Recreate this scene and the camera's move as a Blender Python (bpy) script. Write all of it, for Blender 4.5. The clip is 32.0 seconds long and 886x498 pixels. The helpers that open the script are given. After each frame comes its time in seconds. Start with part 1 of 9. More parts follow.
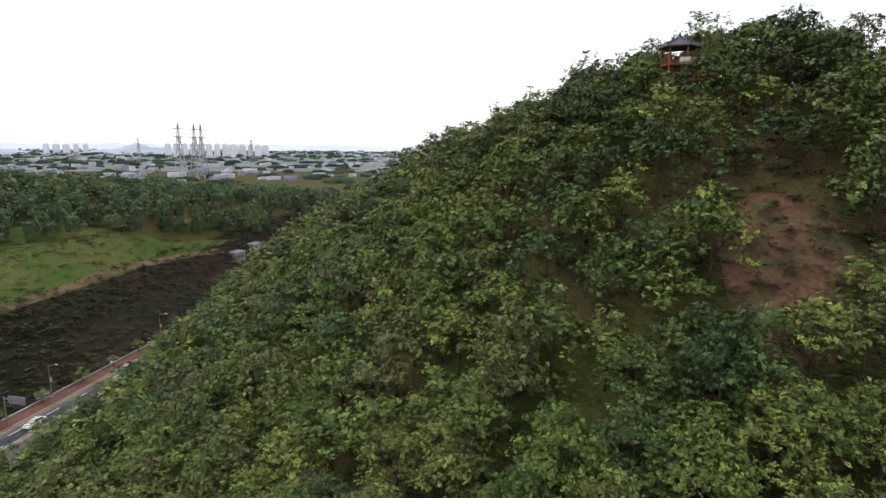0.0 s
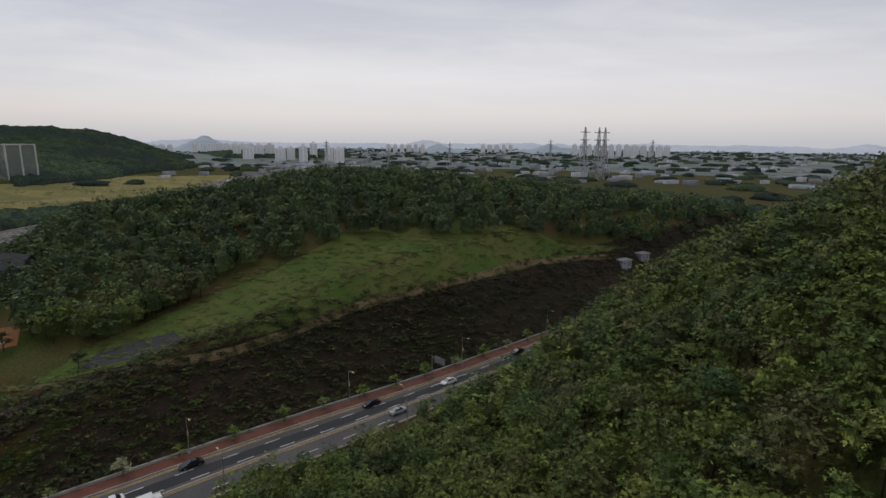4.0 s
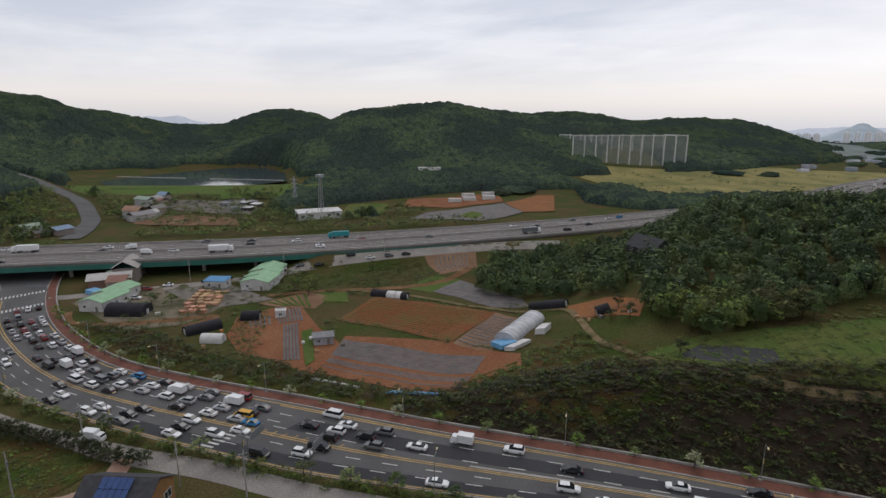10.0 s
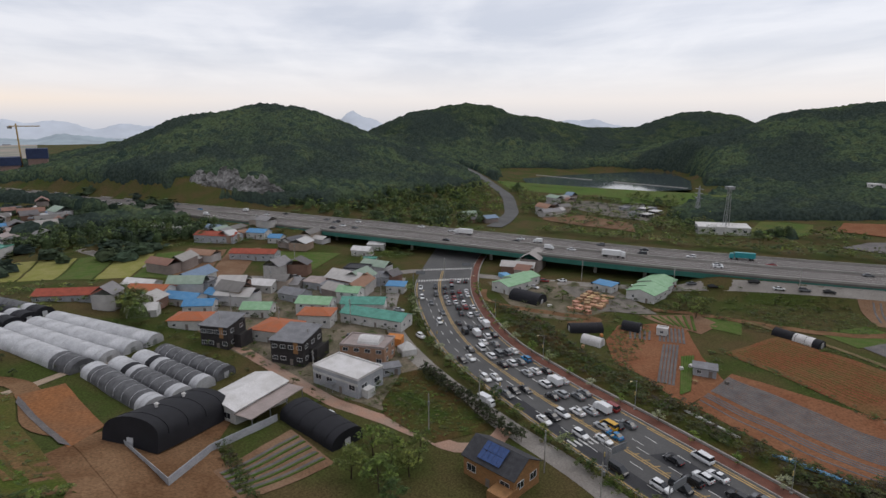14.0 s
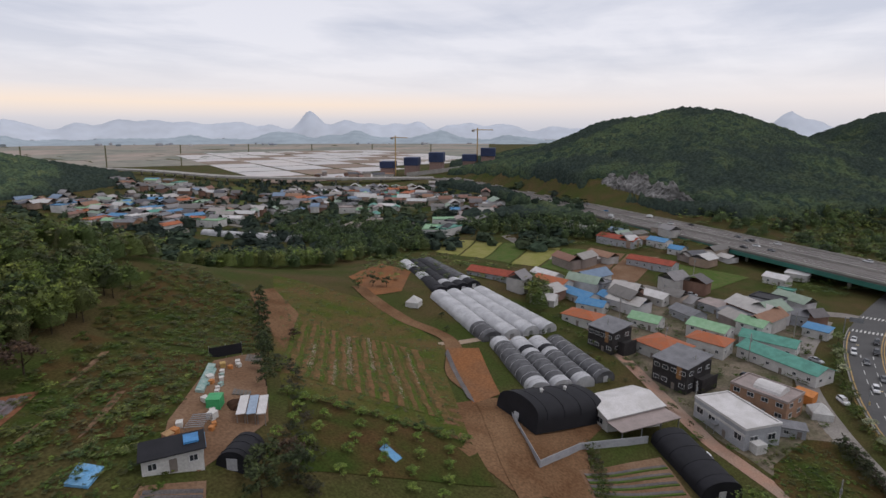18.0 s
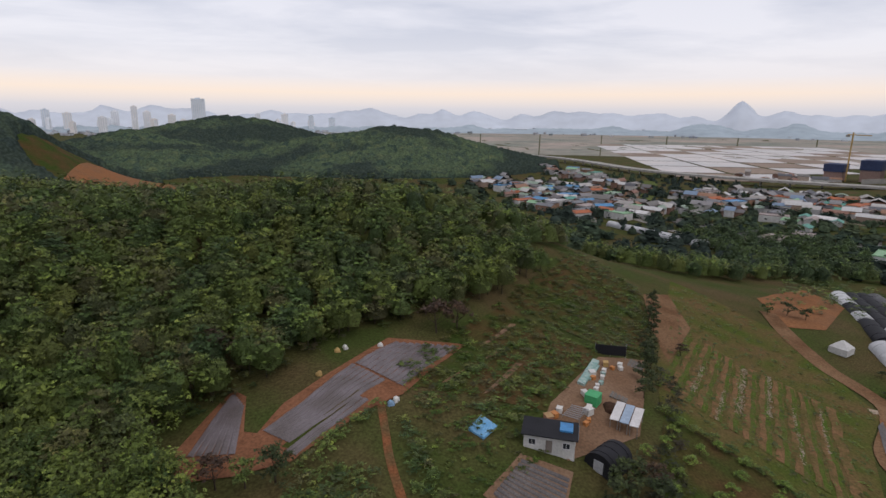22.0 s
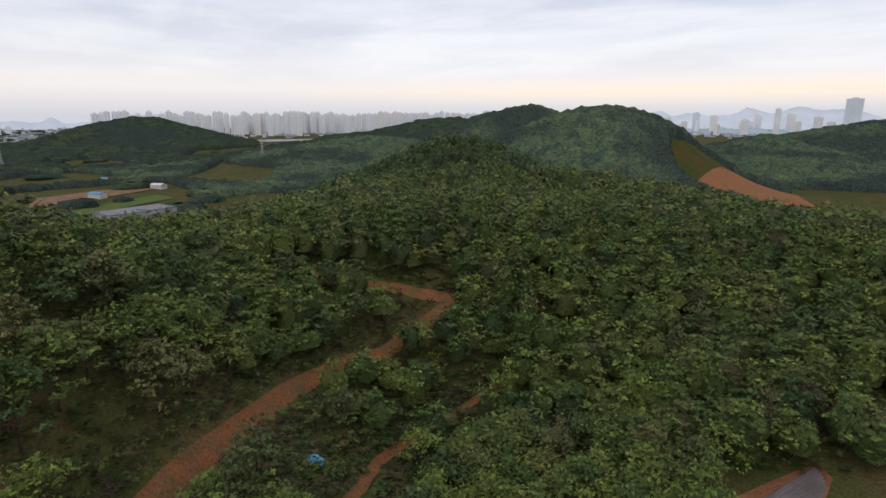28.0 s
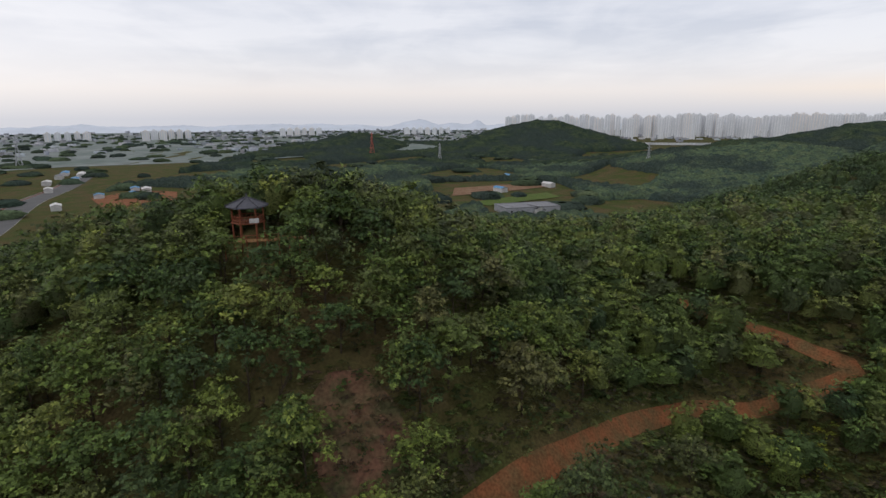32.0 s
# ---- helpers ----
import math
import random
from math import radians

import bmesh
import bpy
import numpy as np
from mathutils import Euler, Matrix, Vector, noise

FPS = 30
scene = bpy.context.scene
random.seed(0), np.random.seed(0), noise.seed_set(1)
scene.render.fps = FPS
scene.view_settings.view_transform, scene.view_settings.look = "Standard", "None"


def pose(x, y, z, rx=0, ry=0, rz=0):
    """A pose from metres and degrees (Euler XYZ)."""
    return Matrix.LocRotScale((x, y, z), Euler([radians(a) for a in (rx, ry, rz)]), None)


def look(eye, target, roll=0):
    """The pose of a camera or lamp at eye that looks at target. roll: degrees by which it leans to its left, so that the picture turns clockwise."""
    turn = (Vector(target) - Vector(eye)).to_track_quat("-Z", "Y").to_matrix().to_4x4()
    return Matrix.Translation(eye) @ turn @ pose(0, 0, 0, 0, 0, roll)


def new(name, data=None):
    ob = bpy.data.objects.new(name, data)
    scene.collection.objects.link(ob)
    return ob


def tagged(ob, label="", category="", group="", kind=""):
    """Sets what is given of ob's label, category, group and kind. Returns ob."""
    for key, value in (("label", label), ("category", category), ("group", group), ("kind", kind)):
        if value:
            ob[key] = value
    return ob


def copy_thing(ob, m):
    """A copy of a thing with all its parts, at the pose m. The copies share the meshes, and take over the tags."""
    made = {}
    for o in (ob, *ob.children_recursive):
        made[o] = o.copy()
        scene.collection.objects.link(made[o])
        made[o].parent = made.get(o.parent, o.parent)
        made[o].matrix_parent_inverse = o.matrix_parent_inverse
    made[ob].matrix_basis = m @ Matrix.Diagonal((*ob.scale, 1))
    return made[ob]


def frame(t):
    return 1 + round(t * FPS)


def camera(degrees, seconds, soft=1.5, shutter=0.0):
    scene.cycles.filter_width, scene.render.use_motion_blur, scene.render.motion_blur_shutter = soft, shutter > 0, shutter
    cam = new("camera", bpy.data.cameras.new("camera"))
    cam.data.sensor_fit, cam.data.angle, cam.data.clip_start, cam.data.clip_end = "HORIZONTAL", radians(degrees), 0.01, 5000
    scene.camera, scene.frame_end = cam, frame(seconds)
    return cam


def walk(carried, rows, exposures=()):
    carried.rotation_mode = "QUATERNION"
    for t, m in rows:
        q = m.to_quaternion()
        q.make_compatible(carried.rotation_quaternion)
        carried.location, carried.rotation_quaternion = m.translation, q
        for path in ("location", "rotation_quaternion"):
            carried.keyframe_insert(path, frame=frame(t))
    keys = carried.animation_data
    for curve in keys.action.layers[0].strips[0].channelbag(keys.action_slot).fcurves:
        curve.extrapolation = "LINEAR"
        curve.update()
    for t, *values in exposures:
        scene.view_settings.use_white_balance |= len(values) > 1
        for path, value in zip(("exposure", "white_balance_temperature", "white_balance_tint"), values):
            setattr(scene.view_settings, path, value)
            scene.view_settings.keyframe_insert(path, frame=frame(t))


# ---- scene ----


def aim(x, y, z, yaw, pitch, roll):
    """Camera pose from a heading, a tilt and a small lean."""
    return pose(x, y, z, 90 + pitch, 0, yaw) @ pose(0, 0, 0, 0, 0, -roll)


# ---- camera: a drone that climbs slowly and turns once round ----
cam = camera(77.91, 32.0)
PATH = [
    (0.0, aim(0.00, 0.00, 60.00, -53.77, -10.85, -0.57)),
    (0.5, aim(0.02, 0.10, 60.58, -48.87, -10.93, -0.56)),
    (1.0, aim(0.04, 0.20, 61.16, -43.93, -11.01, -0.55)),
    (1.5, aim(0.08, 0.33, 61.74, -39.00, -11.09, -0.49)),
    (2.0, aim(0.12, 0.47, 62.30, -34.02, -11.10, -0.40)),
    (2.5, aim(0.17, 0.58, 62.84, -29.07, -11.15, -0.36)),
    (3.0, aim(0.22, 0.65, 63.34, -24.11, -11.16, -0.30)),
    (3.5, aim(0.29, 0.66, 63.85, -19.15, -11.16, -0.34)),
    (5.5, aim(0.02, 0.32, 65.53, 0.83, -11.40, -0.46)),
    (6.0, aim(0.01, 0.37, 66.00, 5.77, -11.40, -0.43)),
    (6.5, aim(-0.00, 0.44, 66.48, 10.73, -11.39, -0.36)),
    (7.0, aim(-0.03, 0.53, 66.94, 15.72, -11.36, -0.31)),
    (7.5, aim(-0.09, 0.62, 67.36, 20.77, -11.40, -0.22)),
    (8.0, aim(-0.15, 0.69, 67.77, 25.73, -11.37, -0.23)),
    (8.5, aim(-0.24, 0.74, 68.17, 30.73, -11.39, -0.20)),
    (9.0, aim(-0.34, 0.77, 68.57, 35.76, -11.45, -0.20)),
    (9.5, aim(-0.45, 0.80, 68.96, 40.74, -12.45, -0.19)),
    (10.0, aim(-0.55, 0.84, 69.35, 45.71, -12.77, -0.14)),
    (10.5, aim(-0.65, 0.92, 69.73, 50.72, -12.78, -0.07)),
    (11.0, aim(-0.72, 1.01, 70.11, 55.79, -12.76, -0.02)),
    (11.5, aim(-0.78, 1.08, 70.51, 60.81, -12.74, -0.01)),
    (12.0, aim(-0.83, 1.11, 70.94, 65.86, -12.69, 0.03)),
    (12.5, aim(-0.87, 1.10, 71.39, 70.96, -12.68, 0.06)),
    (13.0, aim(-0.91, 1.08, 71.86, 76.00, -12.68, 0.08)),
    (13.5, aim(-0.97, 1.05, 72.29, 81.03, -12.61, 0.07)),
    (14.0, aim(-1.07, 1.00, 72.69, 85.98, -12.58, 0.05)),
    (14.5, aim(-1.20, 0.93, 73.04, 91.05, -12.55, 0.04)),
    (16.5, aim(-2.20, 0.54, 73.94, 111.25, -12.41, 0.07)),
    (17.0, aim(-2.26, 0.41, 74.33, 116.39, -12.40, 0.05)),
    (17.5, aim(-2.27, 0.28, 74.77, 121.53, -12.35, -0.03)),
    (18.0, aim(-2.25, 0.15, 75.22, 126.72, -12.37, -0.14)),
    (18.5, aim(-2.25, 0.02, 75.69, 131.78, -12.69, -0.20)),
    (19.0, aim(-2.27, -0.09, 76.14, 136.87, -13.19, -0.29)),
    (19.5, aim(-2.27, -0.19, 76.56, 142.01, -13.22, -0.39)),
    (20.0, aim(-2.24, -0.29, 76.97, 147.20, -13.27, -0.47)),
    (20.5, aim(-2.20, -0.38, 77.39, 152.32, -13.35, -0.52)),
    (21.0, aim(-2.18, -0.50, 77.79, 157.45, -13.41, -0.50)),
    (21.5, aim(-2.22, -0.63, 78.16, 162.65, -13.46, -0.57)),
    (22.0, aim(-2.27, -0.79, 78.52, 167.73, -13.50, -0.53)),
    (22.5, aim(-2.32, -0.94, 78.86, 172.80, -13.59, -0.43)),
    (23.0, aim(-2.35, -1.06, 79.22, 177.48, -13.64, -0.36)),
    (23.5, aim(-2.37, -1.13, 79.58, 182.56, -13.60, -0.25)),
    (24.0, aim(-2.37, -1.17, 79.98, 187.57, -13.63, -0.15)),
    (24.5, aim(-2.37, -1.17, 80.39, 192.92, -13.61, -0.08)),
    (25.0, aim(-2.36, -1.18, 80.81, 197.92, -13.63, -0.03)),
    (25.5, aim(-2.29, -1.19, 81.24, 202.78, -13.65, -0.02)),
    (27.5, aim(-0.56, -1.70, 82.94, 222.43, -13.67, -0.03)),
    (28.0, aim(-0.30, -1.77, 83.36, 227.22, -13.67, -0.05)),
    (28.5, aim(-0.07, -1.82, 83.76, 232.06, -13.61, -0.06)),
    (29.0, aim(0.13, -1.86, 84.17, 236.79, -13.62, -0.09)),
    (29.5, aim(0.30, -1.90, 84.61, 241.55, -13.57, -0.14)),
    (30.0, aim(0.44, -1.93, 85.09, 246.31, -13.57, -0.04)),
    (30.5, aim(0.53, -1.97, 85.60, 251.14, -13.60, 0.04)),
    (31.0, aim(0.60, -1.98, 86.14, 255.95, -13.53, 0.14)),
    (31.5, aim(0.65, -1.98, 86.70, 260.78, -13.51, 0.23)),
    (32.0, aim(0.68, -1.98, 87.29, 265.61, -13.46, 0.22)),
]
EXPOSURES = [(0, 0.80, 6500, 13), (0.8, 0.48, 6500, 13), (1.6, -0.08, 6500, 13), (2.4, -0.38, 6500, 12), (4, -0.48, 6500, 12), (6, -0.46, 6500, 12), (9, -0.18, 6500, 12), (14, -0.05, 6500, 12), (17, -0.08, 6500, 14), (20, -0.12, 6500, 15), (23, -0.02, 6500, 15), (28, 0.05, 6500, 12), (32, -0.06, 6500, 12)]
walk(cam, PATH, EXPOSURES)

# ---- world: high broken cloud at dusk, a pale band low in the sky ----
world = bpy.data.worlds.new("world")
scene.world = world
world.use_nodes = True
wn, wl = world.node_tree.nodes, world.node_tree.links
wn.clear()
w_out = wn.new("ShaderNodeOutputWorld")
w_bg = wn.new("ShaderNodeBackground")
w_sky = wn.new("ShaderNodeTexSky")
w_sky.sky_type = "NISHITA"
w_sky.sun_disc = False
w_sky.sun_elevation = radians(55)
w_sky.sun_rotation = radians(-31)
w_tc = wn.new("ShaderNodeTexCoord")
w_sep = wn.new("ShaderNodeSeparateXYZ")
wl.new(w_tc.outputs["Generated"], w_sep.inputs[0])


def wmath(op, a, b=None, clamp=False):
    n = wn.new("ShaderNodeMath")
    n.operation, n.use_clamp = op, clamp
    for i, v in enumerate((a, b)):
        if v is None:
            continue
        if isinstance(v, (int, float)):
            n.inputs[i].default_value = v
        else:
            wl.new(v, n.inputs[i])
    return n.outputs[0]


# cloud sheet: the direction is cast on a plane overhead, so streaks flatten towards the horizon
zc = wmath("MAXIMUM", wmath("ADD", w_sep.outputs[2], 0.12), 0.06)
px = wmath("DIVIDE", w_sep.outputs[0], zc)
py = wmath("DIVIDE", w_sep.outputs[1], zc)
w_comb = wn.new("ShaderNodeCombineXYZ")
wl.new(px, w_comb.inputs[0]), wl.new(py, w_comb.inputs[1])
w_map = wn.new("ShaderNodeMapping")
w_map.inputs["Rotation"].default_value = (0, 0, radians(-28))
w_map.inputs["Scale"].default_value = (0.55, 0.9, 1.0)
wl.new(w_comb.outputs[0], w_map.inputs[0])
w_n1 = wn.new("ShaderNodeTexNoise")
w_n1.inputs["Scale"].default_value = 1.5
w_n1.inputs["Detail"].default_value = 7
w_n1.inputs["Roughness"].default_value = 0.55
w_n1.inputs["Distortion"].default_value = 0.5
wl.new(w_map.outputs[0], w_n1.inputs["Vector"])
# long level bars of cloud seen edge on
w_lay = wn.new("ShaderNodeMapping")
w_lay.inputs["Scale"].default_value = (1.5, 1.5, 11.0)
wl.new(w_tc.outputs["Generated"], w_lay.inputs[0])
w_n2 = wn.new("ShaderNodeTexNoise")
w_n2.inputs["Scale"].default_value = 1.6
w_n2.inputs["Detail"].default_value = 6
w_n2.inputs["Roughness"].default_value = 0.55
w_n2.inputs["Distortion"].default_value = 0.35
wl.new(w_lay.outputs[0], w_n2.inputs["Vector"])
w_cl = wmath("ADD", wmath("MULTIPLY", w_n1.outputs[0], 0.42), wmath("MULTIPLY", w_n2.outputs[0], 0.58))
w_r1 = wn.new("ShaderNodeValToRGB")
w_r1.color_ramp.elements[0].position, w_r1.color_ramp.elements[0].color = 0.41, (0.52, 0.56, 0.645, 1)
w_r1.color_ramp.elements[1].position, w_r1.color_ramp.elements[1].color = 0.585, (0.82, 0.83, 0.865, 1)
# the sheet thickens and evens out overhead
w_even = wn.new("ShaderNodeMixRGB")
w_even.inputs[2].default_value = (0.73, 0.75, 0.80, 1)
wl.new(wmath("MULTIPLY", wmath("SUBTRACT", w_sep.outputs[2], 0.08), 3.8, True), w_even.inputs[0])
wl.new(w_r1.outputs[0], w_even.inputs[1])
wl.new(w_cl, w_r1.inputs[0])
# the pale, slightly warm gap under the clouds
w_r2 = wn.new("ShaderNodeValToRGB")
e = w_r2.color_ramp.elements
e[0].position, e[0].color = 0.0, (0.58, 0.60, 0.66, 1)
e[1].position, e[1].color = 0.30, (0.68, 0.71, 0.78, 1)
m1 = e.new(0.045)
m1.color = (0.82, 0.77, 0.75, 1)
m2 = e.new(0.11)
m2.color = (0.84, 0.83, 0.84, 1)
wl.new(w_sep.outputs[2], w_r2.inputs[0])
w_mix = wn.new("ShaderNodeMixRGB")
wl.new(wmath("MULTIPLY", wmath("SUBTRACT", w_sep.outputs[2], 0.04), 8.0, True), w_mix.inputs[0])
wl.new(w_r2.outputs[0], w_mix.inputs[1])
wl.new(w_even.outputs[0], w_mix.inputs[2])
# evening glow low in the south
w_dot = wmath("ADD", wmath("MULTIPLY", w_sep.outputs[0], -0.10), wmath("MULTIPLY", w_sep.outputs[1], -0.99))
w_az = wmath("MULTIPLY", wmath("SUBTRACT", w_dot, 0.35), 2.2, True)
w_el = wmath("MULTIPLY", wmath("SUBTRACT", 1.0, wmath("MULTIPLY", wmath("ABSOLUTE", wmath("SUBTRACT", w_sep.outputs[2], 0.040)), 40.0)), 1.0, True)
w_glow = wn.new("ShaderNodeMixRGB")
wl.new(wmath("MULTIPLY", wmath("MULTIPLY", w_az, w_el), 0.62), w_glow.inputs[0])
wl.new(w_mix.outputs[0], w_glow.inputs[1])
w_glow.inputs[2].default_value = (1.0, 0.80, 0.60, 1)
# thinner cloud over the north-east lets more light through
w_dn = wmath("ADD", wmath("MULTIPLY", w_sep.outputs[0], 0.34), wmath("MULTIPLY", w_sep.outputs[1], 0.94))
w_an = wmath("MULTIPLY", wmath("SUBTRACT", w_dn, 0.55), 2.6, True)
w_en = wmath("SUBTRACT", 1.0, wmath("MULTIPLY", wmath("ABSOLUTE", wmath("SUBTRACT", w_sep.outputs[2], 0.10)), 6.5), True)
w_north = wn.new("ShaderNodeMixRGB")
wl.new(wmath("MULTIPLY", wmath("MULTIPLY", w_an, w_en), 0.55), w_north.inputs[0])
wl.new(w_glow.outputs[0], w_north.inputs[1])
w_north.inputs[2].default_value = (1.16, 1.12, 1.10, 1)
# clear sky behind, added thinly
w_add = wn.new("ShaderNodeMixRGB")
w_add.blend_type = "ADD"
w_add.inputs[0].default_value = 0.015
wl.new(w_north.outputs[0], w_add.inputs[1])
wl.new(w_sky.outputs[0], w_add.inputs[2])
wl.new(w_add.outputs[0], w_bg.inputs[0])
w_bg.inputs[1].default_value = 1.0
wl.new(w_bg.outputs[0], w_out.inputs[0])

sun = bpy.data.lights.new("sun", "SUN")
sun.energy, sun.angle, sun.color = 0.6, radians(28), (1.0, 0.96, 0.90)
sun_ob = new("sun", sun)
sun_ob.matrix_world = look((0, 0, 0), (0.30, -0.49, -0.82))

# ---- materials ----
MATS = {}


def mat(name, col, rough=0.85, var=0.25, scale=1.0, fine=12.0, col2=None, metal=0.0, bump=0.0, coord="Object", rnd=0.0, tint="", spec=0.3, stretch=None, detail=4.0):
    """A procedural surface: a base colour that drifts towards col2 at two scales, with grain in the relief."""
    if name in MATS:
        return MATS[name]
    m = bpy.data.materials.new(name)
    MATS[name] = m
    m.use_nodes = True
    n, l = m.node_tree.nodes, m.node_tree.links
    b = n["Principled BSDF"]
    b.inputs["Roughness"].default_value = rough
    b.inputs["Metallic"].default_value = metal
    b.inputs["Specular IOR Level"].default_value = spec
    col2 = col2 or tuple(c * (1 - var) for c in col)
    if rough >= 0.94:
        b.inputs["Specular IOR Level"].default_value = 0.04
    tc = n.new("ShaderNodeTexCoord")
    src = tc.outputs[coord] if coord != "Position" else n.new("ShaderNodeNewGeometry").outputs["Position"]
    if stretch:
        mp = n.new("ShaderNodeMapping")
        mp.inputs["Scale"].default_value = stretch
        l.new(src, mp.inputs[0])
        src = mp.outputs[0]
    n1 = n.new("ShaderNodeTexNoise")
    n1.inputs["Scale"].default_value, n1.inputs["Detail"].default_value = scale, detail
    l.new(src, n1.inputs["Vector"])
    n2 = n.new("ShaderNodeTexNoise")
    n2.inputs["Scale"].default_value, n2.inputs["Detail"].default_value = fine, 3
    l.new(src, n2.inputs["Vector"])
    mix = n.new("ShaderNodeMixRGB")
    mix.inputs[1].default_value, mix.inputs[2].default_value = (*col, 1), (*col2, 1)
    cr = n.new("ShaderNodeMapRange")
    cr.inputs[1].default_value, cr.inputs[2].default_value = 0.36, 0.64
    l.new(n1.outputs[0], cr.inputs[0])
    l.new(cr.outputs[0], mix.inputs[0])
    m2 = n.new("ShaderNodeMixRGB")
    m2.blend_type = "MULTIPLY"
    m2.inputs[0].default_value = min(1.0, var * 2)
    l.new(mix.outputs[0], m2.inputs[1])
    r2 = n.new("ShaderNodeMapRange")
    r2.inputs[1].default_value, r2.inputs[2].default_value, r2.inputs[3].default_value, r2.inputs[4].default_value = 0.3, 0.7, 0.55, 1.25
    l.new(n2.outputs[0], r2.inputs[0])
    l.new(r2.outputs[0], m2.inputs[2])
    out = m2.outputs[0]
    if rnd or tint:
        hs = n.new("ShaderNodeHueSaturation")
        if tint:
            at = n.new("ShaderNodeAttribute")
            at.attribute_name = tint
            rv = at.outputs["Fac"]
        else:
            rv = n.new("ShaderNodeObjectInfo").outputs["Random"]
        for sock, lo, hi in (("Hue", 0.5 - 0.035 * rnd, 0.5 + 0.03 * rnd), ("Value", 1 - 0.42 * rnd, 1 + 0.45 * rnd)):
            mr = n.new("ShaderNodeMapRange")
            mr.inputs[3].default_value, mr.inputs[4].default_value = (hi, lo) if sock == "Hue" else (lo, hi)
            if sock == "Value":
                fr = n.new("ShaderNodeMath")
                fr.operation = "FRACT"
                mu = n.new("ShaderNodeMath")
                mu.operation = "MULTIPLY"
                mu.inputs[1].default_value = 7.13
                l.new(rv, mu.inputs[0]), l.new(mu.outputs[0], fr.inputs[0])
                l.new(fr.outputs[0], mr.inputs[0])
            else:
                l.new(rv, mr.inputs[0])
            l.new(mr.outputs[0], hs.inputs[sock])
        l.new(out, hs.inputs["Color"])
        out = hs.outputs[0]
    l.new(out, b.inputs["Base Color"])
    if bump:
        bp = n.new("ShaderNodeBump")
        bp.inputs["Strength"].default_value = bump
        bp.inputs["Distance"].default_value = 0.1
        l.new(n2.outputs[0], bp.inputs["Height"])
        l.new(bp.outputs[0], b.inputs["Normal"])
    return m


def leaf_mat(name, ramp, tint=False, coord="Object", fine=45.0, cut=0.46, tips=True):
    """Foliage: each tree takes its own green from the ramp, each shoot and leaf varies it; a spray is broken up into leaves with gaps between them."""
    m = bpy.data.materials.new(name)
    MATS[name] = m
    m.use_nodes = True
    n, l = m.node_tree.nodes, m.node_tree.links
    b = n["Principled BSDF"]
    b.inputs["Roughness"].default_value = 0.6
    b.inputs["Specular IOR Level"].default_value = 0.12 if cut else 0.0

    def attr(key):
        a = n.new("ShaderNodeAttribute")
        a.attribute_name = key
        return a.outputs["Fac"]

    def ranged(src, lo, hi, a=0.0, z=1.0):
        r = n.new("ShaderNodeMapRange")
        r.inputs[1].default_value, r.inputs[2].default_value, r.inputs[3].default_value, r.inputs[4].default_value = a, z, lo, hi
        l.new(src, r.inputs[0])
        return r.outputs[0]

    def times(a, c):
        x = n.new("ShaderNodeMixRGB")
        x.blend_type = "MULTIPLY"
        x.inputs[0].default_value = 1.0
        l.new(a, x.inputs[1]), l.new(c, x.inputs[2])
        return x.outputs[0]

    rv = attr("tint") if tint else n.new("ShaderNodeObjectInfo").outputs["Random"]
    cr = n.new("ShaderNodeValToRGB")
    e = cr.color_ramp.elements
    e[0].color, e[1].color = (*ramp[0], 1), (*ramp[-1], 1)
    for k in range(1, len(ramp) - 1):
        x = e.new(k / (len(ramp) - 1))
        x.color = (*ramp[k], 1)
    l.new(rv, cr.inputs[0])
    src = n.new("ShaderNodeTexCoord").outputs[coord] if coord != "Position" else n.new("ShaderNodeNewGeometry").outputs["Position"]
    isl = n.new("ShaderNodeNewGeometry").outputs["Random Per Island"]
    col = times(cr.outputs[0], ranged(isl, 0.72, 1.28))
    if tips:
        # fresh shoots are paler and yellower than older leaves; low tips shade crown cores
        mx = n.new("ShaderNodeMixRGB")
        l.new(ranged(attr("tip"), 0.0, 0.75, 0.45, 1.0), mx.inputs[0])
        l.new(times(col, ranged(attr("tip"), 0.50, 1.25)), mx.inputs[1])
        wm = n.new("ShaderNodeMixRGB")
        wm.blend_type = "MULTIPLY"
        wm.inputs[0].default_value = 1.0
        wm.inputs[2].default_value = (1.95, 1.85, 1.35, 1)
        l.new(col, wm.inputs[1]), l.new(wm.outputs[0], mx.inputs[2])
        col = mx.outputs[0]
    if not cut:
        # stands of pine and of broadleaved trees, blued for haze, then single crowns
        nb = n.new("ShaderNodeTexNoise")
        nb.inputs["Scale"].default_value, nb.inputs["Detail"].default_value = 0.011, 3.0
        l.new(src, nb.inputs["Vector"])
        st = n.new("ShaderNodeMixRGB")
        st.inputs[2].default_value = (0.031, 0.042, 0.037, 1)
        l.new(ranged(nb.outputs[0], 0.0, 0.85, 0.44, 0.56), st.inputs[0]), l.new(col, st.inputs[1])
        nd = n.new("ShaderNodeTexNoise")
        nd.inputs["Scale"].default_value, nd.inputs["Detail"].default_value = 0.42, 5.0
        l.new(src, nd.inputs["Vector"])
        col = times(st.outputs[0], ranged(nd.outputs[0], 0.72, 1.28, 0.38, 0.62))
        bp = n.new("ShaderNodeBump")
        bp.inputs["Strength"].default_value, bp.inputs["Distance"].default_value = 0.55, 1.2
        l.new(nd.outputs[0], bp.inputs["Height"]), l.new(bp.outputs[0], b.inputs["Normal"])
    l.new(col, b.inputs["Base Color"])
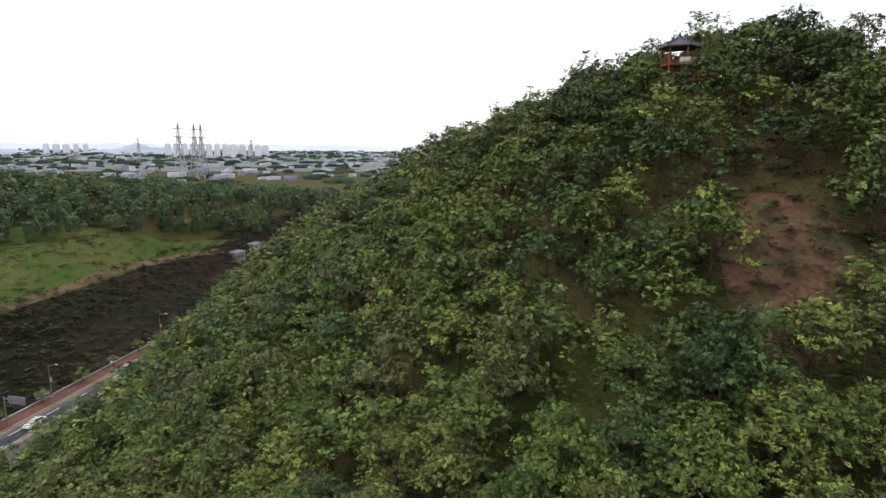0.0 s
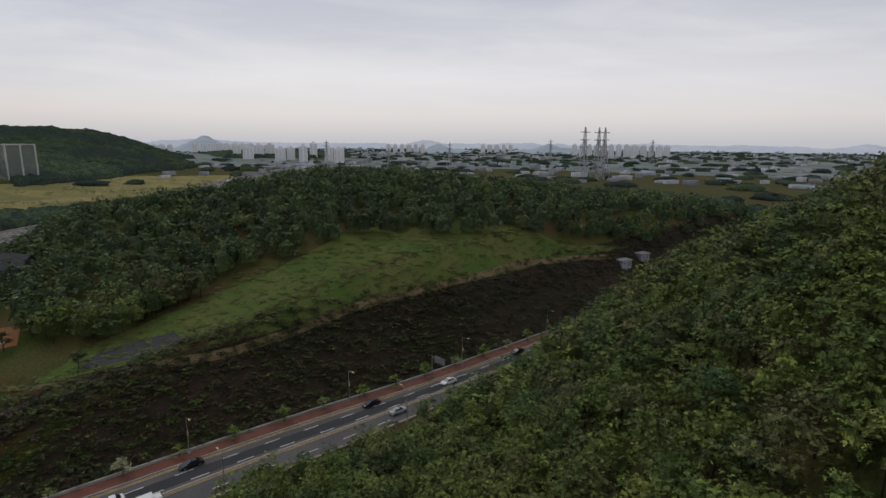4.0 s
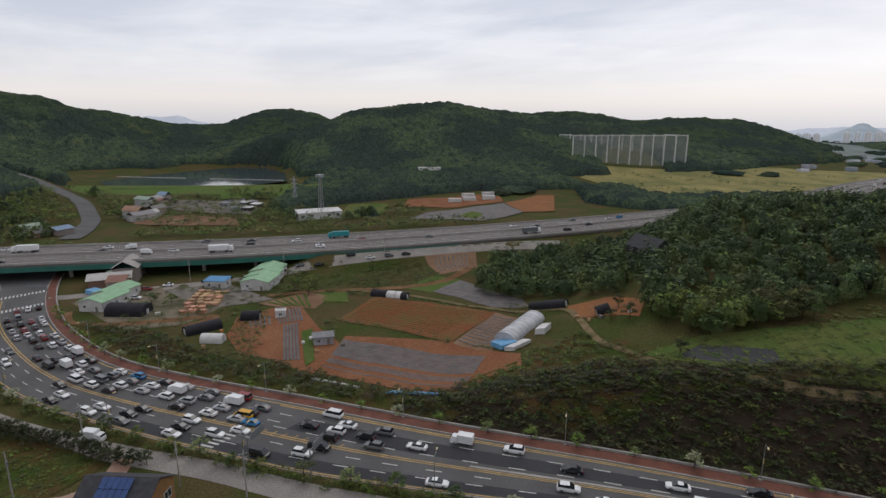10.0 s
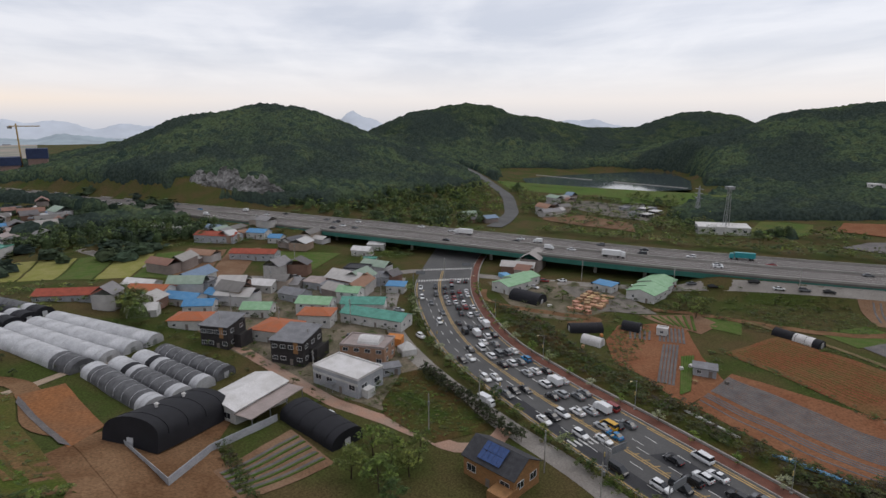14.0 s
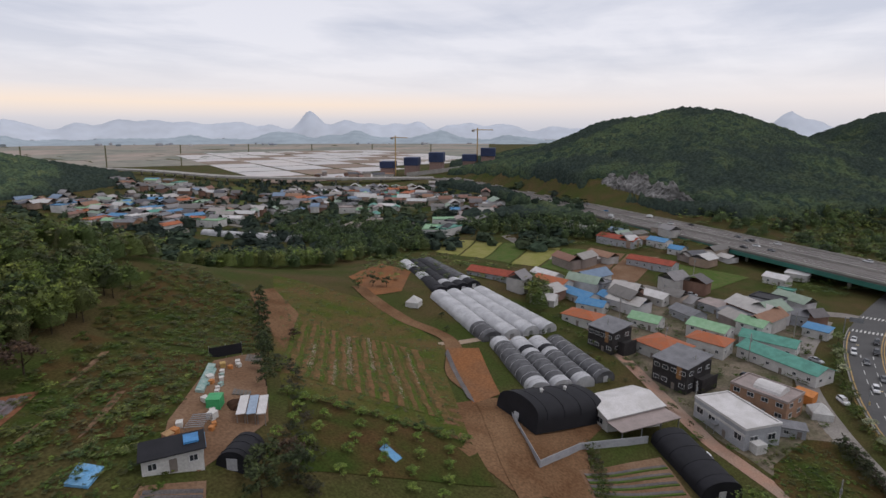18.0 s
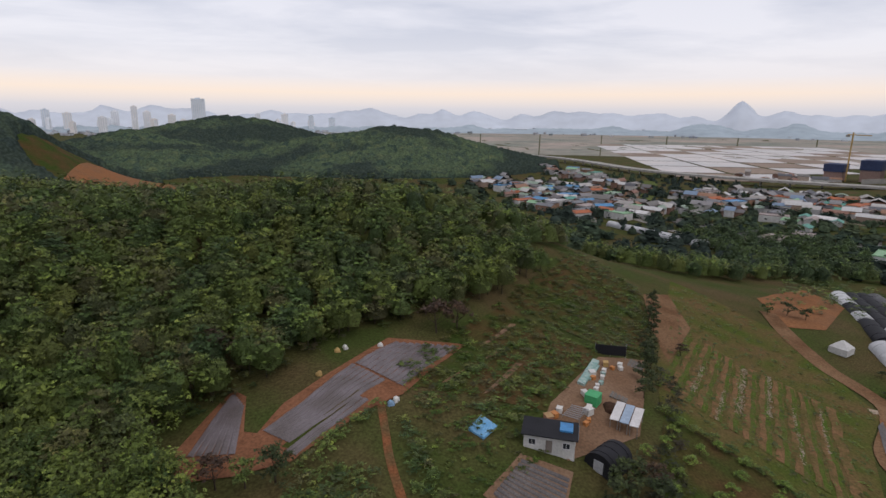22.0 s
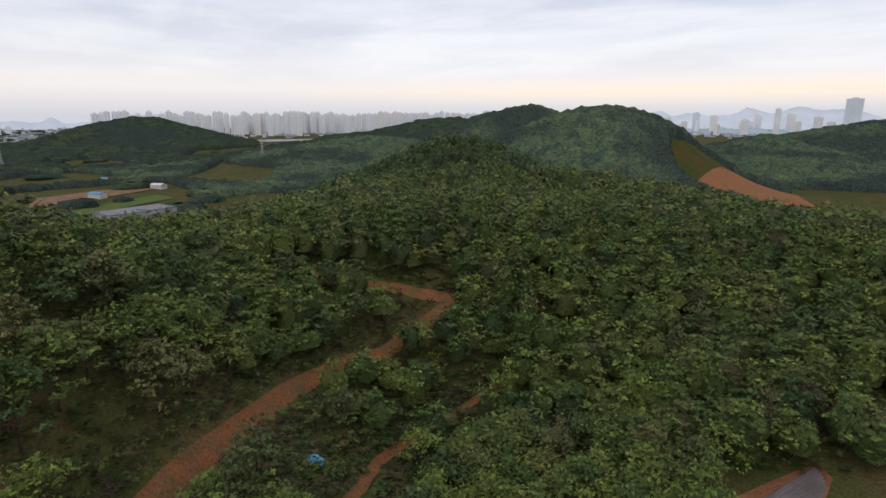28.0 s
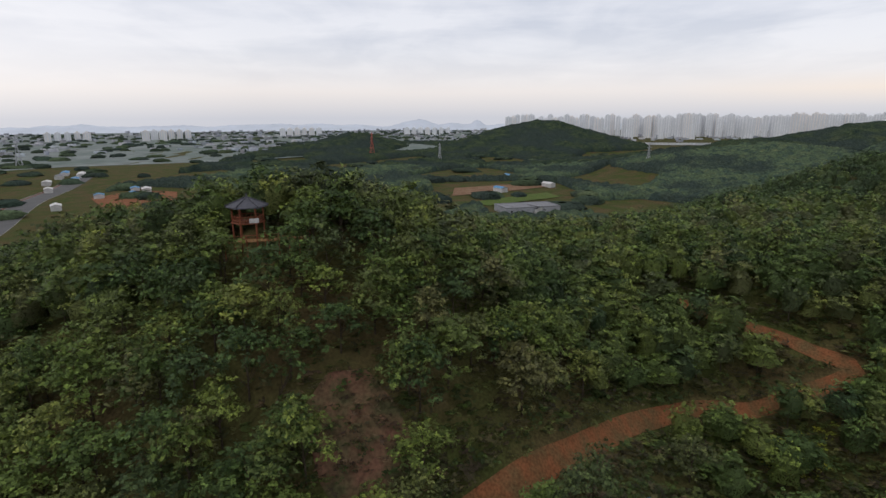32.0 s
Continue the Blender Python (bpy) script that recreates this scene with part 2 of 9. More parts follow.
    if cut:
        nz = n.new("ShaderNodeTexNoise")
        nz.inputs["Scale"].default_value, nz.inputs["Detail"].default_value = fine, 1.0
        l.new(src, nz.inputs["Vector"])
        st = n.new("ShaderNodeMath")
        st.operation = "GREATER_THAN"
        st.inputs[1].default_value = cut
        l.new(nz.outputs[0], st.inputs[0])
        tr = n.new("ShaderNodeBsdfTransparent")
        mx = n.new("ShaderNodeMixShader")
        l.new(st.outputs[0], mx.inputs[0]), l.new(tr.outputs[0], mx.inputs[1]), l.new(b.outputs[0], mx.inputs[2])
        l.new(mx.outputs[0], n["Material Output"].inputs[0])
    return m

# ---- the lie of the land ----
def sm(a, b, x):
    t = np.clip((x - a) / (b - a), 0, 1)
    return t * t * (3 - 2 * t)


# hills close by: centre, height, spread
NEAR = [(92, 18, 33.6, 38), (125, 25, 10.8, 70), (80, 55, -1.7, 35), (110, -30, 7.0, 40), (55, 35, 6.6, 32), (75, -70, -18.2, 35), (110, -95, 29.4, 45), (150, -110, 1.3, 60), (65, -150, 12.8, 45),
        (0, -190, 27.9, 50), (-70, -190, 24.0, 50), (130, -190, 13.9, 60), (-20, -100, 5.9, 38), (20, -70, 15.7, 40), (-60, -80, 14.8, 40), (-105, -130, -4.5, 45), (-160, -150, 10.8, 55), (-20, -30, 4.9, 45), (82, -4, 9.4, 25)]
WIDE = [(210, -30, 32.0, 70), (180, 80, 18.8, 55), (60, -270, 19.1, 70), (170, -260, 27.2, 70), (110, 90, 26.8, 40), (240, -180, 19.3, 70), (262, -266, 33, 40), (300, -205, 18, 52), (205, -135, 9, 30)]
# hills further off: centre, height, two spreads, turn
FAR_WEST = [(-787, -189, 92, 170, 152, 20), (-926, -372, 45, 143, 142, 0), (-620, -150, 30, 90, 80, 0), (-1075, 113, 105, 109, 163, 0), (-1128, 322, 65, 158, 184, 0), (-1308, 699, 101, 156, 135, 0), (-685, 637, 96, 210, 150, 45),
            (-557, 868, 80, 154, 134, 0), (-841, 1272, 96, 236, 191, 0), (-522, 1467, 79, 127, 182, 0), (-100, 1900, 24, 200, 200, 0), (-1914, 704, 61, 395, 320, 0), (-481, 1117, 76, 141, 145, 0)]
FAR_SOUTH = [(330, -512, 84, 96, 84, 35), (266, -508, 72, 56, 60, 0), (520, -640, 90, 105, 95, 30), (827, -799, 72, 170, 120, 30), (815, -592, 44, 150, 110, 0), (830, -470, 30, 130, 90, 0), (1453, -373, 73, 118, 142, 0), (161, -996, 67, 168, 94, 0), (-83, -806, 56, 135, 103, -10),
             (-200, -780, 31, 90, 80, 0), (246, -795, 45, 123, 97, 0), (1497, 112, 40, 113, 91, 0)]
KERB_FAR = [(-330, 52), (-282, 37), (-231, 30), (-182, 34), (-148, 47), (-119, 62), (-81, 81), (-44, 101), (-5, 120), (33, 137), (89, 166), (129, 187), (200, 228), (330, 304), (430, 334), (605, 404), (760, 450), (1000, 545)]
KERB_NEAR = [(-330, 20), (-255, 6), (-207, 7), (-171, 13), (-140, 25), (-113, 38), (-87, 52), (-39, 85), (-19, 97), (4, 108), (30, 122), (63, 139), (100, 158), (140, 178), (212, 214), (345, 284), (437, 306), (614, 382), (770, 428), (1012, 518)]
BRIDGE = [(-620, -460), (-460, -190), (-390, -75), (-318, 40), (-262, 128), (-208, 240), (-160, 370), (-120, 520), (-90, 800), (20, 1300)]


def polydist(x, y, line):
    """Distance to a polyline, which side (left is positive) and how far along."""
    best = np.full(np.shape(x), 1e9)
    side = np.zeros(np.shape(x))
    along = np.zeros(np.shape(x))
    run = 0.0
    for (ax, ay), (bx, by) in zip(line[:-1], line[1:]):
        dx, dy = bx - ax, by - ay
        ln = math.hypot(dx, dy)
        t = np.clip(((x - ax) * dx + (y - ay) * dy) / ln ** 2, 0, 1)
        d = np.hypot(x - ax - t * dx, y - ay - t * dy)
        s = np.sign(dx * (y - ay) - dy * (x - ax))
        near = d < best
        best = np.where(near, d, best)
        side = np.where(near, s, side)
        along = np.where(near, run + t * ln, along)
        run += ln
    return best, side, along


def bumps(x, y):
    """Small unevenness of open ground."""
    return 0.5 * np.sin(x * 0.11 + 1.3 * np.sin(y * 0.07)) * np.sin(y * 0.09 + 0.8) + 0.25 * np.sin(x * 0.31 + y * 0.17) * np.sin(y * 0.27 - x * 0.05)


def land(x, y):
    x, y = np.asarray(x, float), np.asarray(y, float)
    h = np.zeros(np.shape(x))
    for cx, cy, a, s in NEAR + WIDE:
        h = h + a * np.exp(-((x - cx) ** 2 + (y - cy) ** 2) / (2 * s * s))
    peak = 0
    for cx, cy, a, sx, sy, turn in FAR_WEST + FAR_SOUTH:
        c, s = math.cos(radians(turn)), math.sin(radians(turn))
        u, v = ((x - cx) * c + (y - cy) * s) / sx, ((y - cy) * c - (x - cx) * s) / sy
        peak = peak + (a * np.exp(-(u * u + v * v) / 2)) ** 4
    h = h + peak ** 0.25
    r = np.hypot(x, y)
    rough = sm(250, 600, r) * sm(12, 45, h)
    h = h + rough * (5 * np.sin(x * 0.021 + 2 * np.sin(y * 0.013)) * np.sin(y * 0.024 + 1.5 * np.sin(x * 0.011)) + 2 * np.sin(x * 0.06 + y * 0.03) * np.sin(y * 0.055 - x * 0.02))
    # the valley floor of fields, village and roads stays low
    flat = sm(-40, -130, x) * sm(-60, 10, y) * sm(420, 300, np.hypot(x + 150, y - 100))
    h = h * (1 - 0.9 * flat)
    # plateau on the far side of the cutting
    df, side, _ = polydist(x, y, KERB_FAR)
    top = 8 + 9 * sm(-60, 25, x) + 24 * np.exp(-(((x - 25) / 120) ** 2 + ((y - 300) / 75) ** 2) / 2) + 8 * np.exp(-(((x + 60) / 60) ** 2 + ((y - 240) / 60) ** 2) / 2)
    top = top * sm(-118, -55, x + 0.25 * (y - 120)) * sm(480, 330, y - 0.25 * x) * sm(420, 250, x)
    cut = np.where(side > 0, np.minimum(top, np.maximum(0, df - 7) * 0.78), 0)
    h = np.maximum(h * (side < 0) + h * (side > 0) * sm(300, 500, r), cut * 1.0) if np.ndim(h) else h
    # basin of the reservoir
    c, q = math.cos(radians(35)), math.sin(radians(35))
    lake = np.hypot(((x + 670) * c - (y - 250) * q) / 165, ((y - 250) * c + (x + 670) * q) / 105)
    m = sm(1.18, 0.98, lake)
    h = h * (1 - m) + 5 * m
    # roads and their verges are level
    dn, sn, _ = polydist(x, y, KERB_NEAR)
    on_road = (side < 0) & (sn > 0) & (df < 32) & (dn < 32)
    gap = np.where(on_road, 0, np.minimum(df, dn))
    near_road = sm(22, 5, gap) * (sn > 0) * (side < 0) + np.where(sn < 0, sm(26, 4, dn), 0) + np.where(side > 0, sm(8, 6, df), 0)
    near_road = np.clip(np.where(on_road, 1, near_road), 0, 1)
    h = h * (1 - near_road)
    # the motorway runs on a bank, with a gap where the road goes under it
    db, _, _ = polydist(x, y, BRIDGE)
    bank = sm(38, 20, db)
    h = h * (1 - bank) + 6.6 * bank * sm(100, 128, np.hypot(x + 318, y - 52))
    h = h + bumps(x, y) * sm(4, 25, gap) * sm(22, 60, db) * 0.8
    return h


def grid_axis(core, step, far, grow):
    a = list(np.arange(0, core + 0.1, step))
    d = step
    while a[-1] < far:
        d *= grow
        a.append(a[-1] + d)
    return np.array([-v for v in a[:0:-1]] + a)


GX = grid_axis(260, 3.0, 4700, 1.055)
GY = grid_axis(260, 3.0, 4700, 1.055)
GXX, GYY = np.meshgrid(GX, GY, indexing="ij")
GZ = land(GXX, GYY)


def ground(x, y):
    """Height of the ground sheet itself, as it is meshed."""
    i = np.clip(np.searchsorted(GX, x) - 1, 0, len(GX) - 2)
    j = np.clip(np.searchsorted(GY, y) - 1, 0, len(GY) - 2)
    u = (x - GX[i]) / (GX[i + 1] - GX[i])
    v = (y - GY[j]) / (GY[j + 1] - GY[j])
    a, b, c, d = GZ[i, j], GZ[i + 1, j], GZ[i + 1, j + 1], GZ[i, j + 1]
    return (a * (1 - u) + b * u) * (1 - v) + (d * (1 - u) + c * u) * v


def mesh_from(name, verts, faces, material, smooth=False):
    me = bpy.data.meshes.new(name)
    me.from_pydata([tuple(v) for v in verts], [], [tuple(f) for f in faces])
    for mm in (material if isinstance(material, (list, tuple)) else [material]):
        me.materials.append(mm)
    if smooth:
        me.shade_smooth()
    me.update()
    return me


def grid_faces(n, m):
    ii, jj = np.meshgrid(np.arange(n - 1), np.arange(m - 1), indexing="ij")
    a = (ii * m + jj).ravel()
    return np.stack([a, a + m, a + m + 1, a + 1], 1)


SOIL = mat("ground_cover", (0.050, 0.066, 0.017), 0.95, 0.45, 0.05, 2.2, (0.088, 0.066, 0.030), coord="Position", bump=0.4)
gme = mesh_from("ground", np.stack([GXX.ravel(), GYY.ravel(), GZ.ravel()], 1), grid_faces(len(GX), len(GY)), SOIL, True)
ground_ob = tagged(new("ground", gme), "rolling grassy land with wooded hills and fields", "ground", kind="structure")


def ribbon(name, left, right, lift, material, label, category, kind="structure", across=4, parent=None):
    """A strip between two lines of the same number of points, laid on the ground."""
    verts = []
    for (ax, ay), (bx, by) in zip(left, right):
        for k in range(across + 1):
            f = k / across
            x, y = ax + (bx - ax) * f, ay + (by - ay) * f
            verts.append((x, y, float(ground(x, y)) + lift))
    ob = new(name, mesh_from(name, verts, grid_faces(len(left), across + 1), material, True))
    if parent is not None:
        ob.parent = parent
        if label:
            tagged(ob, label)
        return ob
    return tagged(ob, label, category, kind=kind)


def resample(line, n):
    p = np.array(line, float)
    s = np.concatenate([[0], np.cumsum(np.hypot(*np.diff(p, axis=0).T))])
    t = np.linspace(0, s[-1], n)
    # smooth by Catmull-Rom
    out = []
    for v in t:
        i = min(max(np.searchsorted(s, v, side="right") - 1, 0), len(p) - 2)
        u = (v - s[i]) / (s[i + 1] - s[i])
        p0, p1, p2, p3 = p[max(i - 1, 0)], p[i], p[i + 1], p[min(i + 2, len(p) - 1)]
        out.append(tuple(0.5 * (2 * p1 + (p2 - p0) * u + (2 * p0 - 5 * p1 + 4 * p2 - p3) * u * u + (3 * p1 - p0 - 3 * p2 + p3) * u ** 3)))
    return out


def shift(line, d):
    """The line moved to its left by d (a number or one for each point)."""
    p = np.array(line, float)
    t = np.gradient(p, axis=0)
    t /= np.hypot(t[:, 0], t[:, 1])[:, None]
    return [tuple(v) for v in p + np.stack([-t[:, 1], t[:, 0]], 1) * (np.asarray(d)[..., None] if np.ndim(d) else d)]


ASPHALT = mat("asphalt", (0.102, 0.100, 0.098), 0.9, 0.2, 0.08, 3, coord="Position")
DARK_ASPHALT = mat("new_asphalt", (0.045, 0.045, 0.048), 0.9, 0.2, 0.1, 3, coord="Position")
BRICK_WALK = mat("red_paving", (0.165, 0.066, 0.044), 0.9, 0.3, 0.3, 4, coord="Position")
YELLOW = mat("yellow_paint", (0.50, 0.33, 0.12), 0.7, 0.3, 0.5, 6, coord="Position")
WHITE = mat("white_paint", (0.62, 0.61, 0.58), 0.7, 0.25, 0.5, 6, coord="Position")
CONCRETE = mat("concrete", (0.36, 0.34, 0.31), 0.9, 0.25, 0.15, 3, coord="Position")

# the main road
N_ROAD = 150
KF, KN = resample(KERB_FAR, N_ROAD), resample(KERB_NEAR, N_ROAD)
road_ob = ribbon("road", KF, KN, 0.10, ASPHALT, "busy multi-lane asphalt road with worn markings", "road", across=6)

# ---- woods ----
def inside(x, y, poly):
    x, y = np.asarray(x, float), np.asarray(y, float)
    res = np.zeros(np.shape(x), bool)
    for (ax, ay), (bx, by) in zip(poly, poly[1:] + poly[:1]):
        cross = ((ay > y) != (by > y)) & (x < (bx - ax) * (y - ay) / ((by - ay) or 1e-9) + ax)
        res ^= cross
    return res


WOOD_EAST = [(-30, 76), (-8, 93), (12, 98), (34, 110), (66, 131), (104, 151), (144, 171), (200, 200), (330, 270), (420, 100), (420, -420), (150, -440), (0, -330), (-60, -270), (-105, -222), (-92, -192), (-72, -160), (-48, -134),
             (-26, -119), (-6, -111), (8, -96), (24, -87), (24, -76), (14, -66), (8, -48), (16, -24), (16, 4), (2, 40), (-18, 66)]
WOOD_NORTH = [(-165, 182), (-146, 166), (-118, 169), (-104, 178), (-80, 171), (-71, 154), (-55, 148), (-38, 154), (-24, 178), (24, 200), (63, 204), (109, 216), (160, 232), (270, 300), (220, 420), (0, 430), (-120, 410), (-210, 330), (-192, 230)]
GROVES = [[(-447, 262), (-410, 282), (-405, 320), (-392, 390), (-368, 434), (-338, 470), (-305, 510), (-400, 540), (-520, 470), (-560, 400), (-520, 330), (-470, 300)], [(-205, 440), (-150, 470), (-120, 520), (-140, 620), (-185, 560), (-225, 500), (-285, 540), (-312, 500), (-262, 440)], [(-350, 236), (-340, 226), (-330, 248), (-340, 258)], [(-226, -224), (-226, -269), (-240, -329), (-300, -318), (-312, -260), (-262, -203)], [(-470, -300), (-520, -400), (-560, -300), (-420, -218)],
          [(-322, -225), (-345, -122), (-400, -112), (-425, -200), (-370, -255)], [(-150, -196), (-200, -206), (-236, -202), (-226, -236), (-160, -262), (-112, -226)], [(-222, -108), (-196, -84), (-186, -90), (-206, -118)], [(-395, 215), (-405, 245), (-420, 300), (-470, 330), (-520, 420), (-420, 480), (-370, 420), (-345, 450), (-320, 520), (-420, 560), (-600, 430), (-520, 300), (-440, 220)]]
TRACK = [(56, -8), (61, -15), (69, -25), (76, -33), (84, -43), (91, -57), (91, -69), (92, -77), (93, -90), (99, -86), (106, -80), (112, -72), (118, -66)]
TRACK_LOW = [(56, -30), (61, -40), (68, -51), (71, -64), (71, -75), (70, -85)]
GLADE = [(54, -26), (66, -27), (78, -42), (86, -58), (86, -80), (70, -88), (62, -66), (52, -44)]
HILL_ROAD = [(-395, 66), (-424, 80), (-460, 92), (-491, 97), (-518, 101), (-541, 102), (-574, 100), (-606, 97), (-650, 93), (-695, 88), (-740, 78), (-800, 60)]
ROCK_LINE = [(-516, -200), (-500, -176), (-490, -153), (-479, -127), (-470, -103)]
BARE_SLOPE = [(236, -500), (214, -474), (192, -464), (150, -484), (118, -560), (158, -604), (200, -580), (226, -540)]
SCAR = [(63, 6, 4.6), (60, 1, 4.2), (66, 3, 3.6), (56, 4, 3.0)]


def wooded(x, y):
    """Where trees stand."""
    x, y = np.asarray(x, float), np.asarray(y, float)
    h = land(x, y)
    near = inside(x, y, WOOD_EAST) | inside(x, y, WOOD_NORTH)
    for g in GROVES:
        near |= inside(x, y, g)
    dist = np.hypot(x, y)
    far = (h > 11) & (dist > 330) & ~((side_of_road(x, y)) & (dist < 420))
    east = (x > 430) & (np.abs(y + 60) < 420) & (np.sin(x * 0.021 + 1.4 * np.sin(y * 0.017)) + np.sin(y * 0.026 + x * 0.009) > -0.25) & ~((x > 535) & (x < 770) & (y < -40) & (y > -215)) & ~((x > 470) & (x < 540) & (y < -80) & (y > -165)) & ~inside(x, y, [(430, 235), (560, 225), (720, 245), (760, 345), (600, 384), (430, 320)]) & (polydist(x, y, KERB_NEAR)[0] > 22)
    w = near | far | east
    for line, d in ((TRACK, 4.6), (TRACK_LOW, 3.4)):
        w &= polydist(x, y, line)[0] > d
    w &= ~(inside(x, y, GLADE) & (np.sin(x * 3.1 + y * 5.7) > -0.6))
    for cx, cy, r in SCAR:
        w &= np.hypot(x - cx, y - cy) > r
    w &= (np.hypot(x - 86, y - 21.5) > 5.2) & (np.hypot(x - 81.5, y - 19) > 4.2)
    w &= ~inside(x, y, BARE_SLOPE)
    w &= (polydist(x, y, ROCK_LINE)[0] > 11) & (polydist(x, y, HILL_ROAD)[0] > 13)
    w &= np.hypot((x + 350) * 0.87 + (y - 690) * 0.5, 0.4 * ((y - 690) * 0.87 - (x + 350) * 0.5)) > 42
    dn, sn, _ = polydist(x, y, KERB_NEAR)
    w &= (dn > 7) & (polydist(x, y, BRIDGE)[0] > 34)
    return w


def side_of_road(x, y):
    return polydist(x, y, KERB_FAR)[1] > 0


def fast_mesh(name, v, f, material, tint=None, tip=None):
    """A mesh from arrays of corners and four-cornered faces."""
    me = bpy.data.meshes.new(name)
    me.vertices.add(len(v))
    me.vertices.foreach_set("co", np.ascontiguousarray(v, np.float32).ravel())
    me.loops.add(f.size)
    me.loops.foreach_set("vertex_index", np.ascontiguousarray(f, np.int32).ravel())
    me.polygons.add(len(f))
    me.polygons.foreach_set("loop_start", np.arange(0, f.size, 4, dtype=np.int32))
    me.polygons.foreach_set("loop_total", np.full(len(f), 4, np.int32))
    if tint is not None:
        me.attributes.new("tint", "FLOAT", "POINT").data.foreach_set("value", np.ascontiguousarray(tint, np.float32))
    if tip is not None:
        me.attributes.new("tip", "FLOAT", "POINT").data.foreach_set("value", np.ascontiguousarray(tip, np.float32))
    me.materials.append(material)
    me.update(calc_edges=True)
    me.validate()
    return me


def crown(rng, leaves, size, lobes, per=5):
    """A domed crown of several lobes, about one unit wide and one unit high, its foot at zero: leaf sprays gathered round shoot tips."""
    c = []
    for k in range(lobes):
        a, r = k * 2.4 + rng.uniform(-0.5, 0.5), 0.36 * math.sqrt((k + rng.uniform(0, 0.8)) / lobes) if k else 0.0
        z = 0.86 - 2.6 * r * r + rng.uniform(-0.11, 0.07)
        if k % 4 == 3:
            z -= 0.2
        c.append((r * np.cos(a), r * np.sin(a), z, rng.uniform(0.09, 0.15)))
    c = np.array(c)
    tips = max(1, leaves // per)
    pick = rng.integers(0, lobes, tips)
    d = rng.normal(size=(tips, 3))
    d[:, 2] = np.abs(d[:, 2]) * 0.9 + d[:, 2] * 0.2
    d /= np.linalg.norm(d, axis=1)[:, None]
    tp = c[pick, :3] + d * (c[pick, 3] * rng.uniform(0.7, 1.2, tips))[:, None]
    own = np.repeat(np.arange(tips), per)
    m = len(own)
    p = tp[own] + rng.normal(size=(m, 3)) * np.array((1.0, 1.0, 0.45)) * size * 0.85
    nrm = d[own] * 0.55 + rng.normal(size=(m, 3)) * 0.40 + np.array([0, 0, 0.75])
    nrm /= np.linalg.norm(nrm, axis=1)[:, None]
    u = np.cross(nrm, rng.normal(size=(m, 3)))
    u /= np.linalg.norm(u, axis=1)[:, None]
    w = np.cross(nrm, u)
    s = size * rng.uniform(0.5, 1.2, m)[:, None]
    t = rng.uniform(0.4, 0.8, m)[:, None]
    q = np.stack([p - u * s, p - w * s * t, p + u * s * 0.8 - nrm * s * 0.25, p + w * s * t + nrm * s * 0.12], 1).reshape(-1, 3)
    tip = np.repeat(rng.uniform(0, 1, tips)[own] * rng.uniform(0.7, 1.0, m), 4)
    return q, np.arange(m * 4).reshape(-1, 4), tip


def mound(rng, rings, segs, rad, z0, z1):
    """The leafy mass inside a crown: a lumpy dome."""
    v = []
    lump = 1 + 0.22 * np.sin(np.arange(segs) * 2 * np.pi / segs * rng.integers(2, 4) + rng.uniform(0, 6))
    for i in range(rings + 1):
        t = i / rings
        for k in range(segs):
            a = 2 * np.pi * (k + 0.5 * (i % 2)) / segs
            r = rad * np.cos(t * 1.45) ** 0.75 * lump[k] * rng.uniform(0.8, 1.2)
            v.append((r * np.cos(a), r * np.sin(a), z0 + (z1 - z0) * np.sin(t * np.pi / 2) + rng.uniform(-0.05, 0.05)))
    f = [(i * segs + k, i * segs + (k + 1) % segs, (i + 1) * segs + (k + 1) % segs, (i + 1) * segs + k) for i in range(rings) for k in range(segs)]
    return np.array(v), np.array(f)


def limb(verts, faces, a, b, ra, rb, n=5):
    """A tapered piece of trunk or branch."""
    a, b = np.array(a, float), np.array(b, float)
    ax = (b - a) / np.linalg.norm(b - a)
    u = np.cross(ax, (0.3, 1, 0.2))
    u /= np.linalg.norm(u)
    w = np.cross(ax, u)
    base = len(verts)
    for c, r in ((a, ra), (b, rb)):
        for k in range(n):
            t = 2 * np.pi * k / n
            verts.append(c + (u * np.cos(t) + w * np.sin(t)) * r)
    for k in range(n):
        faces.append((base + k, base + (k + 1) % n, base + n + (k + 1) % n, base + n + k))


def trunk(rng, bend=0.05):
    v, f = [], []
    m = np.array((rng.uniform(-bend, bend), rng.uniform(-bend, bend), 0.42))
    limb(v, f, (0, 0, -0.06), m, 0.026, 0.017)
    limb(v, f, m, m + (rng.uniform(-bend, bend), rng.uniform(-bend, bend), 0.36), 0.017, 0.006)
    for k in range(5):
        a, z = k * 1.3 + rng.uniform(0, 0.8), rng.uniform(0.22, 0.44)
        s = m * (z / 0.42)
        limb(v, f, s, s + (0.3 * np.cos(a), 0.3 * np.sin(a), rng.uniform(0.14, 0.3)), 0.010, 0.003, 4)
    return np.array(v), np.array(f)


rng = np.random.default_rng(7)
GREENS = [(0.043, 0.074, 0.026), (0.068, 0.106, 0.031), (0.096, 0.139, 0.034), (0.130, 0.165, 0.039), (0.076, 0.116, 0.034), (0.151, 0.173, 0.045), (0.051, 0.088, 0.034), (0.114, 0.113, 0.047), (0.090, 0.133, 0.034)]
# far woods: duller greens shifted to blue in place of distance haze
HAZED_GREENS = [(0.028, 0.043, 0.035), (0.046, 0.066, 0.041), (0.066, 0.088, 0.047), (0.035, 0.052, 0.039), (0.078, 0.096, 0.049)]
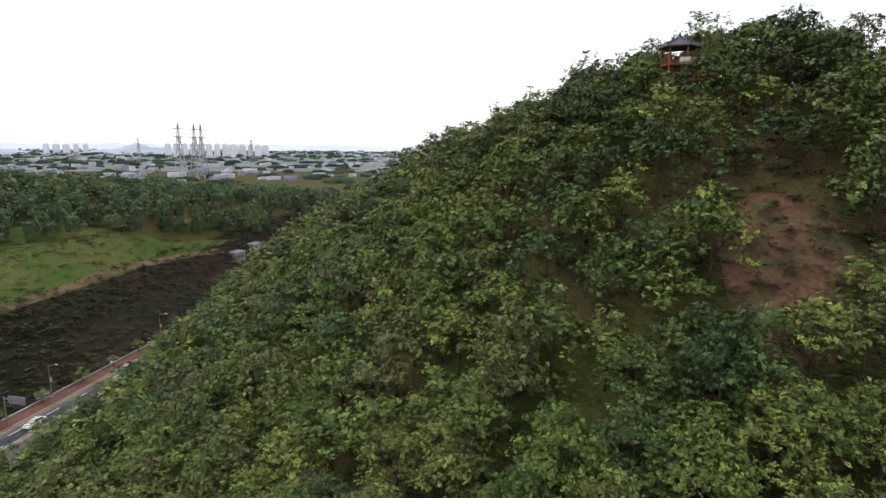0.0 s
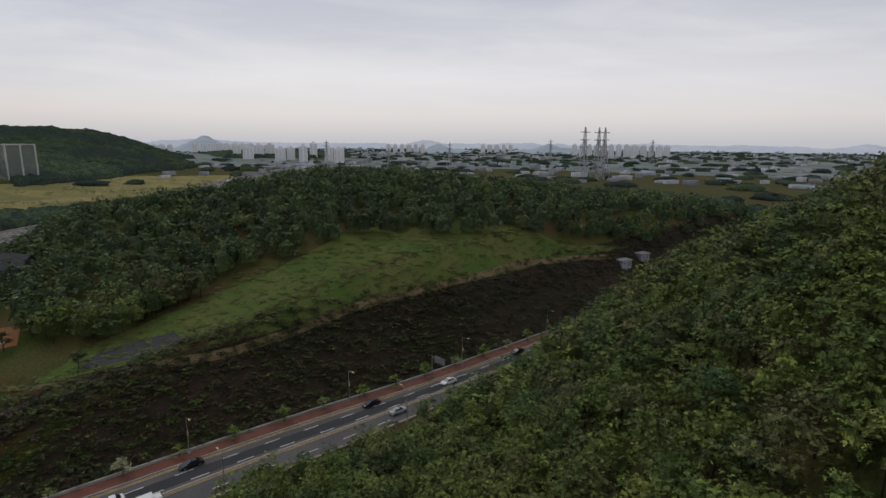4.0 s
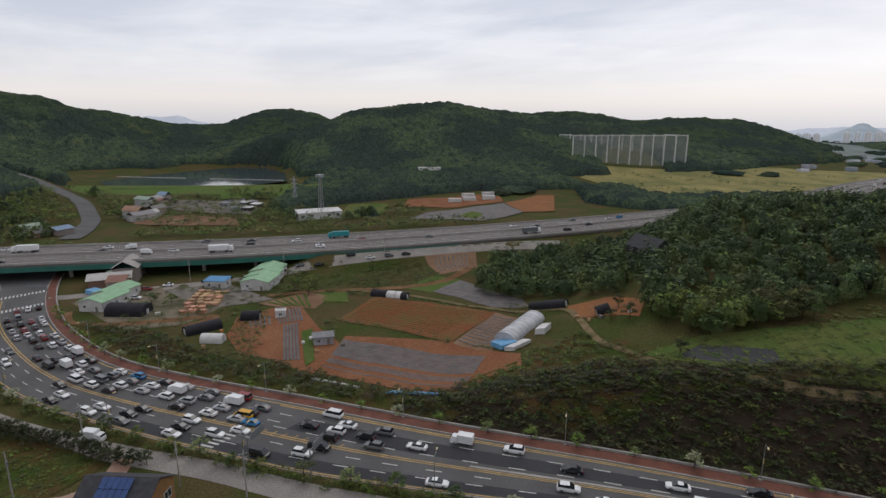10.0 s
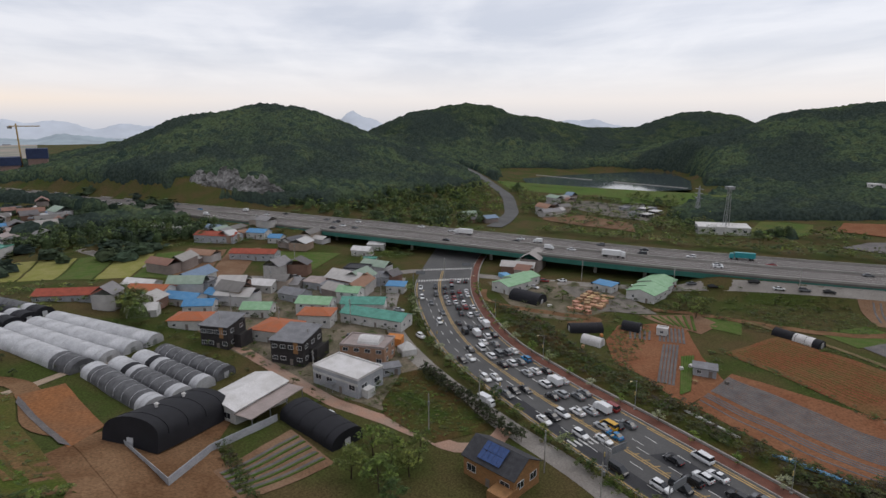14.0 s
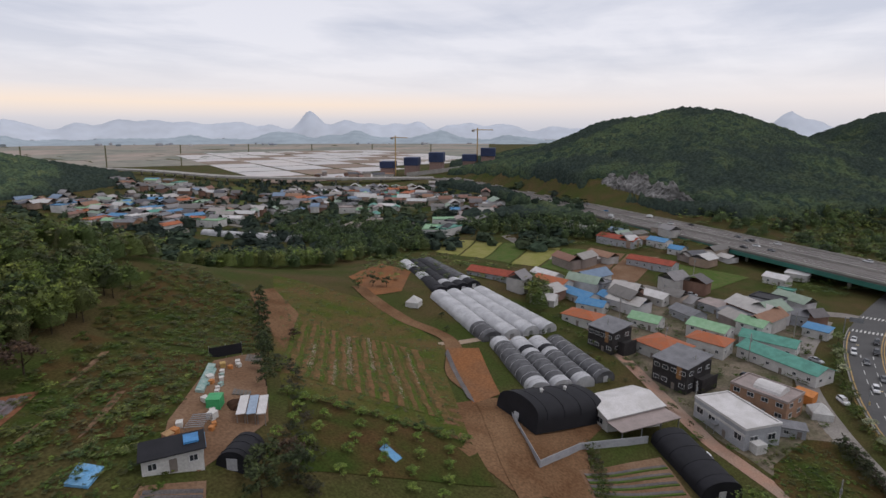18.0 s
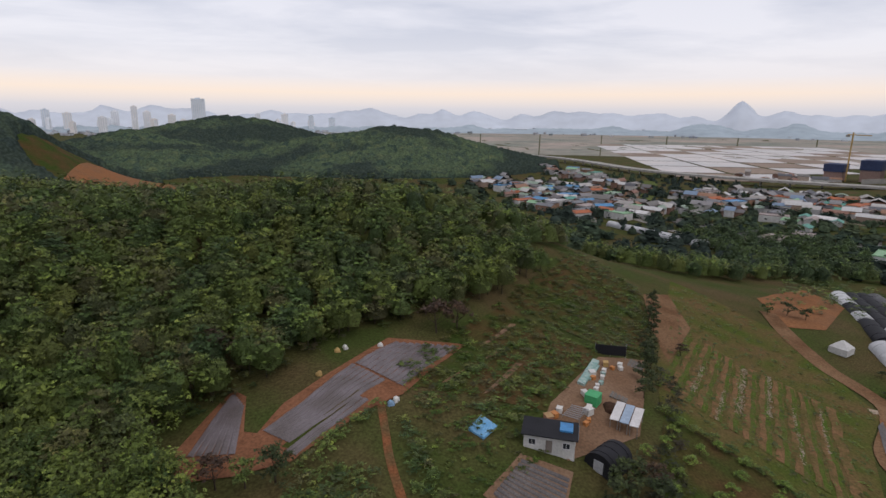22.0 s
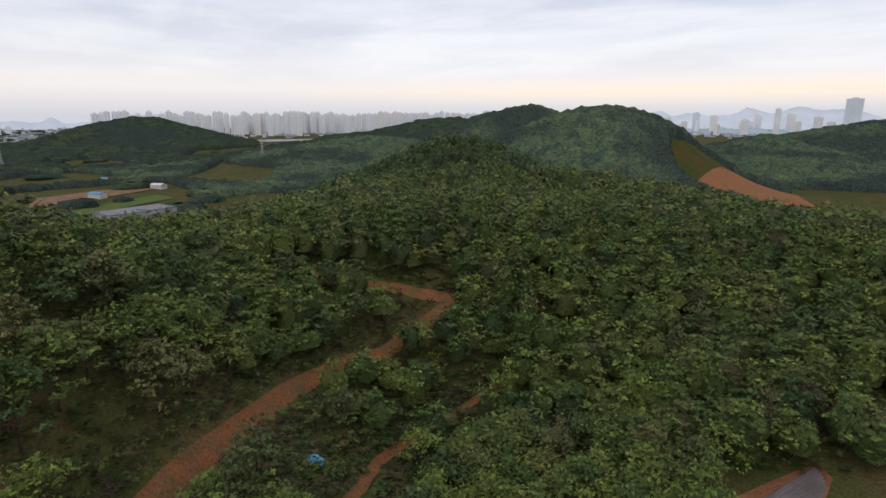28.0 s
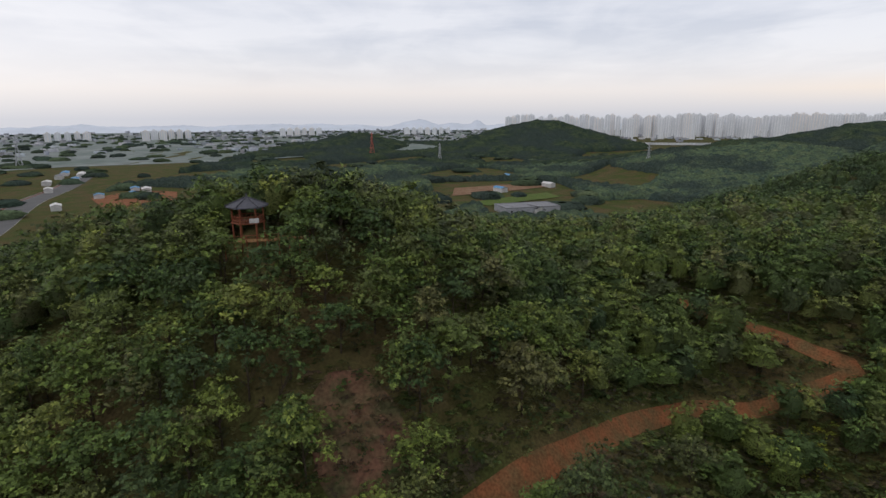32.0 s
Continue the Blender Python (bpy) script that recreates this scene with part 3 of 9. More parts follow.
DEEP = [(0.043, 0.071, 0.034), (0.065, 0.102, 0.040), (0.088, 0.133, 0.045), (0.057, 0.091, 0.040), (0.116, 0.153, 0.048)]
LEAF = leaf_mat("leaves", GREENS, False, "Object", 64, 0.47)
LEAF_FAR = leaf_mat("leaves_joined", GREENS, True, "Position", 5.2, 0.46)
LEAF_DEEP = leaf_mat("deep_green_leaves", DEEP, True, "Position", 2.6, 0.47)
LEAF_DEAD = leaf_mat("withered_leaves", [(0.110, 0.068, 0.046), (0.085, 0.060, 0.042), (0.130, 0.090, 0.060)], True, "Position", 6, 0.47)
LEAF_DIST = leaf_mat("hazed_leaves", HAZED_GREENS, True, "Position", 1, 0, False)
LEAF_SCRUB = leaf_mat("scrub_leaves", [(0.022, 0.028, 0.014), (0.034, 0.042, 0.018), (0.040, 0.030, 0.020), (0.036, 0.042, 0.019)], True, "Position", 5, 0.45, False)
LEAF_WEED = leaf_mat("weed_leaves", [(0.042, 0.068, 0.014), (0.056, 0.092, 0.016), (0.064, 0.058, 0.022), (0.070, 0.104, 0.018)], True, "Position", 6, 0.45)
LEAF_GRASS = leaf_mat("tall_grass", [(0.070, 0.112, 0.026), (0.098, 0.122, 0.032), (0.060, 0.100, 0.022), (0.105, 0.110, 0.036)], True, "Position", 6, 0.45, False)
LEAF_UNDER = leaf_mat("undergrowth_leaves", [(0.036, 0.056, 0.018), (0.052, 0.078, 0.021), (0.062, 0.044, 0.028), (0.066, 0.088, 0.022), (0.054, 0.042, 0.028)], True, "Position", 5, 0.45)
BARK = mat("bark", (0.075, 0.058, 0.042), 0.95, 0.35, 3, 20)


def scatter(r0, r1, step, seed, keep=None):
    """Jittered places of trees in a ring about the origin."""
    g = np.random.default_rng(seed)
    a = np.arange(-r1, r1, step)
    x, y = np.meshgrid(a, a)
    x, y = x.ravel() + g.uniform(-0.48, 0.48, x.size) * step, y.ravel() + g.uniform(-0.48, 0.48, y.size) * step
    r = np.hypot(x, y)
    m = (r >= r0) & (r < r1)
    x, y = x[m], y[m]
    m = wooded(x, y)
    return x[m], y[m]


def plant(name, x, y, leaves, size, lobes, hgt, wid, seed, label, stems=True, kinds=5, category="trees", material=None, core=None, per=4):
    """Many trees joined in one mesh of leaf sprays, with their stems."""
    g = np.random.default_rng(seed)
    kit = [crown(g, leaves, size, lobes, per) for _ in range(kinds)]
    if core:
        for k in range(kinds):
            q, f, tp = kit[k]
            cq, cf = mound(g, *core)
            # low tip darkens the core: shade inside the crown put into its colour
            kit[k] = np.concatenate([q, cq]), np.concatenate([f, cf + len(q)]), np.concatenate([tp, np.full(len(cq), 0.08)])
    kit2 = [trunk(g) for _ in range(kinds)] if stems else None
    vs, fs, tn, tps, off = [], [], [], [], 0
    z = ground(x, y)
    for k in range(len(x)):
        h, w = g.uniform(*hgt), g.uniform(*wid)
        a = g.uniform(0, 6.28)
        ca, sa = np.cos(a), np.sin(a)
        q, f, tp = kit[k % kinds]
        s = np.stack([(q[:, 0] * ca - q[:, 1] * sa) * w * 1.25 + x[k], (q[:, 0] * sa + q[:, 1] * ca) * w * 1.25 + y[k], q[:, 2] * h + z[k]], 1)
        vs.append(s), fs.append(f + off), tn.append(np.full(len(s), g.uniform())), tps.append(tp)
        off += len(s)
    v, f, t = np.concatenate(vs), np.concatenate(fs), np.concatenate(tn)
    ob = tagged(new(name, fast_mesh(name, v, f, material or LEAF_FAR, t, np.concatenate(tps))), label, category, kind="stuff")
    if stems:
        vs, fs, off = [], [], 0
        for k in range(len(x)):
            q, f = kit2[k % kinds]
            vs.append(q * (6, 6, 8) + (x[k], y[k], z[k])), fs.append(f + off)
            off += len(q)
        st = new("stems", fast_mesh("stems", np.concatenate(vs), np.concatenate(fs), BARK))
        st.parent = ob
    return ob


x2, y2 = scatter(0, 175, 4.7, 3)
near_order = np.argsort(np.hypot(x2, y2))
near_idx, close_idx, mid_idx = near_order[:120], near_order[120:480], near_order[480:]
# the nearest trees are things of their own
tree_kinds = []
for k in range(6):
    q, f, tp = crown(rng, 2100, 0.034, 20 + k)
    cm = fast_mesh("crown", q, f, LEAF, None, tp)
    tq, tf = trunk(rng)
    tree_kinds.append((cm, fast_mesh("trunk", tq, tf, BARK)))
zn = ground(x2, y2)
for n, k in enumerate(near_idx):
    h, w = rng.uniform(7.5, 11.0), rng.uniform(6.2, 8.2)
    root = new("tree")
    root.matrix_world = pose(float(x2[k]), float(y2[k]), float(zn[k]) - 0.1, 0, 0, rng.uniform(0, 360)) @ Matrix.Diagonal((w * 1.25, w * 1.25, h, 1))
    cm, tm = tree_kinds[n % 6]
    for nm, me in (("crown", cm), ("trunk", tm)):
        o = new(nm, me)
        o.parent = root
    tagged(root, "leafy deciduous tree in fresh green on the hillside", "tree", "hillside trees")
plant("woodland", x2[close_idx], y2[close_idx], 700, 0.045, 20, (7.5, 11.0), (6.2, 8.2), 10, "dense spring-green deciduous wood close by on the hill")
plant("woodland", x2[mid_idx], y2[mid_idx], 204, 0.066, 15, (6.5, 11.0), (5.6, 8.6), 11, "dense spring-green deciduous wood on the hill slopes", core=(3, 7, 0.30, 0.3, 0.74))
x3, y3 = scatter(175, 430, 7.0, 5)
deep = (y3 > 60) | (np.hypot(x3, y3) > 290)
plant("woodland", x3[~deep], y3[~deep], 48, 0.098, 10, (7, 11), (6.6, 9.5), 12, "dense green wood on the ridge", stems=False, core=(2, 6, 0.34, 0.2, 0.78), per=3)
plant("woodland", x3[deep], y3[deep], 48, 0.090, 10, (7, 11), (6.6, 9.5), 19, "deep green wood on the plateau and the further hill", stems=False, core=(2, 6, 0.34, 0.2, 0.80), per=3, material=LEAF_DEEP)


def canopy(name, r0, r1, step, cell, tall, seed, label):
    """The closed roof of leaves over distant woods: one crown a cell, with its own green."""
    g = np.random.default_rng(seed)
    n = int(2 * r1 / step)
    a = -r1 + step * np.arange(n)
    X, Y = np.meshgrid(a, a, indexing="ij")
    R = np.hypot(X, Y)
    ring = (R > r0 - 2 * step) & (R < r1)
    W = np.zeros((n, n), bool)
    W[ring] = wooded(X[ring], Y[ring])
    m = int(2 * r1 / cell) + 3
    cx, cy, ct_, ch = g.uniform(0.1, 0.9, (m, m)), g.uniform(0.1, 0.9, (m, m)), g.uniform(0, 1, (m, m)), g.uniform(0.70, 1.0, (m, m))
    x, y = X[W] + g.uniform(-0.3, 0.3, W.sum()) * step, Y[W] + g.uniform(-0.3, 0.3, W.sum()) * step
    ix, iy = ((x + r1) / cell).astype(int) + 1, ((y + r1) / cell).astype(int) + 1
    best, tint = np.zeros(len(x)), np.zeros(len(x))
    for dx in (-1, 0, 1):
        for dy in (-1, 0, 1):
            k, q = ix + dx, iy + dy
            d2 = ((k - 1 + cx[k, q]) * cell - r1 - x) ** 2 + ((q - 1 + cy[k, q]) * cell - r1 - y) ** 2
            h = tall * ch[k, q] * (1.0 - 0.50 * d2 / (0.75 * cell) ** 2)
            up = h > best
            best, tint = np.where(up, h, best), np.where(up, ct_[k, q], tint)
    best = np.maximum(best, tall * 0.25) + g.uniform(-0.05, 0.05, len(x)) * tall
    q = W[:-1, :-1] | W[1:, :-1] | W[1:, 1:] | W[:-1, 1:]
    used = np.zeros((n, n), bool)
    for o in (q,):
        used[:-1, :-1] |= o
        used[1:, :-1] |= o
        used[1:, 1:] |= o
        used[:-1, 1:] |= o
    H, T = np.full((n, n), -0.5), np.zeros((n, n))
    XX, YY = X.copy(), Y.copy()
    H[W], T[W], XX[W], YY[W] = best, tint, x, y
    idx = np.full((n, n), -1)
    idx[used] = np.arange(used.sum())
    i, j = np.nonzero(q)
    f = np.stack([idx[i, j], idx[i + 1, j], idx[i + 1, j + 1], idx[i, j + 1]], 1)
    v = np.stack([XX[used], YY[used], ground(XX[used], YY[used]) + H[used]], 1)
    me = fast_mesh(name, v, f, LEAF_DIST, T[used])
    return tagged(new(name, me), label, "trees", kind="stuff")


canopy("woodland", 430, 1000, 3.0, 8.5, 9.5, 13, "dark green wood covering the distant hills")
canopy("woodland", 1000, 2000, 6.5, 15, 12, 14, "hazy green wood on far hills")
gf = np.random.default_rng(79)
fl, fk = gf.uniform(0, 1, 170), gf.integers(0, 5, 170)
fx_ = np.choose(fk, (-325, -285, -262, -236, -300)) + np.choose(fk, (120, 120, 110, 100, 70)) * fl + gf.normal(0, 4, 170)
fy_ = np.choose(fk, (622, 590, 700, 800, 555)) + np.choose(fk, (60, -20, 10, 60, 20)) * fl + gf.normal(0, 5, 170)
plant("woodland", fx_, fy_, 24, 0.13, 6, (3, 6.5), (3, 6), 79, "rows of young trees between the golf fairways", stems=False, material=LEAF_DEEP)
gw = np.random.default_rng(77)
wx_, wy_ = gw.uniform(-640, -395, 900), gw.uniform(-210, 330, 900)
wk = (land(wx_, wy_) < 12) & (polydist(wx_, wy_, BRIDGE)[0] > 36) & (polydist(wx_, wy_, HILL_ROAD)[0] > 15) & ((wy_ < 60) | (np.sin(wx_ * 0.05) + np.sin(wy_ * 0.06 + 1) > 0.9)) & ~inside(wx_, wy_, [(-540, 112), (-380, 100), (-360, 250), (-520, 230)]) & (np.hypot(wx_ + 670, wy_ - 250) > 150)
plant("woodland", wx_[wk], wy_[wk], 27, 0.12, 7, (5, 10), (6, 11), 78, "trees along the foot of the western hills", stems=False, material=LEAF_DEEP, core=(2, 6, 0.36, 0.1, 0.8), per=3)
# undergrowth between the nearer trees
gu = np.random.default_rng(15)
ua, ub = np.meshgrid(np.arange(-40, 165, 2.6), np.arange(-150, 150, 2.6))
ua, ub = ua.ravel() + gu.uniform(-1.2, 1.2, ua.size), ub.ravel() + gu.uniform(-1.2, 1.2, ub.size)
um = inside(ua, ub, WOOD_EAST) & (np.hypot(ua, ub) < 150) & (polydist(ua, ub, TRACK)[0] > 2.0) & (polydist(ua, ub, TRACK_LOW)[0] > 1.5) & (np.hypot(ua - 62, ub - 5) > 6.0) & (np.hypot(ua - 86, ub - 21.5) > 5)
plant("undergrowth", ua[um], ub[um], 20, 0.17, 6, (0.8, 2.8), (2.0, 3.8), 16, "dense undergrowth of shrubs and saplings under the trees", stems=False, kinds=5, category="shrubs", material=LEAF_UNDER)
ta, tb = np.meshgrid(np.arange(40, 130, 1.5), np.arange(-100, 0, 1.5))
ta, tb = ta.ravel() + gu.uniform(-0.7, 0.7, ta.size), tb.ravel() + gu.uniform(-0.7, 0.7, tb.size)
d1, d2 = polydist(ta, tb, TRACK)[0], polydist(ta, tb, TRACK_LOW)[0]
tm_ = ((d1 < 7) | (d2 < 5)) & (d1 > 2.0) & (d2 > 1.3)
plant("undergrowth", ta[tm_], tb[tm_], 26, 0.16, 5, (0.4, 1.7), (1.4, 2.6), 18, "weeds and bushes along the red earth track", stems=False, kinds=5, category="shrubs", material=LEAF_UNDER)

# ---- helpers for things ----
def part(name, bm, material, parent, label=""):
    """Links a bmesh as one mesh object under a thing or a part."""
    me = bpy.data.meshes.new(name)
    bm.to_mesh(me)
    bm.free()
    for mm in (material if isinstance(material, (list, tuple)) else [material]):
        me.materials.append(mm)
    ob = new(name, me)
    ob.parent = parent
    if label:
        tagged(ob, label)
    return ob


def share(name, me, parent, m=None):
    """One more object on a mesh that is already there."""
    ob = new(name, me)
    ob.parent = parent
    if m is not None:
        ob.matrix_basis = m
    return ob


def box(bm, x0, x1, y0, y1, z0, z1, mi=0, taper=0.0):
    """A block; taper draws its top in."""
    t = taper
    v = [bm.verts.new(p) for p in ((x0, y0, z0), (x1, y0, z0), (x1, y1, z0), (x0, y1, z0),
                                   (x0 + t, y0 + t, z1), (x1 - t, y0 + t, z1), (x1 - t, y1 - t, z1), (x0 + t, y1 - t, z1))]
    for f in ((0, 3, 2, 1), (4, 5, 6, 7), (0, 1, 5, 4), (1, 2, 6, 5), (2, 3, 7, 6), (3, 0, 4, 7)):
        bm.faces.new([v[i] for i in f]).material_index = mi
    return v


def boxes(*args):
    bm = bmesh.new()
    for a in args:
        box(bm, *a)
    return bm


def rod(bm, a, b, ra, rb=None, n=6):
    v, f = [], []
    limb(v, f, a, b, ra, ra if rb is None else rb, n)
    vs = [bm.verts.new(p) for p in v]
    for q in f:
        bm.faces.new([vs[i] for i in q])
    bm.faces.new(vs[n:]), bm.faces.new(vs[n - 1::-1])
    return bm


def place(x, y, rz=0.0, dz=0.0):
    return pose(x, y, float(ground(x, y)) + dz, 0, 0, rz)


# ---- road surface details ----
KFa, KNa = np.array(KF), np.array(KN)


def lane_point(u, f):
    """A point of the road: u along (0 to 1), f across from the far kerb to the near one; with the heading."""
    i = u * (N_ROAD - 1)
    k = min(int(i), N_ROAD - 2)
    w = i - k
    a = KFa[k] * (1 - w) + KFa[k + 1] * w
    b = KNa[k] * (1 - w) + KNa[k + 1] * w
    d = (KFa[k + 1] - KFa[k]) * (1 - f) + (KNa[k + 1] - KNa[k]) * f
    p = a * (1 - f) + b * f
    return float(p[0]), float(p[1]), math.degrees(math.atan2(d[1], d[0]))


def road_u(x):
    """How far along the road a given easting lies."""
    return float(np.interp(x, KFa[:, 0], np.linspace(0, 1, N_ROAD)))


def lane_line(f0, f1, xa, xb, n=80):
    us = np.linspace(road_u(xa), road_u(xb), n)
    return [lane_point(u, f0)[:2] for u in us], [lane_point(u, f1)[:2] for u in us]


# fresh dark strip, yellow edge lines and the double middle line
ribbon("dark_lane", *lane_line(0.22, 0.44, -110, 330), 0.125, DARK_ASPHALT, "freshly laid dark asphalt lane", "", parent=road_ob, across=2)
ribbon("dark_lane", *lane_line(0.80, 0.95, -140, -40), 0.125, DARK_ASPHALT, "freshly laid dark asphalt lane", "", parent=road_ob, across=2)
for f0, f1, xa, xb in ((0.035, 0.05, -230, 400), (0.065, 0.08, -120, 400), (0.545, 0.558, -275, 60), (0.575, 0.588, -275, 60), (0.965, 0.98, -255, 330)):
    ribbon("yellow_line", *lane_line(f0, f1, xa, xb), 0.135, YELLOW, "", "", parent=road_ob, across=1)
median = ribbon("median_strip", *lane_line(0.50, 0.53, -70, 330), 0.16, CONCRETE, "low concrete median strip", "", parent=road_ob, across=1)
bm = bmesh.new()
box(bm, -1.7, 1.7, -0.11, 0.11, 0, 0.012)
dash = bpy.data.meshes.new("lane_dash")
bm.to_mesh(dash), bm.free()
dash.materials.append(WHITE)
for f, xa, xb, step in ((0.22, -230, 200, 8.2), (0.36, -230, -100, 8.2), (0.44, -120, 200, 8.2), (0.68, -230, -60, 8.2), (0.82, -230, 20, 8.2)):
    x = xa
    while x < xb:
        px_, py_, hd = lane_point(road_u(x), f)
        share("lane_dash", dash, road_ob, pose(px_, py_, 0.135, 0, 0, hd))
        x += step
# zebra crossings and stop bars at the junction by the motorway bridge
bm = bmesh.new()
box(bm, -1.6, 1.6, -0.28, 0.28, 0, 0.012)
zebra = bpy.data.meshes.new("zebra_bar")
bm.to_mesh(zebra), bm.free()
zebra.materials.append(WHITE)
for xz in (-258, -278):
    for k in range(20):
        px_, py_, hd = lane_point(road_u(xz), 0.04 + k * 0.048)
        share("zebra_bar", zebra, road_ob, pose(px_, py_, 0.135, 0, 0, hd))
for k in range(7):
    px_, py_, hd = lane_point(road_u(-118), 0.60 + k * 0.055)
    share("zebra_bar", zebra, road_ob, pose(px_, py_, 0.135, 0, 0, hd))
# hatched yellow bay in the middle
bm = bmesh.new()
box(bm, -0.9, 0.9, -0.12, 0.12, 0, 0.012)
hatch = bpy.data.meshes.new("hatch_bar")
bm.to_mesh(hatch), bm.free()
hatch.materials.append(YELLOW)
for k in range(22):
    px_, py_, hd = lane_point(road_u(-150 + k * 2.6), 0.57 - k * 0.002)
    share("hatch_bar", hatch, road_ob, pose(px_, py_, 0.14, 0, 0, hd + 62))

# far footway of red paving with its kerb and low wall
us = np.linspace(0.02, 0.86, 150)
kf_line = [lane_point(u, 0.0)[:2] for u in us]
foot = ribbon("pavement", shift(kf_line, 3.4), shift(kf_line, 0.15), 0.24, BRICK_WALK, "red paved footway along the road", "pavement", across=2)


def wall_strip(name, line, w, z0, z1, material, parent=None, label="", category="", kind="structure"):
    """A low continuous wall or kerb along a line, with real thickness."""
    a, b = shift(line, w / 2), shift(line, -w / 2)
    v, f = [], []
    for (ax, ay), (bx, by) in zip(a, b):
        ga, gb = float(ground(ax, ay)), float(ground(bx, by))
        v += [(ax, ay, ga + z0), (ax, ay, ga + z1), (bx, by, gb + z1), (bx, by, gb + z0)]
    n = len(line)
    for i in range(n - 1):
        o = 4 * i
        for k in range(3):
            f.append((o + k, o + k + 1, o + k + 5, o + k + 4))
    f += [(0, 3, 2, 1), (4 * n - 4, 4 * n - 3, 4 * n - 2, 4 * n - 1)]
    ob = new(name, mesh_from(name, v, f, material))
    if parent is not None:
        ob.parent = parent
        return tagged(ob, label) if label else ob
    return tagged(ob, label, category, kind=kind)


wall_strip("kerb", kf_line, 0.28, 0, 0.27, CONCRETE, foot)
wall_strip("retaining_wall", shift(kf_line, 3.7), 0.4, 0, 0.75, CONCRETE, None, "low pale concrete retaining wall behind the footway", "wall")
kn_line = [lane_point(u, 1.0)[:2] for u in np.linspace(0.05, 0.80, 140)]
wall_strip("kerb", shift(kn_line, -0.15), 0.3, 0, 0.26, CONCRETE, road_ob, "pale concrete kerb")

# local road beside the village, and lanes
PALE = mat("worn_concrete", (0.27, 0.25, 0.225), 0.95, 0.25, 0.12, 2.5, (0.21, 0.19, 0.17), coord="Position")
DIRT = mat("bare_dirt", (0.135, 0.072, 0.037), 0.95, 0.35, 0.10, 1.8, (0.205, 0.122, 0.068), coord="Position", bump=0.4)
RED_DIRT = mat("red_dirt", (0.20, 0.080, 0.036), 0.95, 0.4, 0.3, 2.5, (0.120, 0.078, 0.036), coord="Position", bump=0.4)


def lane(name, line, w, material, label, lift=0.09, category="road", n=40):
    p = resample(line, n)
    return ribbon(name, shift(p, w / 2), shift(p, -w / 2), lift, material, label, category, across=3)


lane("road", [(-262, -2), (-219, -6), (-190, -3), (-164, 5), (-142, 15), (-122, 26), (-104, 37), (-86, 46), (-60, 62)], 6.0, PALE, "narrow worn concrete lane beside the main road")
lane("road", [(-122, 25), (-115, 20), (-114, 12), (-120, 5), (-128, -5), (-137, -18), (-150, -31), (-165, -46), (-180, -62), (-190, -72)], 4.2, mat("pink_concrete", (0.36, 0.22, 0.16), 0.95, 0.25, 0.15, 3, (0.30, 0.22, 0.17), coord="Position"), "pinkish concrete village alley")
lane("road", [(-330, -190), (-300, -150), (-270, -100), (-262, -60), (-266, -20), (-275, 10), (-262, 40), (-250, 70), (-238, 105), (-222, 150), (-200, 200), (-170, 260)], 7.0, PALE, "pale frontage road along the motorway")
lane("road", [(-189, 130), (-169, 142), (-143, 149), (-125, 158), (-106, 164), (-92, 152), (-78, 138), (-66, 131), (-48, 130), (-24, 136), (14, 158), (48, 176), (82, 195), (132, 216)], 2.2, mat("track_earth", (0.20, 0.145, 0.085), 0.95, 0.35, 0.3, 2.5, (0.12, 0.10, 0.045), coord="Position"), "dirt farm track between fields", lift=0.27, n=110)
lane("road", [(-180, 195), (-172, 170), (-178, 150), (-189, 130), (-200, 112), (-206, 100)], 4, DIRT, "dirt farm track", lift=0.25)
lane("road", [(-193, 62), (-196, 74), (-205, 60), (-222, 36), (-240, 36)], 4, DIRT, "dirt track to the sheds")
lane("road", [(-150, -152), (-143, -135), (-139, -118), (-140, -102), (-132, -92), (-116, -80), (-108, -66), (-96, -54), (-84, -42), (-76, -30)], 5.5, DIRT, "rutted brown farm track beside the greenhouses", lift=0.25)
lane("road", [(-132, -98), (-150, -92), (-160, -84)], 3, mat("pale_dirt", (0.40, 0.31, 0.23), 0.95, 0.25, 0.2, 3, coord="Position"), "pale dirt drive", lift=0.13)
lane("road", TRACK, 3.3, RED_DIRT, "red earth track winding up the hill", lift=0.15, n=60)
lane("road", TRACK_LOW, 1.9, RED_DIRT, "narrow red earth path on the hill", lift=0.16)
lane("road", [(-10, -85), (-10, -78), (-10, -71), (-11, -63)], 1.3, RED_DIRT, "trodden dirt path below the plot")
lane("road", HILL_ROAD, 12, ASPHALT, "road climbing between the hills", lift=0.6)
lane("road", [(-262, -230), (-247, -399), (-300, -440), (-360, -433), (-420, -400)], 6, PALE, "pale village road", lift=0.25)
lane("road", [(-246, -501), (-300, -610), (-353, -720)], 8, PALE, "straight village street", lift=0.3)
lane("road", [(-205, -380), (-228, -455), (-246, -501)], 6, PALE, "pale village road", lift=0.3)

# the motorway: deck, green girder, piers, barriers
BR = resample(BRIDGE, 160)
STEEL_GREEN = mat("green_girder", (0.035, 0.15, 0.12), 0.5, 0.2, 0.2, 3, coord="Position")
MOTORWAY = mat("motorway_surface", (0.14, 0.125, 0.115), 0.9, 0.2, 0.05, 2, coord="Position")
bridge = tagged(new("bridge"), "wide concrete motorway bridge with green steel girders", "bridge")
DECK = 8.0


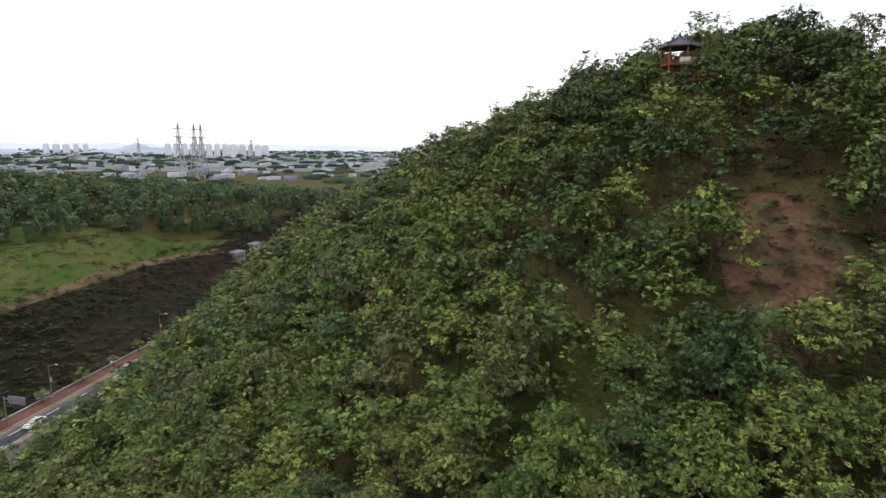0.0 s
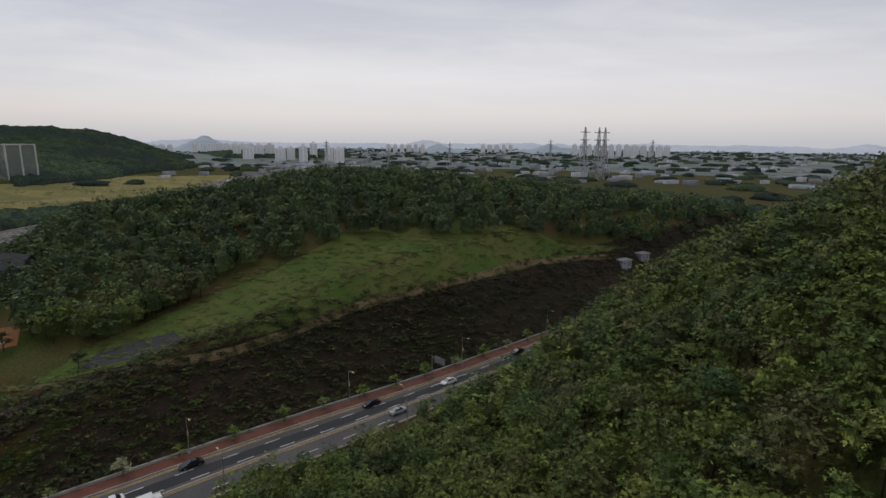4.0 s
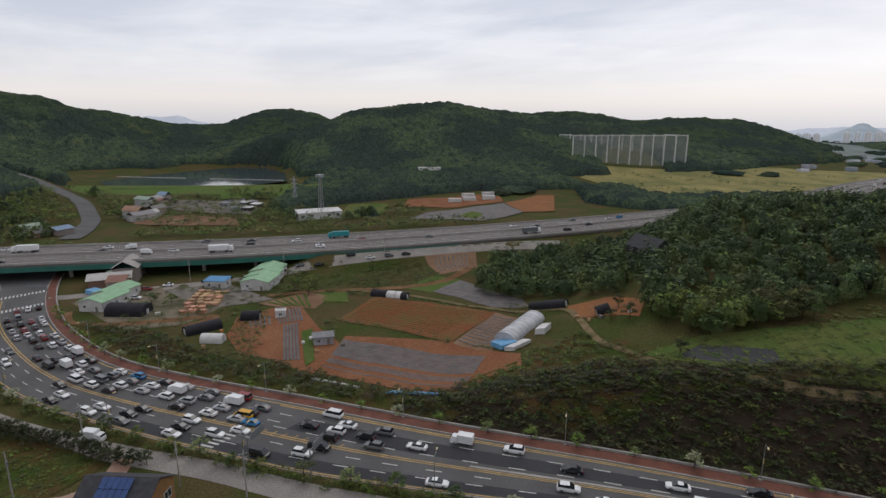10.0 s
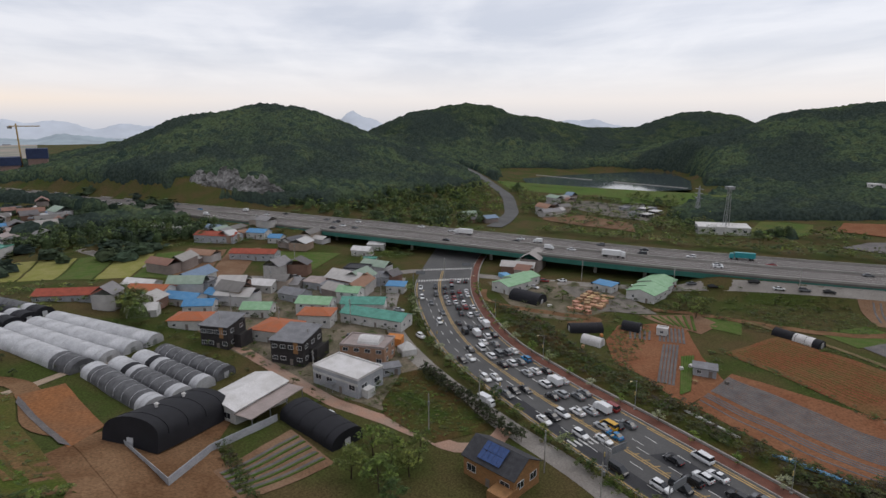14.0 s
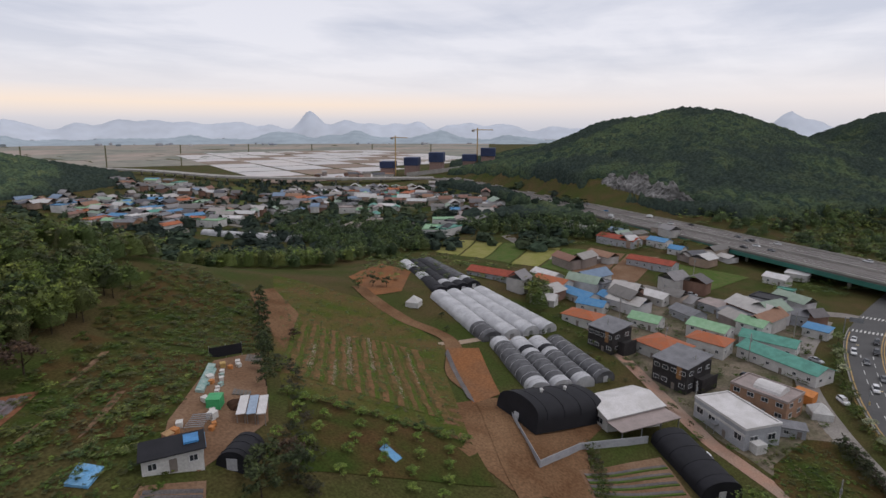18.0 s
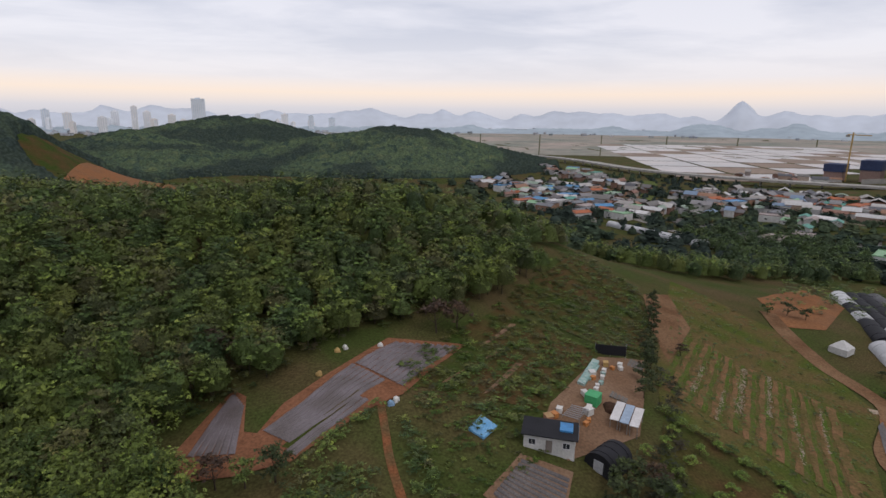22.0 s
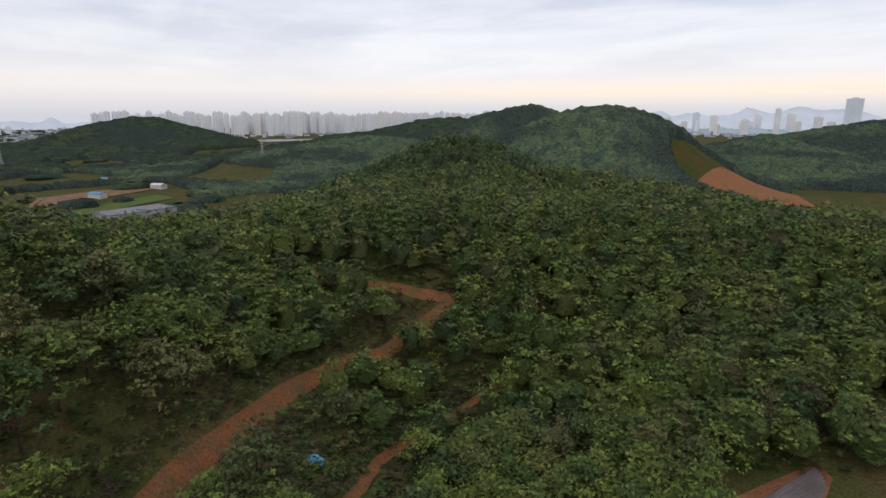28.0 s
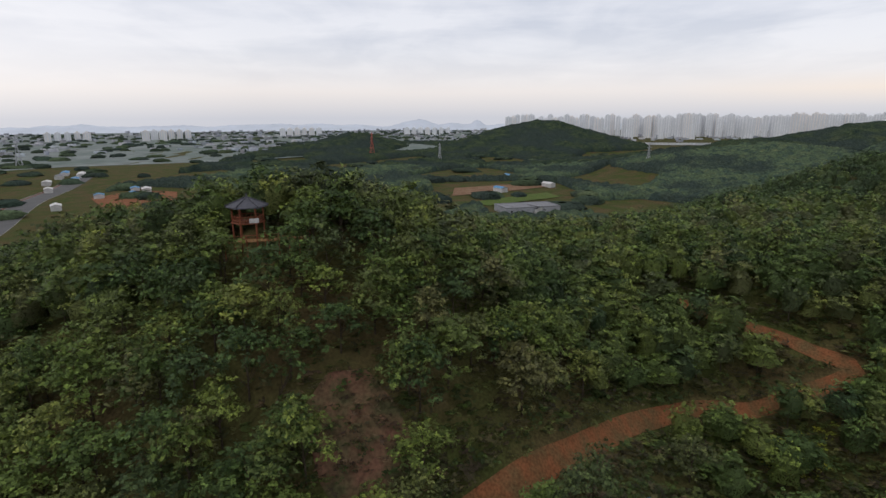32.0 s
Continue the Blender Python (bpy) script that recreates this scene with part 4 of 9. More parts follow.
def strip3(name, line, o0, o1, z0, z1, material, label=""):
    """A long bar beside the bridge's line from offset o0 to o1."""
    a, b = shift(line, o0), shift(line, o1)
    v, f = [], []
    for (ax, ay), (bx, by) in zip(a, b):
        v += [(ax, ay, z0), (ax, ay, z1), (bx, by, z1), (bx, by, z0)]
    n = len(line)
    for i in range(n - 1):
        o = 4 * i
        for k in range(4):
            f.append((o + k, o + (k + 1) % 4, o + 4 + (k + 1) % 4, o + 4 + k))
    f += [(0, 3, 2, 1), (4 * n - 4, 4 * n - 3, 4 * n - 2, 4 * n - 1)]
    ob = new(name, mesh_from(name, v, f, material))
    ob.parent = bridge
    return tagged(ob, label) if label else ob


strip3("deck", BR, 20, -20, DECK - 1.2, DECK, MOTORWAY, "grey-brown asphalt motorway deck")
for o in (20, 0.3, -19.6):
    strip3("barrier", BR, o, o - 0.4, DECK, DECK + 0.95, CONCRETE)
mid = [p for p in BR if -420 < p[0] < -215]
strip3("girder", mid, -19.4, -20.2, DECK - 3.2, DECK - 0.9, STEEL_GREEN, "dark green steel girder")
strip3("girder", mid, 18.6, 17.8, DECK - 3.0, DECK - 1.15, STEEL_GREEN, "dark green steel girder")
for o in (15.8, 12.3, 8.8, 5.3, -4.5, -8, -11.5, -15):
    strip3("lane_line", BR[30:120], o + 0.09, o - 0.09, DECK, DECK + 0.02, WHITE)
for s in (-1, 1):
    for along in (-84, -55, -26, 26, 55, 84, 108):
        for o in (-13, 0, 13):
            c = np.array((-322.0, 34.0)) + np.array((0.54, 0.84)) * along + np.array((-0.84, 0.54)) * o
            if s > 0:
                bm = bmesh.new()
                rod(bm, (c[0], c[1], -0.3), (c[0], c[1], DECK - 2.9), 0.9, n=10)
                part("pier", bm, CONCRETE, bridge)
# a ramp that joins the motorway, and a farther viaduct over the paddies
via = tagged(new("bridge"), "long low concrete viaduct across the rice fields", "bridge")
VP = resample([(-330, -1180), (-425, -938), (-445, -715), (-505, -591), (-610, -470)], 30)
v, f = [], []
for (ax, ay), (bx, by) in zip(shift(VP, 9), shift(VP, -9)):
    v += [(ax, ay, 7.0), (ax, ay, 9.5), (bx, by, 9.5), (bx, by, 7.0)]
for i in range(len(VP) - 1):
    for k in range(4):
        f.append((4 * i + k, 4 * i + (k + 1) % 4, 4 * i + 4 + (k + 1) % 4, 4 * i + 4 + k))
dk = new("deck", mesh_from("deck", v, f, CONCRETE))
dk.parent = via
for k in range(1, len(VP) - 1):
    bm = bmesh.new()
    rod(bm, (VP[k][0], VP[k][1], -0.5), (VP[k][0], VP[k][1], 7.1), 1.3, n=8)
    part("pier", bm, CONCRETE, via)

# ---- fields and water ----
def patch(name, poly, material, label, lift=0.12, category="field", cell=5.0, flat=None, parent=None):
    """A piece of ground cover of any outline, laid on the land."""
    bm = bmesh.new()
    bm.faces.new([bm.verts.new((x, y, 0)) for x, y in poly])
    bmesh.ops.triangulate(bm, faces=bm.faces[:])
    for _ in range(6):
        es = [e for e in bm.edges if e.calc_length() > cell]
        if not es:
            break
        bmesh.ops.subdivide_edges(bm, edges=es, cuts=1)
        bmesh.ops.triangulate(bm, faces=bm.faces[:])
    for v in bm.verts:
        v.co.z = (float(ground(v.co.x, v.co.y)) if flat is None else flat) + lift
    bmesh.ops.recalc_face_normals(bm, faces=bm.faces[:])
    if sum(f.normal.z for f in bm.faces) < 0:
        bmesh.ops.reverse_faces(bm, faces=bm.faces[:])
    me = bpy.data.meshes.new(name)
    bm.to_mesh(me), bm.free()
    me.materials.append(material)
    me.shade_smooth()
    ob = new(name, me)
    if parent is not None:
        ob.parent = parent
        return tagged(ob, label) if label else ob
    return tagged(ob, label, category, kind="structure")


def rows(parent, a, b, c, d, n, wide, tall, material, name="mulch_row", lift=0.13, gaps=None, waver=0.0):
    """Raised beds laid side by side in the four-sided plot a b c d, each running from side ab to side dc."""
    a, b, c, d = (np.array(p, float) for p in (a, b, c, d))
    for k in range(n):
        f = (k + 0.5) / n
        p, q = a + (b - a) * f, d + (c - d) * f
        m = 14
        v, fc = [], []
        ax = (q - p) / np.linalg.norm(q - p)
        nr = np.array((-ax[1], ax[0])) * wide / 2
        for i in range(m + 1):
            s = p + (q - p) * i / m + nr * waver * math.sin(i * 1.7 + k)
            for o, z in ((-1, 0), (-0.6, tall), (0.6, tall), (1, 0)):
                w = s + nr * o
                v.append((w[0], w[1], float(ground(w[0], w[1])) + lift + z))
        for i in range(m):
            for j in range(3):
                o = 4 * i + j
                fc.append((o, o + 4, o + 5, o + 1))
        ob = new(name, mesh_from(name, v, fc, material))
        ob.parent = parent


SOIL_RED = mat("red_soil", (0.185, 0.078, 0.040), 0.95, 0.35, 0.08, 1.5, (0.225, 0.108, 0.058), coord="Position", bump=0.5)
SOIL_BROWN = mat("brown_soil", (0.17, 0.10, 0.06), 0.95, 0.3, 0.1, 2, (0.22, 0.14, 0.09), coord="Position", bump=0.5)
SOIL_ORANGE = mat("orange_soil", (0.250, 0.110, 0.048), 0.95, 0.35, 0.1, 1.5, (0.205, 0.105, 0.055), coord="Position", bump=0.5)
MULCH = mat("mulch_film", (0.088, 0.080, 0.079), 0.72, 0.4, 0.3, 4, (0.135, 0.118, 0.110), coord="Position")
MULCH_SHINY = mat("wet_mulch_film", (0.155, 0.13, 0.135), 0.38, 0.35, 0.25, 4, (0.105, 0.085, 0.08), coord="Position")
GRASS = mat("meadow_grass", (0.068, 0.108, 0.026), 0.95, 0.4, 0.06, 2.0, (0.112, 0.116, 0.038), coord="Position", bump=0.6)
GRASS_DARK = mat("rough_grass", (0.040, 0.060, 0.013), 0.95, 0.4, 0.09, 2.2, (0.084, 0.052, 0.022), coord="Position", bump=0.6)
CROP = mat("young_crop", (0.070, 0.115, 0.026), 0.95, 0.3, 0.25, 3, (0.10, 0.12, 0.04), coord="Position", bump=0.5)
CROP_YEL = mat("yellow_crop", (0.21, 0.21, 0.06), 0.95, 0.25, 0.2, 3, (0.26, 0.24, 0.09), coord="Position", bump=0.4)
CUT_BANK = mat("cut_bank", (0.032, 0.030, 0.018), 0.95, 0.25, 0.05, 1.6, (0.044, 0.031, 0.023), coord="Position", bump=0.8)
CROP_THIN = mat("sparse_seedlings", (0.085, 0.105, 0.030), 0.95, 0.4, 0.5, 3, (0.20, 0.085, 0.040), coord="Position")
STONES = mat("stony_soil", (0.33, 0.27, 0.21), 0.95, 0.4, 0.6, 4, (0.20, 0.14, 0.09), coord="Position")

# bank of the cutting and the plateau field above it
us = np.linspace(road_u(-95), road_u(320), 120)
top_line, foot_line = [], []
for u in us:
    x, y, hd = lane_point(u, 0.0)
    nx, ny = -math.sin(radians(hd)), math.cos(radians(hd))
    rise = float(sm(-110, -40, x)) * 18 + 6
    top_line.append((x + nx * (6 + rise), y + ny * (6 + rise)))
    foot_line.append((x + nx * 4.2, y + ny * 4.2))
ribbon("cut_bank", top_line, foot_line, 0.12, CUT_BANK, "steep dark overgrown bank of the road cutting", "bank", across=9)
patch("grass_field", [(-60, 131), (-26, 137), (14, 161), (48, 179), (82, 198), (132, 219), (152, 230), (109, 213), (63, 222), (28, 219), (-10, 178), (-32, 165), (-52, 150)], GRASS, "sloping green and yellow meadow on the plateau", 0.16)
patch("dark_field", [(-52, 134), (-30, 140), (-34, 148), (-50, 144)], DARK_ASPHALT, "small dark mulched plot at the meadow's edge", 0.2)

# west fields
lf = patch("soil_field", [(-147, 98), (-130, 77), (-84, 95), (-84, 112), (-92, 122), (-118, 122)], SOIL_RED, "red-brown ploughed field with grey mulch rows", 0.13)
rows(lf, (-145, 96), (-137, 86), (-95, 105), (-102, 118), 13, 0.92, 0.1, MULCH)
rows(lf, (-136, 84.8), (-134, 82.2), (-92.5, 99.5), (-94, 103), 3, 0.8, 0.1, MULCH)
rows(lf, (-133, 81), (-132, 79.8), (-91, 96), (-91.8, 98), 1, 0.7, 0.1, MULCH)
uf = patch("soil_field", [(-175, 132), (-163, 105), (-119, 120), (-128, 153)], mat("rust_soil", (0.180, 0.068, 0.034), 0.95, 0.35, 0.08, 1.5, (0.150, 0.092, 0.040), coord="Position", bump=0.5), "reddish field with sparse green rows", 0.13)
rows(uf, (-172, 130), (-163, 109), (-126, 121), (-133, 148), 15, 0.34, 0.12, CROP_THIN, "crop_row")
gf = patch("soil_field", [(-128, 153), (-118, 120), (-103, 121), (-112, 154)], SOIL_BROWN, "field of closely mulched beds", 0.15)
rows(gf, (-127, 151), (-118, 122), (-105, 123), (-113, 152), 12, 1.0, 0.2, MULCH)
sl = patch("soil_field", [(-176, 70), (-190, 80), (-191, 95), (-183, 103), (-160, 96), (-141, 93), (-129, 74), (-147, 71), (-157, 66)], SOIL_RED, "reddish vegetable plots beside the verge", 0.13)
rows(sl, (-187, 94), (-183, 102), (-170, 96), (-174, 88), 7, 0.85, 0.16, MULCH, lift=0.15)
rows(sl, (-171, 88), (-169, 93), (-140, 77), (-143, 73), 5, 0.8, 0.16, MULCH, lift=0.15)
rows(sl, (-160, 89), (-161, 94), (-137, 80), (-135, 76), 5, 0.8, 0.2, CROP, "crop_row", lift=0.15)
rows(sl, (-186, 82), (-183, 90), (-175, 86), (-178, 79), 5, 0.8, 0.14, MULCH, lift=0.15)
gt_ = patch("soil_field", [(-200, 92), (-197, 115), (-187, 118), (-179, 106), (-190, 97)], SOIL_BROWN, "green terraced vegetable beds", 0.16)
rows(gt_, (-198, 95), (-196, 113), (-181, 106), (-190, 99), 6, 1.1, 0.25, CROP, "crop_row", lift=0.17)
patch("crop_field", [(-198, 117), (-188, 127), (-177, 120), (-184, 113)], CROP, "small green vegetable plots", 0.16)
dp = patch("soil_field", [(-164, 154), (-168, 175), (-130, 172), (-122, 166), (-132, 156)], MULCH, "dark mulched field", 0.15)
patch("crop_field", [(-178, 149), (-181, 170), (-168, 176), (-163, 152)], CROP, "strip of green crop", 0.17)
patch("sandy_lot", [(-106, 167), (-94, 173), (-76, 166), (-72, 154), (-92, 152)], SOIL_ORANGE, "sandy orange clearing beside the trees", 0.15)
pn = patch("soil_field", [(-203, 185), (-191, 211), (-178, 198), (-180, 174)], SOIL_BROWN, "brown field with curved beds", 0.15)
rows(pn, (-200, 188), (-192, 206), (-182, 197), (-184, 178), 8, 0.9, 0.2, MULCH)
patch("gravel_lot", [(-244, 72), (-205, 78), (-200, 100), (-236, 96)], mat("gravel", (0.20, 0.18, 0.155), 0.95, 0.3, 0.2, 3, coord="Position"), "gravel yard beside the sheds", 0.12)
patch("rough_bank", [(-95, 92), (-60, 100), (-44, 122), (-62, 136), (-84, 140), (-88, 118)], GRASS_DARK, "rough scrubby slope", 0.14)
patch("verge", [(-225, 34), (-182, 38), (-148, 51), (-119, 66), (-84, 84), (-84, 93), (-130, 76), (-160, 61), (-200, 52)], GRASS_DARK, "dark shrubby verge between road and fields", 0.14)

# south-west fields
STRIPED = mat("weedy_field", (0.066, 0.086, 0.017), 0.95, 0.4, 0.09, 2.2, (0.125, 0.082, 0.036), coord="Position", bump=0.5)
bf = patch("grass_field", [(-128, -176), (-144, -134), (-133, -96), (-118, -86), (-87, -56), (-63, -84), (-78, -108)], STRIPED, "weedy green field striped with stony brown bands", 0.15)
BAND = mat("bare_band", (0.185, 0.104, 0.052), 0.95, 0.4, 0.22, 2.0, (0.105, 0.084, 0.030), coord="Position", bump=0.4)
GREEN_BAND = mat("green_band", (0.070, 0.104, 0.018), 0.95, 0.4, 0.30, 2.4, (0.096, 0.086, 0.030), coord="Position", bump=0.4)
rows(bf, (-70, -94), (-90, -62), (-122, -98), (-106, -132), 12, 2.1, 0.03, BAND, "bare_band", lift=0.23, waver=0.25)
rows(bf, (-68.6, -96), (-88.6, -64), (-120.6, -100), (-104.6, -134), 12, 1.2, 0.07, GREEN_BAND, "green_band", lift=0.21, waver=0.25)
gs = np.random.default_rng(44)
sv, sf = [], []
for f, f0, f1, wide, n in ((0.14, 0.35, 0.8, 0.7, 220), (0.40, 0.05, 0.75, 0.9, 420), (0.57, 0.0, 0.55, 0.6, 240), (0.72, 0.25, 0.9, 0.5, 160), (0.88, 0.1, 0.6, 0.45, 120), (0.30, 0.5, 1.0, 0.5, 130)):
    pa, pb = np.array((-70, -94)) * (1 - f) + np.array((-90, -62)) * f, np.array((-106, -132)) * (1 - f) + np.array((-122, -98)) * f
    for _ in range(n):
        u = gs.uniform(f0, f1)
        px_, py_ = pa * u + pb * (1 - u) + gs.normal(size=2) * wide * 0.5
        r = gs.uniform(0.08, 0.24)
        z0 = float(ground(px_, py_)) + 0.24
        o = len(sv)
        a = gs.uniform(0, 6.28)
        for k in range(4):
            sv.append((px_ + r * math.cos(a + k * 1.57), py_ + r * 0.8 * math.sin(a + k * 1.57), z0))
        for k in range(4):
            sv.append((px_ + 0.6 * r * math.cos(a + k * 1.57), py_ + 0.5 * r * math.sin(a + k * 1.57), z0 + r * 0.6))
        sf += [(o + 4, o + 5, o + 6, o + 7)] + [(o + k, o + (k + 1) % 4, o + 4 + (k + 1) % 4, o + 4 + k) for k in range(4)]
tagged(new("stones", fast_mesh("stones", np.array(sv), np.array(sf), STONES)), "pale stones cleared into broken rows on the field", "stones", kind="stuff")
of = patch("soil_field", [(-131, -95), (-141, -89), (-116, -66), (-103, -66)], SOIL_ORANGE, "bare orange soil plot", 0.3)
patch("mulch_strip", [(-131, -94), (-127, -92), (-105, -69), (-104, -66)], MULCH, "", 0.35, parent=of)
patch("orchard_ground", [(-63, -83), (-86, -55), (-78, -44), (-48, -62)], GRASS_DARK, "orchard floor of weeds and brown earth", 0.14)
pl = patch("soil_field", [(-14, -108), (-30, -105), (-14, -86), (-8, -83), (4, -73.5), (12, -72.5), (20, -74), (21.5, -81), (15, -95), (12.4, -92), (11.6, -82), (9.5, -81), (6, -88), (-8, -101)], mat("plot_earth", (0.17, 0.075, 0.040), 0.95, 0.35, 0.2, 2, (0.22, 0.10, 0.055), coord="Position", bump=0.5), "red earth terrace plot among the trees", 0.16)
rows(pl, (-15, -106), (-28, -104), (-14.2, -88.4), (-6.5, -97.5), 9, 1.25, 0.14, MULCH_SHINY, lift=0.17, waver=0.12)
rows(pl, (-5.9, -97.5), (-11.5, -90.5), (4.5, -77.4), (8.6, -81.2), 7, 1.15, 0.14, MULCH_SHINY, lift=0.17, waver=0.12)
rows(pl, (-8.2, -85.2), (-6.2, -86.6), (5.4, -75.6), (3.4, -74.6), 2, 1.1, 0.14, MULCH_SHINY, lift=0.17)
patch("grass_strip", [(-7.4, -87.6), (-6.4, -88.2), (5.6, -76.9), (4.6, -76.2)], GRASS_DARK, "", 0.26, parent=pl)
rows(pl, (14.8, -93.5), (12.8, -89), (12.2, -77), (19.6, -79), 6, 1.1, 0.14, MULCH_SHINY, lift=0.17)
up = patch("soil_field", [(36, -114), (24, -118), (23, -114), (34, -109)], SOIL_BROWN, "small mulched plot among the trees", 0.16)
rows(up, (35, -113), (33.5, -110), (24, -115), (24.5, -117.5), 3, 1.1, 0.14, MULCH_SHINY, lift=0.17)
yd = patch("dirt_yard", [(-37, -69), (-36, -77), (-40, -83), (-61, -105), (-76, -110), (-62, -88), (-53, -75), (-43, -71)], SOIL_BROWN, "dirt yard cluttered with farm gear", 0.16)
sb = patch("soil_field", [(-22, -64), (-30, -71), (-37, -67), (-30, -56)], SOIL_BROWN, "beds of mulched rows", 0.15)
rows(sb, (-30, -57), (-36, -66), (-30, -70), (-23.5, -64), 10, 0.8, 0.16, MULCH, lift=0.16)
stp = patch("soil_field", [(-101, -38), (-122, -27), (-108, -15), (-92, -30)], SOIL_BROWN, "vegetable beds in brown and green stripes", 0.16)
rows(stp, (-101, -37), (-94, -31), (-109, -17), (-120, -26), 5, 0.9, 0.15, MULCH, lift=0.17)
rows(stp, (-100.4, -36.4), (-93.4, -30.4), (-108.4, -16.4), (-119.4, -25.4), 5, 0.5, 0.3, CROP, "crop_row", lift=0.17)
patch("lawn", [(-116, 7), (-122, 22), (-142, 14), (-158, 7), (-154, -1), (-137, -6), (-130, -5)], GRASS_DARK, "overgrown green lot between the buildings", 0.13)
patch("terrace", [(-12, -90), (-40, -80), (-62, -108), (-46, -128), (-30, -112)], GRASS_DARK, "rough grassy terraces", 0.13)
patch("grass_field", [(-48, -132), (-66, -112), (-80, -112), (-92, -134), (-104, -158), (-96, -186), (-72, -158)], GRASS_DARK, "rough green slope with old furrows", 0.13)
patch("soil_patch", [(-84, -112), (-92, -132), (-104, -156), (-116, -160), (-108, -136)], DIRT, "bare brown strip beside the hedge", 0.19)
for pts in ([(-38, -103.5), (-36.5, -103.5), (-30, -96.5), (-21, -88.6), (-22.4, -89), (-31, -97.5)], [(-40, -97.5), (-38.6, -98), (-31, -88.5), (-28, -85.2), (-29.4, -86), (-33, -89.5)], [(-46, -118), (-44.4, -118), (-37, -109), (-33, -105.6), (-34.5, -105.8), (-39, -110)]):
    patch("earth_strip", pts, SOIL_BROWN, "bare brown strip on the grassy terraces", 0.2)
sy = [(-294, -215), (-330, -86), (-266, -78), (-256, -146), (-270, -200)]
A0, A1, B0, B1 = np.array((-300.0, -216)), np.array((-330.0, -84)), np.array((-258.0, -196)), np.array((-264.0, -78))
for k, mm in enumerate((CROP_YEL, CROP_YEL, CROP, CROP_YEL, CROP, SOIL_BROWN, SOIL_BROWN)):
    f0, f1 = k / 7, (k + 1) / 7 - 0.01
    patch("crop_field", [tuple(A0 + (A1 - A0) * f0), tuple(A0 + (A1 - A0) * f1), tuple(B0 + (B1 - B0) * f1), tuple(B0 + (B1 - B0) * f0)], mm, "narrow strip of yellow-green crop" if mm is not SOIL_BROWN else "narrow strip of bare brown soil", 0.16)
patch("crop_field", [(-319, -72), (-314, -36), (-274, -48), (-272, -66)], CROP, "bright green field beside the frontage road", 0.2)
patch("crop_field", [(-222, -278), (-240, -226), (-202, -212), (-190, -250)], GRASS_DARK, "dark green field behind the greenhouses", 0.2)
patch("bare_lot", [(-204, -190), (-192, -160), (-160, -138), (-146, -142), (-160, -168)], SOIL_ORANGE, "bare orange earth beside the greenhouses", 0.2)
patch("bare_scar", [(63, 11), (67, 8), (68, 3), (65, -1), (60, -4), (55, -1), (53, 4), (57, 8)], mat("scar", (0.150, 0.078, 0.050), 0.95, 0.4, 0.3, 2, (0.075, 0.070, 0.034), coord="Position", bump=0.8), "bare reddish-brown landslip on the hillside", 0.2)
sc = patch("bare_scar", [(194, -470), (180, -464), (154, -484), (124, -556), (150, -596), (186, -580), (200, -540)], SOIL_ORANGE, "raw orange earth cut on the hill", 0.5)

# land beyond the motorway, the reservoir and its dam
WATER = bpy.data.materials.new("water")
WATER.use_nodes = True
wb = WATER.node_tree.nodes["Principled BSDF"]
wb.inputs["Base Color"].default_value = (0.05, 0.065, 0.07, 1)
wb.inputs["Roughness"].default_value = 0.06
patch("soil_field", [(-453, 118), (-439, 151), (-402, 174), (-368, 162), (-394, 135), (-422, 110)], SOIL_BROWN, "brown terraced ground beyond the motorway", 0.5)
patch("gravel_lot", [(-520, 140), (-508, 186), (-484, 216), (-450, 222), (-410, 188), (-440, 168), (-492, 148)], MATS["gravel"], "gravel car park beyond the motorway", 0.5)
patch("grass_field", [(-366, 243), (-402, 276), (-385, 306), (-356, 284), (-340, 260)], GRASS, "yellow-green paddock beyond the motorway", 0.5)
patch("soil_field", [(-360, 304), (-390, 334), (-370, 374), (-355, 424), (-320, 390), (-326, 330)], SOIL_RED, "red earth works with pale heaps", 0.5)
patch("mulch_field", [(-309, 266), (-322, 294), (-313, 381), (-268, 353), (-265, 300)], MULCH, "grey mulched field beyond the motorway", 0.6)
patch("crop_field", [(-292, 300), (-300, 326), (-284, 322), (-276, 302)], CROP, "green patch in the mulched field", 0.7)
patch("soil_field", [(-312, 382), (-318, 440), (-306, 450), (-256, 378), (-268, 353)], SOIL_ORANGE, "orange earth slope", 0.65)
patch("grass_field", [(-347, 560), (-291, 545), (-232, 540), (-194, 600), (-158, 670), (-100, 785), (-118, 1028), (-240, 900), (-300, 720), (-369, 640)], mat("dry_grass", (0.26, 0.22, 0.09), 0.95, 0.35, 0.03, 0.8, (0.15, 0.15, 0.06), coord="Position"), "pale dry golf grass", 0.5)
patch("dirt_yard", [(-80, -42), (-82, -60), (-98, -69), (-112, -66), (-120, -60), (-134, -56), (-132, -42), (-112, -41), (-94, -31)], DIRT, "bare brown dirt beside the black barn", 0.14)
GRIT = mat("village_ground", (0.20, 0.165, 0.125), 0.95, 0.35, 0.12, 1.5, (0.105, 0.10, 0.06), coord="Position")
patch("village_ground", [(-246, -84), (-205, -84), (-172, -58), (-146, -26), (-128, 2), (-150, 8), (-182, -6), (-222, -10), (-252, -6), (-258, -50)], GRIT, "trodden gravel and paving between the village houses", 0.075, cell=2.5)
patch("village_ground", [(-252, 40), (-205, 46), (-196, 64), (-210, 92), (-236, 96), (-250, 80)], GRIT, "gravel round the workshops", 0.07)
patch("village_ground", [(-206, -610), (-190, -500), (-240, -405), (-262, -410), (-300, -590)], GRIT, "paved ground of the far village", 0.4, cell=20)
